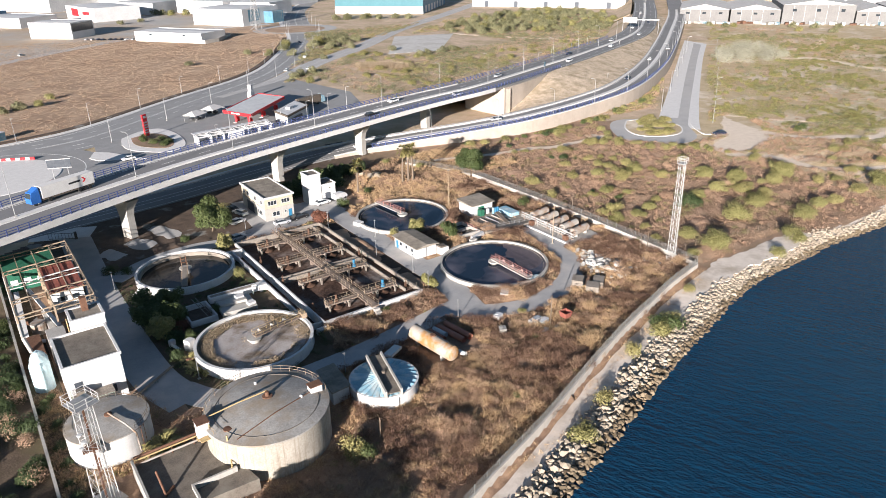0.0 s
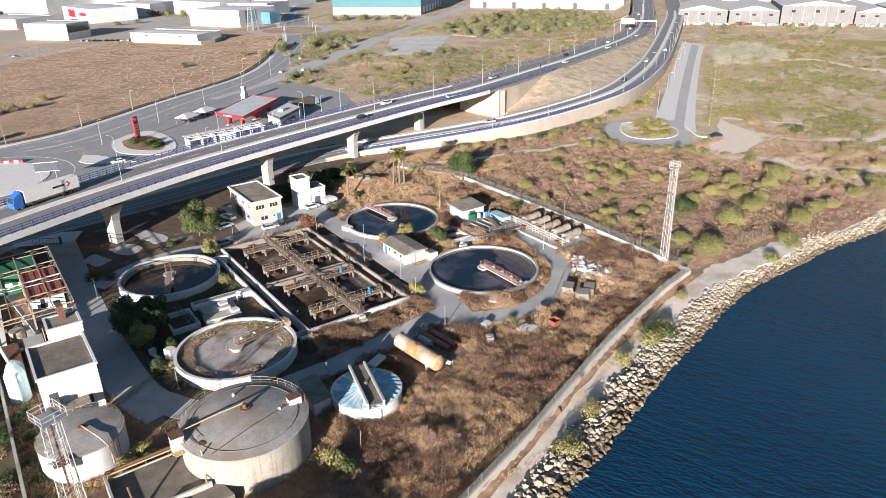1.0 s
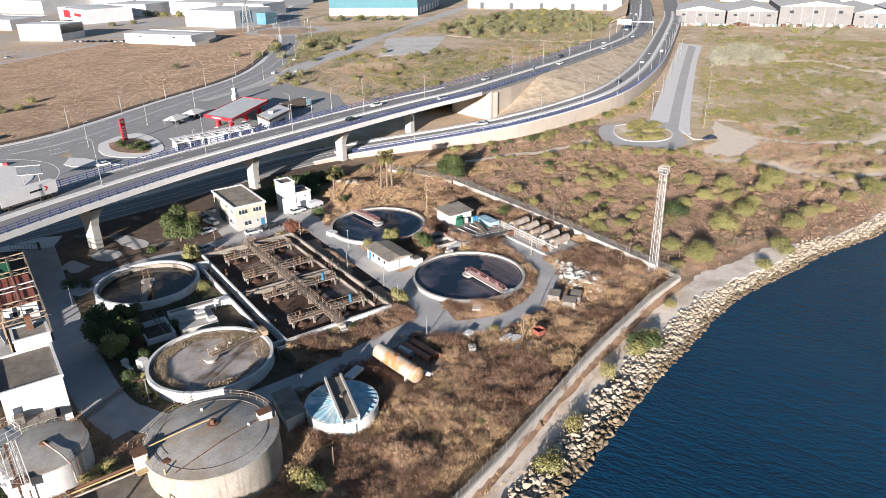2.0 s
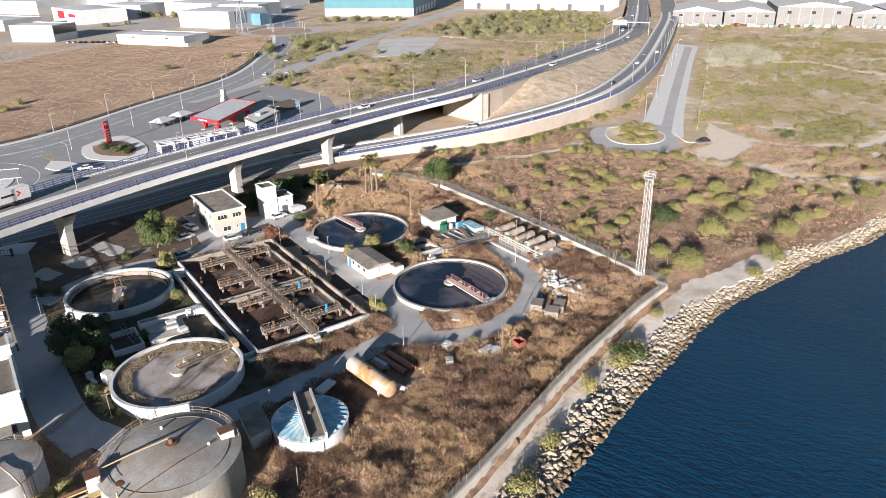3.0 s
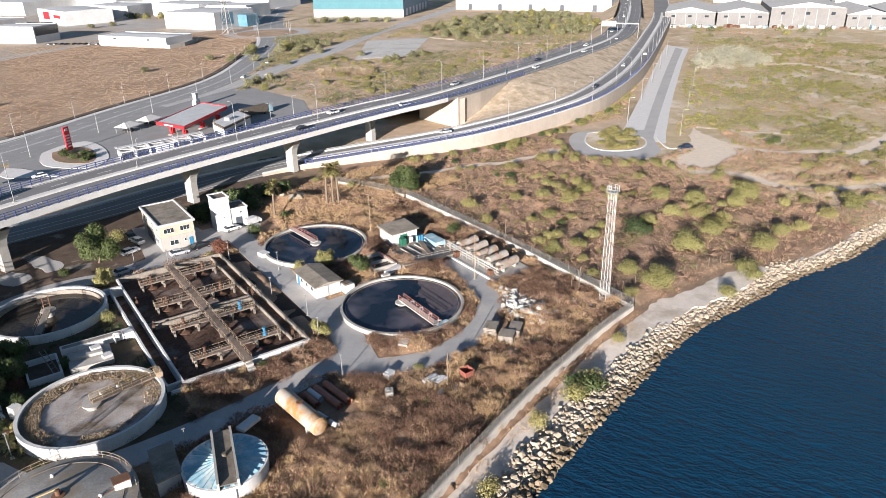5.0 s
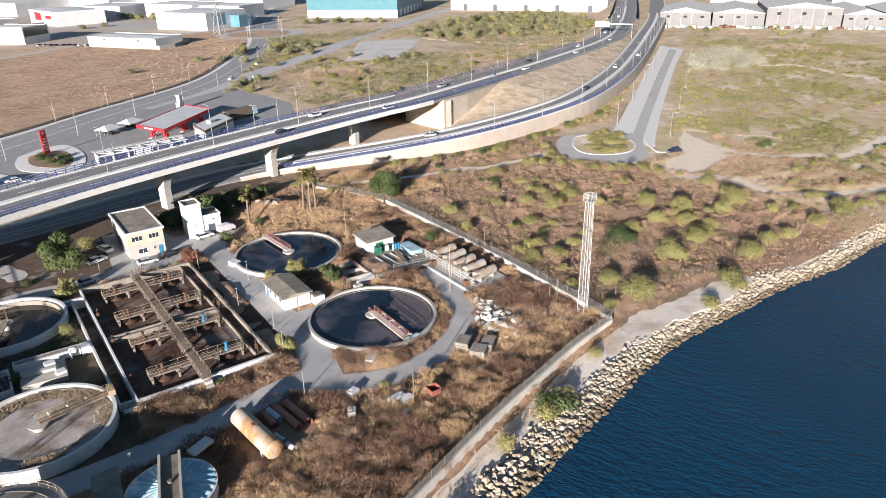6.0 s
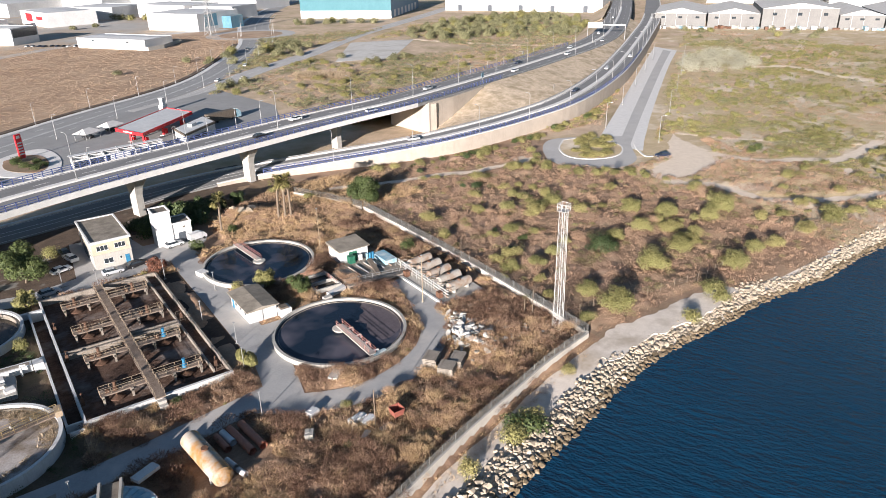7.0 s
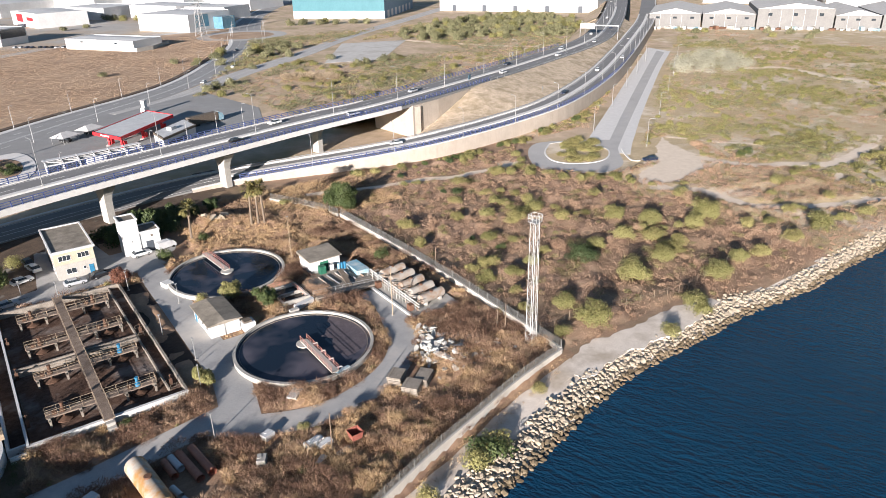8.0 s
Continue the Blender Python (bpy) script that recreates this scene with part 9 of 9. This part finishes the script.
# ---- petrol station ----
station = thing("petrol_station", "red-trimmed petrol station canopy over fuel pumps", "petrol station")
u = Vector((24.6, 24.0, 0)).normalized()
o3 = Vector((47.3, 157.8, 0))
wv = Vector((-5.7, 13.9, 0))
cor = [o3, o3 + u * 34.0, o3 + u * 34.0 + wv, o3 + wv]
part("canopy_roof", Shape().prism([(p.x, p.y) for p in cor], 5.0, 5.35), M_GREYROOF, station, "pale grey canopy roof")
big = [(p.x, p.y) for p in (cor[0] - u * 0.2 - wv * 0.02, cor[1] + u * 0.2 - wv * 0.02, cor[2] + u * 0.2 + wv * 0.02, cor[3] - u * 0.2 + wv * 0.02)]
for p, q in zip(big, big[1:] + big[:1]):
    part("fascia", Shape().bar((*p, 4.95), (*q, 4.95), 0.3, 1.15), M_RED, station, "red fascia")
part("logo", Shape().bar(tuple(Vector((*big[3], 4.95)).lerp(Vector((*big[0], 4.95)), 0.3) - u * 0.18), tuple(Vector((*big[3], 4.95)).lerp(Vector((*big[0], 4.95)), 0.62) - u * 0.18), 0.06, 0.5), M_WHITECLEAN, station, "white lettering bar")
for f in (0.12, 0.5, 0.88):
    for g in (0.25, 0.75):
        q = o3 + u * 34 * f + wv * g
        part("pillar", Shape().block((q.x, q.y, -0.1), (0.7, 0.7, 5.1), 44), M_RED, station, "red pillar")
        part("fuel_pump", Shape().block((q.x + u.x * 1.8, q.y + u.y * 1.8, 0.1), (0.6, 1.1, 2.0), 44), M_RED, station, "red fuel pump")
        part("pump_island", Shape().block((q.x + u.x * 1.0, q.y + u.y * 1.0, 0.0), (5.0, 1.4, 0.22), 44), M_PAVING, station)
shop = thing("station_shop", "white flat-roofed petrol station shop", "building")
part("wall", Shape().prism([(60.0, 151.5), (75.0, 164.5), (74.6, 177), (59.6, 163)], -0.2, 3.4), M_WHITECLEAN, shop)
part("roof_band", Shape().prism([(59.8, 151.2), (75.3, 164.4), (74.9, 177.3), (59.4, 163.2)], 3.4, 4.1), M_DARKSTEEL, shop, "dark roof band")
part("roof", Shape().prism([(60.4, 152.4), (74.7, 164.8), (74.3, 176.2), (60.0, 163)], 4.1, 4.16), M_GREYROOF, shop)
part("window", Shape().bar((61.4, 152.3, 1.5), (70, 159.8, 1.5), 0.12, 1.6), M_GLASS, shop)
part("rooftop_unit", Shape().block((66, 163, 4.16), (3, 2, 1.0), 40), M_WHITECLEAN, shop)
wash = thing("car_wash_bays", "white open-frame car wash bays with grey panels", "car wash")
for k in range(7):
    x = 22.5 + 4.9 * k
    y = 149.0 + 0.66 * k
    part("bay_wall", Shape().box(x - 0.1, y - 4.5, 0, x + 0.1, y + 1.5, 2.7), M_WHITECLEAN if k % 2 == 0 else M_GREYROOF, wash)
    part("rafter", Shape().bar((x, y - 5.0, 3.0), (x, y + 2.5, 3.4), 0.18), M_WHITECLEAN, wash)
part("roof", Shape().bar((22, 150.2, 3.3), (52.5, 154.2, 3.3), 2.2, 0.15), M_WHITECLEAN, wash)
part("fascia", Shape().bar((22, 144.2, 2.95), (52.5, 148.2, 2.95), 0.2, 0.4), M_WHITECLEAN, wash)
part("back_wall", Shape().bar((22.5, 150.8, 1.3), (52, 154.8, 1.3), 0.15, 2.6), M_GREYROOF, wash, "grey back wall")
part("kiosk", Shape().block((37, 147.5, 0), (6, 3.0, 2.8), 8), M_WHITECLEAN, wash)
for x, y, rz in ((34, 186.5, 38), (43.5, 193, 38)):
    t = thing("shade_canopy", "pale fabric shade canopy over parking places", "canopy", "shade canopies", (x, y, 0), rz)
    for px, py in ((-3.6, -2.6), (3.6, -2.6), (3.6, 2.6), (-3.6, 2.6)):
        part("post", Shape().tube((px, py, 0), (px, py, 2.4), 0.07, n=6), M_STEEL, t)
    part("fabric", Shape().add([(-4.2, -3.2, 2.4), (4.2, -3.2, 2.4), (4.2, 3.2, 2.4), (-4.2, 3.2, 2.4), (-1.6, 0, 3.9), (1.6, 0, 3.9)], [(0, 1, 5, 4), (1, 2, 5), (2, 3, 4, 5), (3, 0, 4)]), M_PAVING, t)
    car(x, y, 0.1, rz + 90, "black", "car parked under a fabric canopy")
pyl = thing("price_sign", "tall red petrol price sign on the traffic island", "sign", "", (10.6, 169.4, 0.2), 35)
part("panel", Shape().box(-1.15, -0.25, 0.4, 1.15, 0.25, 8.6), M_RED, pyl)
part("base", Shape().box(-1.3, -0.4, 0, 1.3, 0.4, 0.4), M_CONC, pyl)
part("logo", Shape().block((0, -0.27, 7.2), (1.2, 0.05, 0.9)), M_WHITECLEAN, pyl, "white emblem shape")
for k in range(5):
    part("price_bar", Shape().box(-0.85, -0.29, 1.6 + 0.95 * k, 0.85, -0.25, 2.05 + 0.95 * k), M_WHITECLEAN, pyl)
bb = thing("billboard", "dark-backed road sign board on two posts", "sign", "", (-24.5, 131.5, 0), -22)
part("panel", Shape().box(-3.4, -0.1, 4.2, 3.4, 0.1, 6.8), M_DOOR, bb)
part("panel_frame", Shape().box(-3.5, -0.12, 6.8, 3.5, 0.12, 6.95).box(-3.5, -0.12, 4.05, 3.5, 0.12, 4.2), M_PAVING, bb)
for x in (-2.2, 2.2):
    part("post", Shape().tube((x, 0.1, 0), (x, 0.1, 6.6), 0.12), M_STEEL, bb)
tot = thing("sign_tower", "white square advertising tower by the road", "sign", "", (69.0, 214.0, 0), 40)
part("column", Shape().box(-1.6, -1.0, 0, 1.6, 1.0, 3.2).box(-0.9, -0.8, 3.2, 0.9, 0.8, 6.0), M_WHITECLEAN, tot)
part("cap", Shape().box(-1.1, -0.9, 6.0, 1.1, 0.9, 6.3), M_PAVING, tot)
rw = thing("traffic_barrier", "red and white plastic traffic barrier", "barrier")
for k in range(8):
    q = Vector((-38.5, 168.6, 0.3)).lerp(Vector((-27.5, 163.2, 0.3)), k / 8)
    part("segment", Shape().block((q.x, q.y, 0.1), (1.45, 0.45, 0.9), -26), M_RED if k % 2 else M_WHITECLEAN, rw)
kiosk = thing("roadside_cabin", "pale roadside cabin at the field edge", "building", "", (-36.5, 201.5, 0), 35)
part("body", Shape().box(-2.6, -2.2, 0, 2.6, 2.2, 2.9), M_PALEBLUE, kiosk)
part("roof", Shape().box(-2.8, -2.4, 2.9, 2.8, 2.4, 3.1), M_WHITECLEAN, kiosk)

# ---- warehouses in the distance ----
def warehouse(a, b, depth, h, label, wall, roof, side=None, doors=0, band=None, windows=0, gable=0.0, name="warehouse", tall=4.5):
    """A hall whose front runs from a to b and which reaches back to the left of that line."""
    t = thing(name, label, "warehouse")
    a, b = Vector((*a, 0)), Vector((*b, 0))
    d = (b - a).normalized()
    n = Vector((-d.y, d.x, 0))
    L = (b - a).length
    pt = lambda s, q, z: tuple(a + d * s + n * q + Vector((0, 0, z)))
    zb = band[0] if band else h
    part("wall", Shape().add([pt(0, 0, -0.5), pt(L, 0, -0.5), pt(L, 0, zb), pt(0, 0, zb), pt(0, 0.4, -0.5), pt(L, 0.4, -0.5), pt(L, 0.4, zb), pt(0, 0.4, zb)],
                             [(0, 1, 2, 3), (4, 7, 6, 5), (3, 2, 6, 7), (0, 4, 5, 1), (0, 3, 7, 4), (1, 5, 6, 2)]), wall, t)
    if band:
        part("wall_band", Shape().add([pt(0, -0.02, zb), pt(L, -0.02, zb), pt(L, -0.02, h), pt(0, -0.02, h), pt(0, 0.4, zb), pt(L, 0.4, zb), pt(L, 0.4, h), pt(0, 0.4, h)],
                                      [(0, 1, 2, 3), (4, 7, 6, 5), (3, 2, 6, 7), (0, 4, 5, 1), (0, 3, 7, 4), (1, 5, 6, 2)]), band[1], t)
    sd = side or wall
    for s0 in (0.0, L - 0.4):
        part("wall", Shape().add([pt(s0, 0.4, -0.5), pt(s0 + 0.4, 0.4, -0.5), pt(s0 + 0.4, depth, -0.5), pt(s0, depth, -0.5), pt(s0, 0.4, h), pt(s0 + 0.4, 0.4, h), pt(s0 + 0.4, depth, h), pt(s0, depth, h)],
                                 [(3, 2, 1, 0), (4, 5, 6, 7), (0, 1, 5, 4), (1, 2, 6, 5), (2, 3, 7, 6), (3, 0, 4, 7)]), sd, t)
    part("wall", Shape().add([pt(0.4, depth - 0.4, -0.5), pt(L - 0.4, depth - 0.4, -0.5), pt(L - 0.4, depth, -0.5), pt(0.4, depth, -0.5), pt(0.4, depth - 0.4, h), pt(L - 0.4, depth - 0.4, h), pt(L - 0.4, depth, h), pt(0.4, depth, h)],
                             [(3, 2, 1, 0), (4, 5, 6, 7), (0, 1, 5, 4), (1, 2, 6, 5), (2, 3, 7, 6), (3, 0, 4, 7)]), sd, t)
    if gable:
        m = L / 2
        part("roof", Shape().add([pt(-0.5, -0.6, h), pt(m, -0.6, h + gable), pt(L + 0.5, -0.6, h), pt(-0.5, depth + 0.5, h), pt(m, depth + 0.5, h + gable), pt(L + 0.5, depth + 0.5, h)],
                                 [(0, 1, 4, 3), (1, 2, 5, 4), (0, 2, 1), (3, 4, 5), (0, 3, 5, 2)]), roof, t)
    else:
        part("roof", Shape().add([pt(0.4, 0.4, h - 0.5), pt(L - 0.4, 0.4, h - 0.5), pt(L - 0.4, depth - 0.4, h - 0.5), pt(0.4, depth - 0.4, h - 0.5), pt(0.4, depth / 2, h + 0.2), pt(L - 0.4, depth / 2, h + 0.2)],
                                 [(0, 1, 5, 4), (4, 5, 2, 3), (1, 2, 5), (3, 0, 4), (3, 2, 1, 0)]), roof, t)
    for k in range(doors):
        s0 = L * (k + 0.5) / doors
        part("door", Shape().add([pt(s0 - 2.2, -0.06, 0), pt(s0 + 2.2, -0.06, 0), pt(s0 + 2.2, -0.06, tall), pt(s0 - 2.2, -0.06, tall), pt(s0 - 2.2, 0.1, 0), pt(s0 + 2.2, 0.1, 0), pt(s0 + 2.2, 0.1, tall), pt(s0 - 2.2, 0.1, tall)],
                                 [(0, 1, 2, 3), (3, 2, 6, 7), (0, 3, 7, 4), (1, 5, 6, 2)]), M_DOOR if doors > 2 else M_GREYROOF, t)
    for k in range(windows):
        s0 = L * (k + 0.5) / windows
        part("window", Shape().add([pt(s0 - 1.4, -0.05, h * 0.66), pt(s0 + 1.4, -0.05, h * 0.66), pt(s0 + 1.4, -0.05, h * 0.8), pt(s0 - 1.4, -0.05, h * 0.8), pt(s0 - 1.4, 0.1, h * 0.66), pt(s0 + 1.4, 0.1, h * 0.66), pt(s0 + 1.4, 0.1, h * 0.8), pt(s0 - 1.4, 0.1, h * 0.8)],
                                   [(0, 1, 2, 3), (3, 2, 6, 7), (0, 3, 7, 4), (1, 5, 6, 2)]), M_GLASS, t)
    for k in range(1, int(L // 8)):
        part("panel_joint", Shape().add([pt(k * 8 - 0.08, -0.03, 0), pt(k * 8 + 0.08, -0.03, 0), pt(k * 8 + 0.08, -0.03, zb), pt(k * 8 - 0.08, -0.03, zb), pt(k * 8 - 0.08, 0.05, 0), pt(k * 8 + 0.08, 0.05, 0), pt(k * 8 + 0.08, 0.05, zb), pt(k * 8 - 0.08, 0.05, zb)],
                                        [(0, 1, 2, 3), (3, 2, 6, 7), (0, 3, 7, 4), (1, 5, 6, 2)]), M_GREYROOF, t)
    return t, pt, L


t, pt, L = warehouse((18.6, 557.8), (44.7, 527.9), 26, 12.4, "white boxy warehouse with a dark glazed corner", M_WHITECLEAN, M_GREYROOF, doors=0)
part("glazing", Shape().add([pt(L + 0.05, 1, 5.5), pt(L + 0.05, 25, 5.5), pt(L + 0.05, 25, 11.6), pt(L + 0.05, 1, 11.6)], [(0, 1, 2, 3)]), M_GLASS, t)
warehouse((81.2, 483.8), (115.3, 429.5), 27, 6.8, "long low white warehouse with a pale roof", M_WHITECLEAN, M_GREYROOF, doors=0, windows=2)
t, pt, L = warehouse((72, 722), (86, 656), 45, 13.0, "white warehouse with red panels and a grey side", M_WHITECLEAN, M_GREYROOF, M_GREYROOF)
part("panel", Shape().add([pt(14, -0.1, 4), pt(30, -0.1, 4), pt(30, -0.1, 11), pt(14, -0.1, 11)], [(0, 1, 2, 3)]), M_RED, t, "red panel")
part("panel", Shape().add([pt(40, -0.1, 6), pt(56, -0.1, 6), pt(56, -0.1, 9), pt(40, -0.1, 9)], [(0, 1, 2, 3)]), M_RED, t, "red panel")
t, pt, L = warehouse((152, 566), (180.5, 518), 52, 14.0, "white industrial hall with roller doors and a glazed front", M_WHITECLEAN, M_GREYROOF, doors=2, tall=8)
part("glazing", Shape().add([pt(L + 0.05, 8, 3), pt(L + 0.05, 24, 3), pt(L + 0.05, 24, 13), pt(L + 0.05, 8, 13)], [(0, 1, 2, 3)]), M_BLUEGLASS, t, "blue glazed front")
part("porch", Shape().add([pt(L + 0.1, 30, 0), pt(L + 10, 30, 0), pt(L + 10, 46, 0), pt(L + 0.1, 46, 0), pt(L + 0.1, 30, 10), pt(L + 10, 30, 10), pt(L + 10, 46, 10), pt(L + 0.1, 46, 10)], [(4, 5, 6, 7), (0, 1, 5, 4), (1, 2, 6, 5), (2, 3, 7, 6), (3, 0, 4, 7)]), M_BLUEGLASS, t)
t, pt, L = warehouse((293, 560), (355.3, 493.8), 112, 21.0, "huge teal and white distribution warehouse", M_WHITECLEAN, M_GREYROOF, M_SHADEDWALL, band=(7.0, M_BLUEWALL))
for k in range(7):
    part("dock_door", Shape().add([pt(L + 0.06, 10 + 14 * k, 0.5), pt(L + 0.06, 17 + 14 * k, 0.5), pt(L + 0.06, 17 + 14 * k, 7), pt(L + 0.06, 10 + 14 * k, 7)], [(0, 1, 2, 3)]), M_GREYROOF, t)
warehouse((440, 524), (526, 386), 70, 13, "long white warehouse with dark dock doors", M_WHITECLEAN, M_GREYROOF, doors=5, tall=6)
for k, (a, b, hh) in enumerate((((464, 274), (486, 243), 10.5), ((487, 242), (509, 212), 10.5), ((509.5, 211), (541, 170), 14.5), ((541.5, 169), (560, 146), 10), ((560.5, 145), (582, 118), 10.5), ((582.5, 117), (606, 88), 10))):
    warehouse(a, b, 75, hh, "pale corrugated shed with a low grey gable roof", M_SHED, M_SHEDROOF, gable=4.0, name="storage_shed", windows=3)
for a, b, dp, h in (((118, 742), (150, 694), 50, 12), ((176, 700), (206, 640), 46, 13), ((214, 640), (240, 600), 40, 12), ((20, 905), (70, 815), 70, 14), ((110, 880), (160, 790), 70, 15), ((190, 820), (240, 730), 70, 16), ((260, 760), (300, 690), 60, 15), ((-60, 780), (-20, 720), 50, 10), ((-10, 700), (22, 650), 40, 9), ((320, 1000), (420, 880), 90, 16), ((160, 1100), (260, 960), 90, 16), ((430, 880), (520, 770), 90, 16), ((560, 700), (640, 590), 80, 15), ((640, 560), (720, 440), 80, 15), ((680, 380), (740, 290), 70, 14), ((720, 270), (780, 180), 70, 14)):
    warehouse(a, b, dp, h, "pale industrial hall in the distance", M_WHITECLEAN, M_GREYROOF, random.choice((None, M_SHADEDWALL, M_GREYROOF)), doors=random.choice((0, 2, 3)))
for k in range(46):
    f = k / 46
    x, y = 452 + 130 * f + random.uniform(-2, 2), 276 - 160 * f + random.uniform(-2, 2)
    t = thing("storage_container", "small container or crate before the sheds", "container", "clutter before the sheds", (x, y, 0), random.uniform(0, 90))
    part("box", Shape().box(-2.4, -1.2, 0, 2.4, 1.2, random.uniform(1.2, 2.8)), random.choice((M_WHITECLEAN, M_GREYROOF, M_PALEBLUE, M_CONC, M_RUST)), t)
    part("lid", Shape().box(-2.5, -1.3, 0.4, 2.5, 1.3, 0.55), M_DARKSTEEL, t)
for k in range(16):
    x, y = 52 + 3.6 * k + random.uniform(-1, 1), 512 - 3.2 * k
    car(x, y, 0.06, random.uniform(20, 60), random.choice(("white", "silver", "navy", "black")), "car parked before the warehouses")
wall_pts = [(81, 478), (116, 424), (128, 430), (146, 455)]
structure("wall_yard", Shape().strip(wall_pts, 0.2, -0.2, -0.3, 2.6), M_CONC, "pale concrete yard wall", "wall")
py = thing("power_pylon", "grey steel lattice electricity pylon", "pylon", "", (180, 487, 0), 30)
for i, (sx, sy) in enumerate(((-1, -1), (1, -1), (1, 1), (-1, 1))):
    part("leg", Shape().bar((3.2 * sx, 3.2 * sy, 0), (0.5 * sx, 0.5 * sy, 34), 0.35), M_STEEL, py)
for k in range(8):
    z0, z1 = 34 * k / 8, 34 * (k + 1) / 8
    w0, w1 = 3.2 - 2.7 * k / 8, 3.2 - 2.7 * (k + 1) / 8
    for (ax_, ay_), (bx2, by2) in zip(((-1, -1), (1, -1), (1, 1), (-1, 1)), ((1, -1), (1, 1), (-1, 1), (-1, -1))):
        part("brace", Shape().bar((ax_ * w0, ay_ * w0, z0), (bx2 * w1, by2 * w1, z1), 0.2), M_STEEL, py)
        part("brace", Shape().bar((bx2 * w0, by2 * w0, z0), (ax_ * w1, ay_ * w1, z1), 0.2), M_STEEL, py)
        part("strut", Shape().bar((ax_ * w1, ay_ * w1, z1), (bx2 * w1, by2 * w1, z1), 0.2), M_STEEL, py)
for z in (24, 28, 32):
    part("crossarm", Shape().bar((-6, 0, z), (6, 0, z), 0.4), M_STEEL, py)
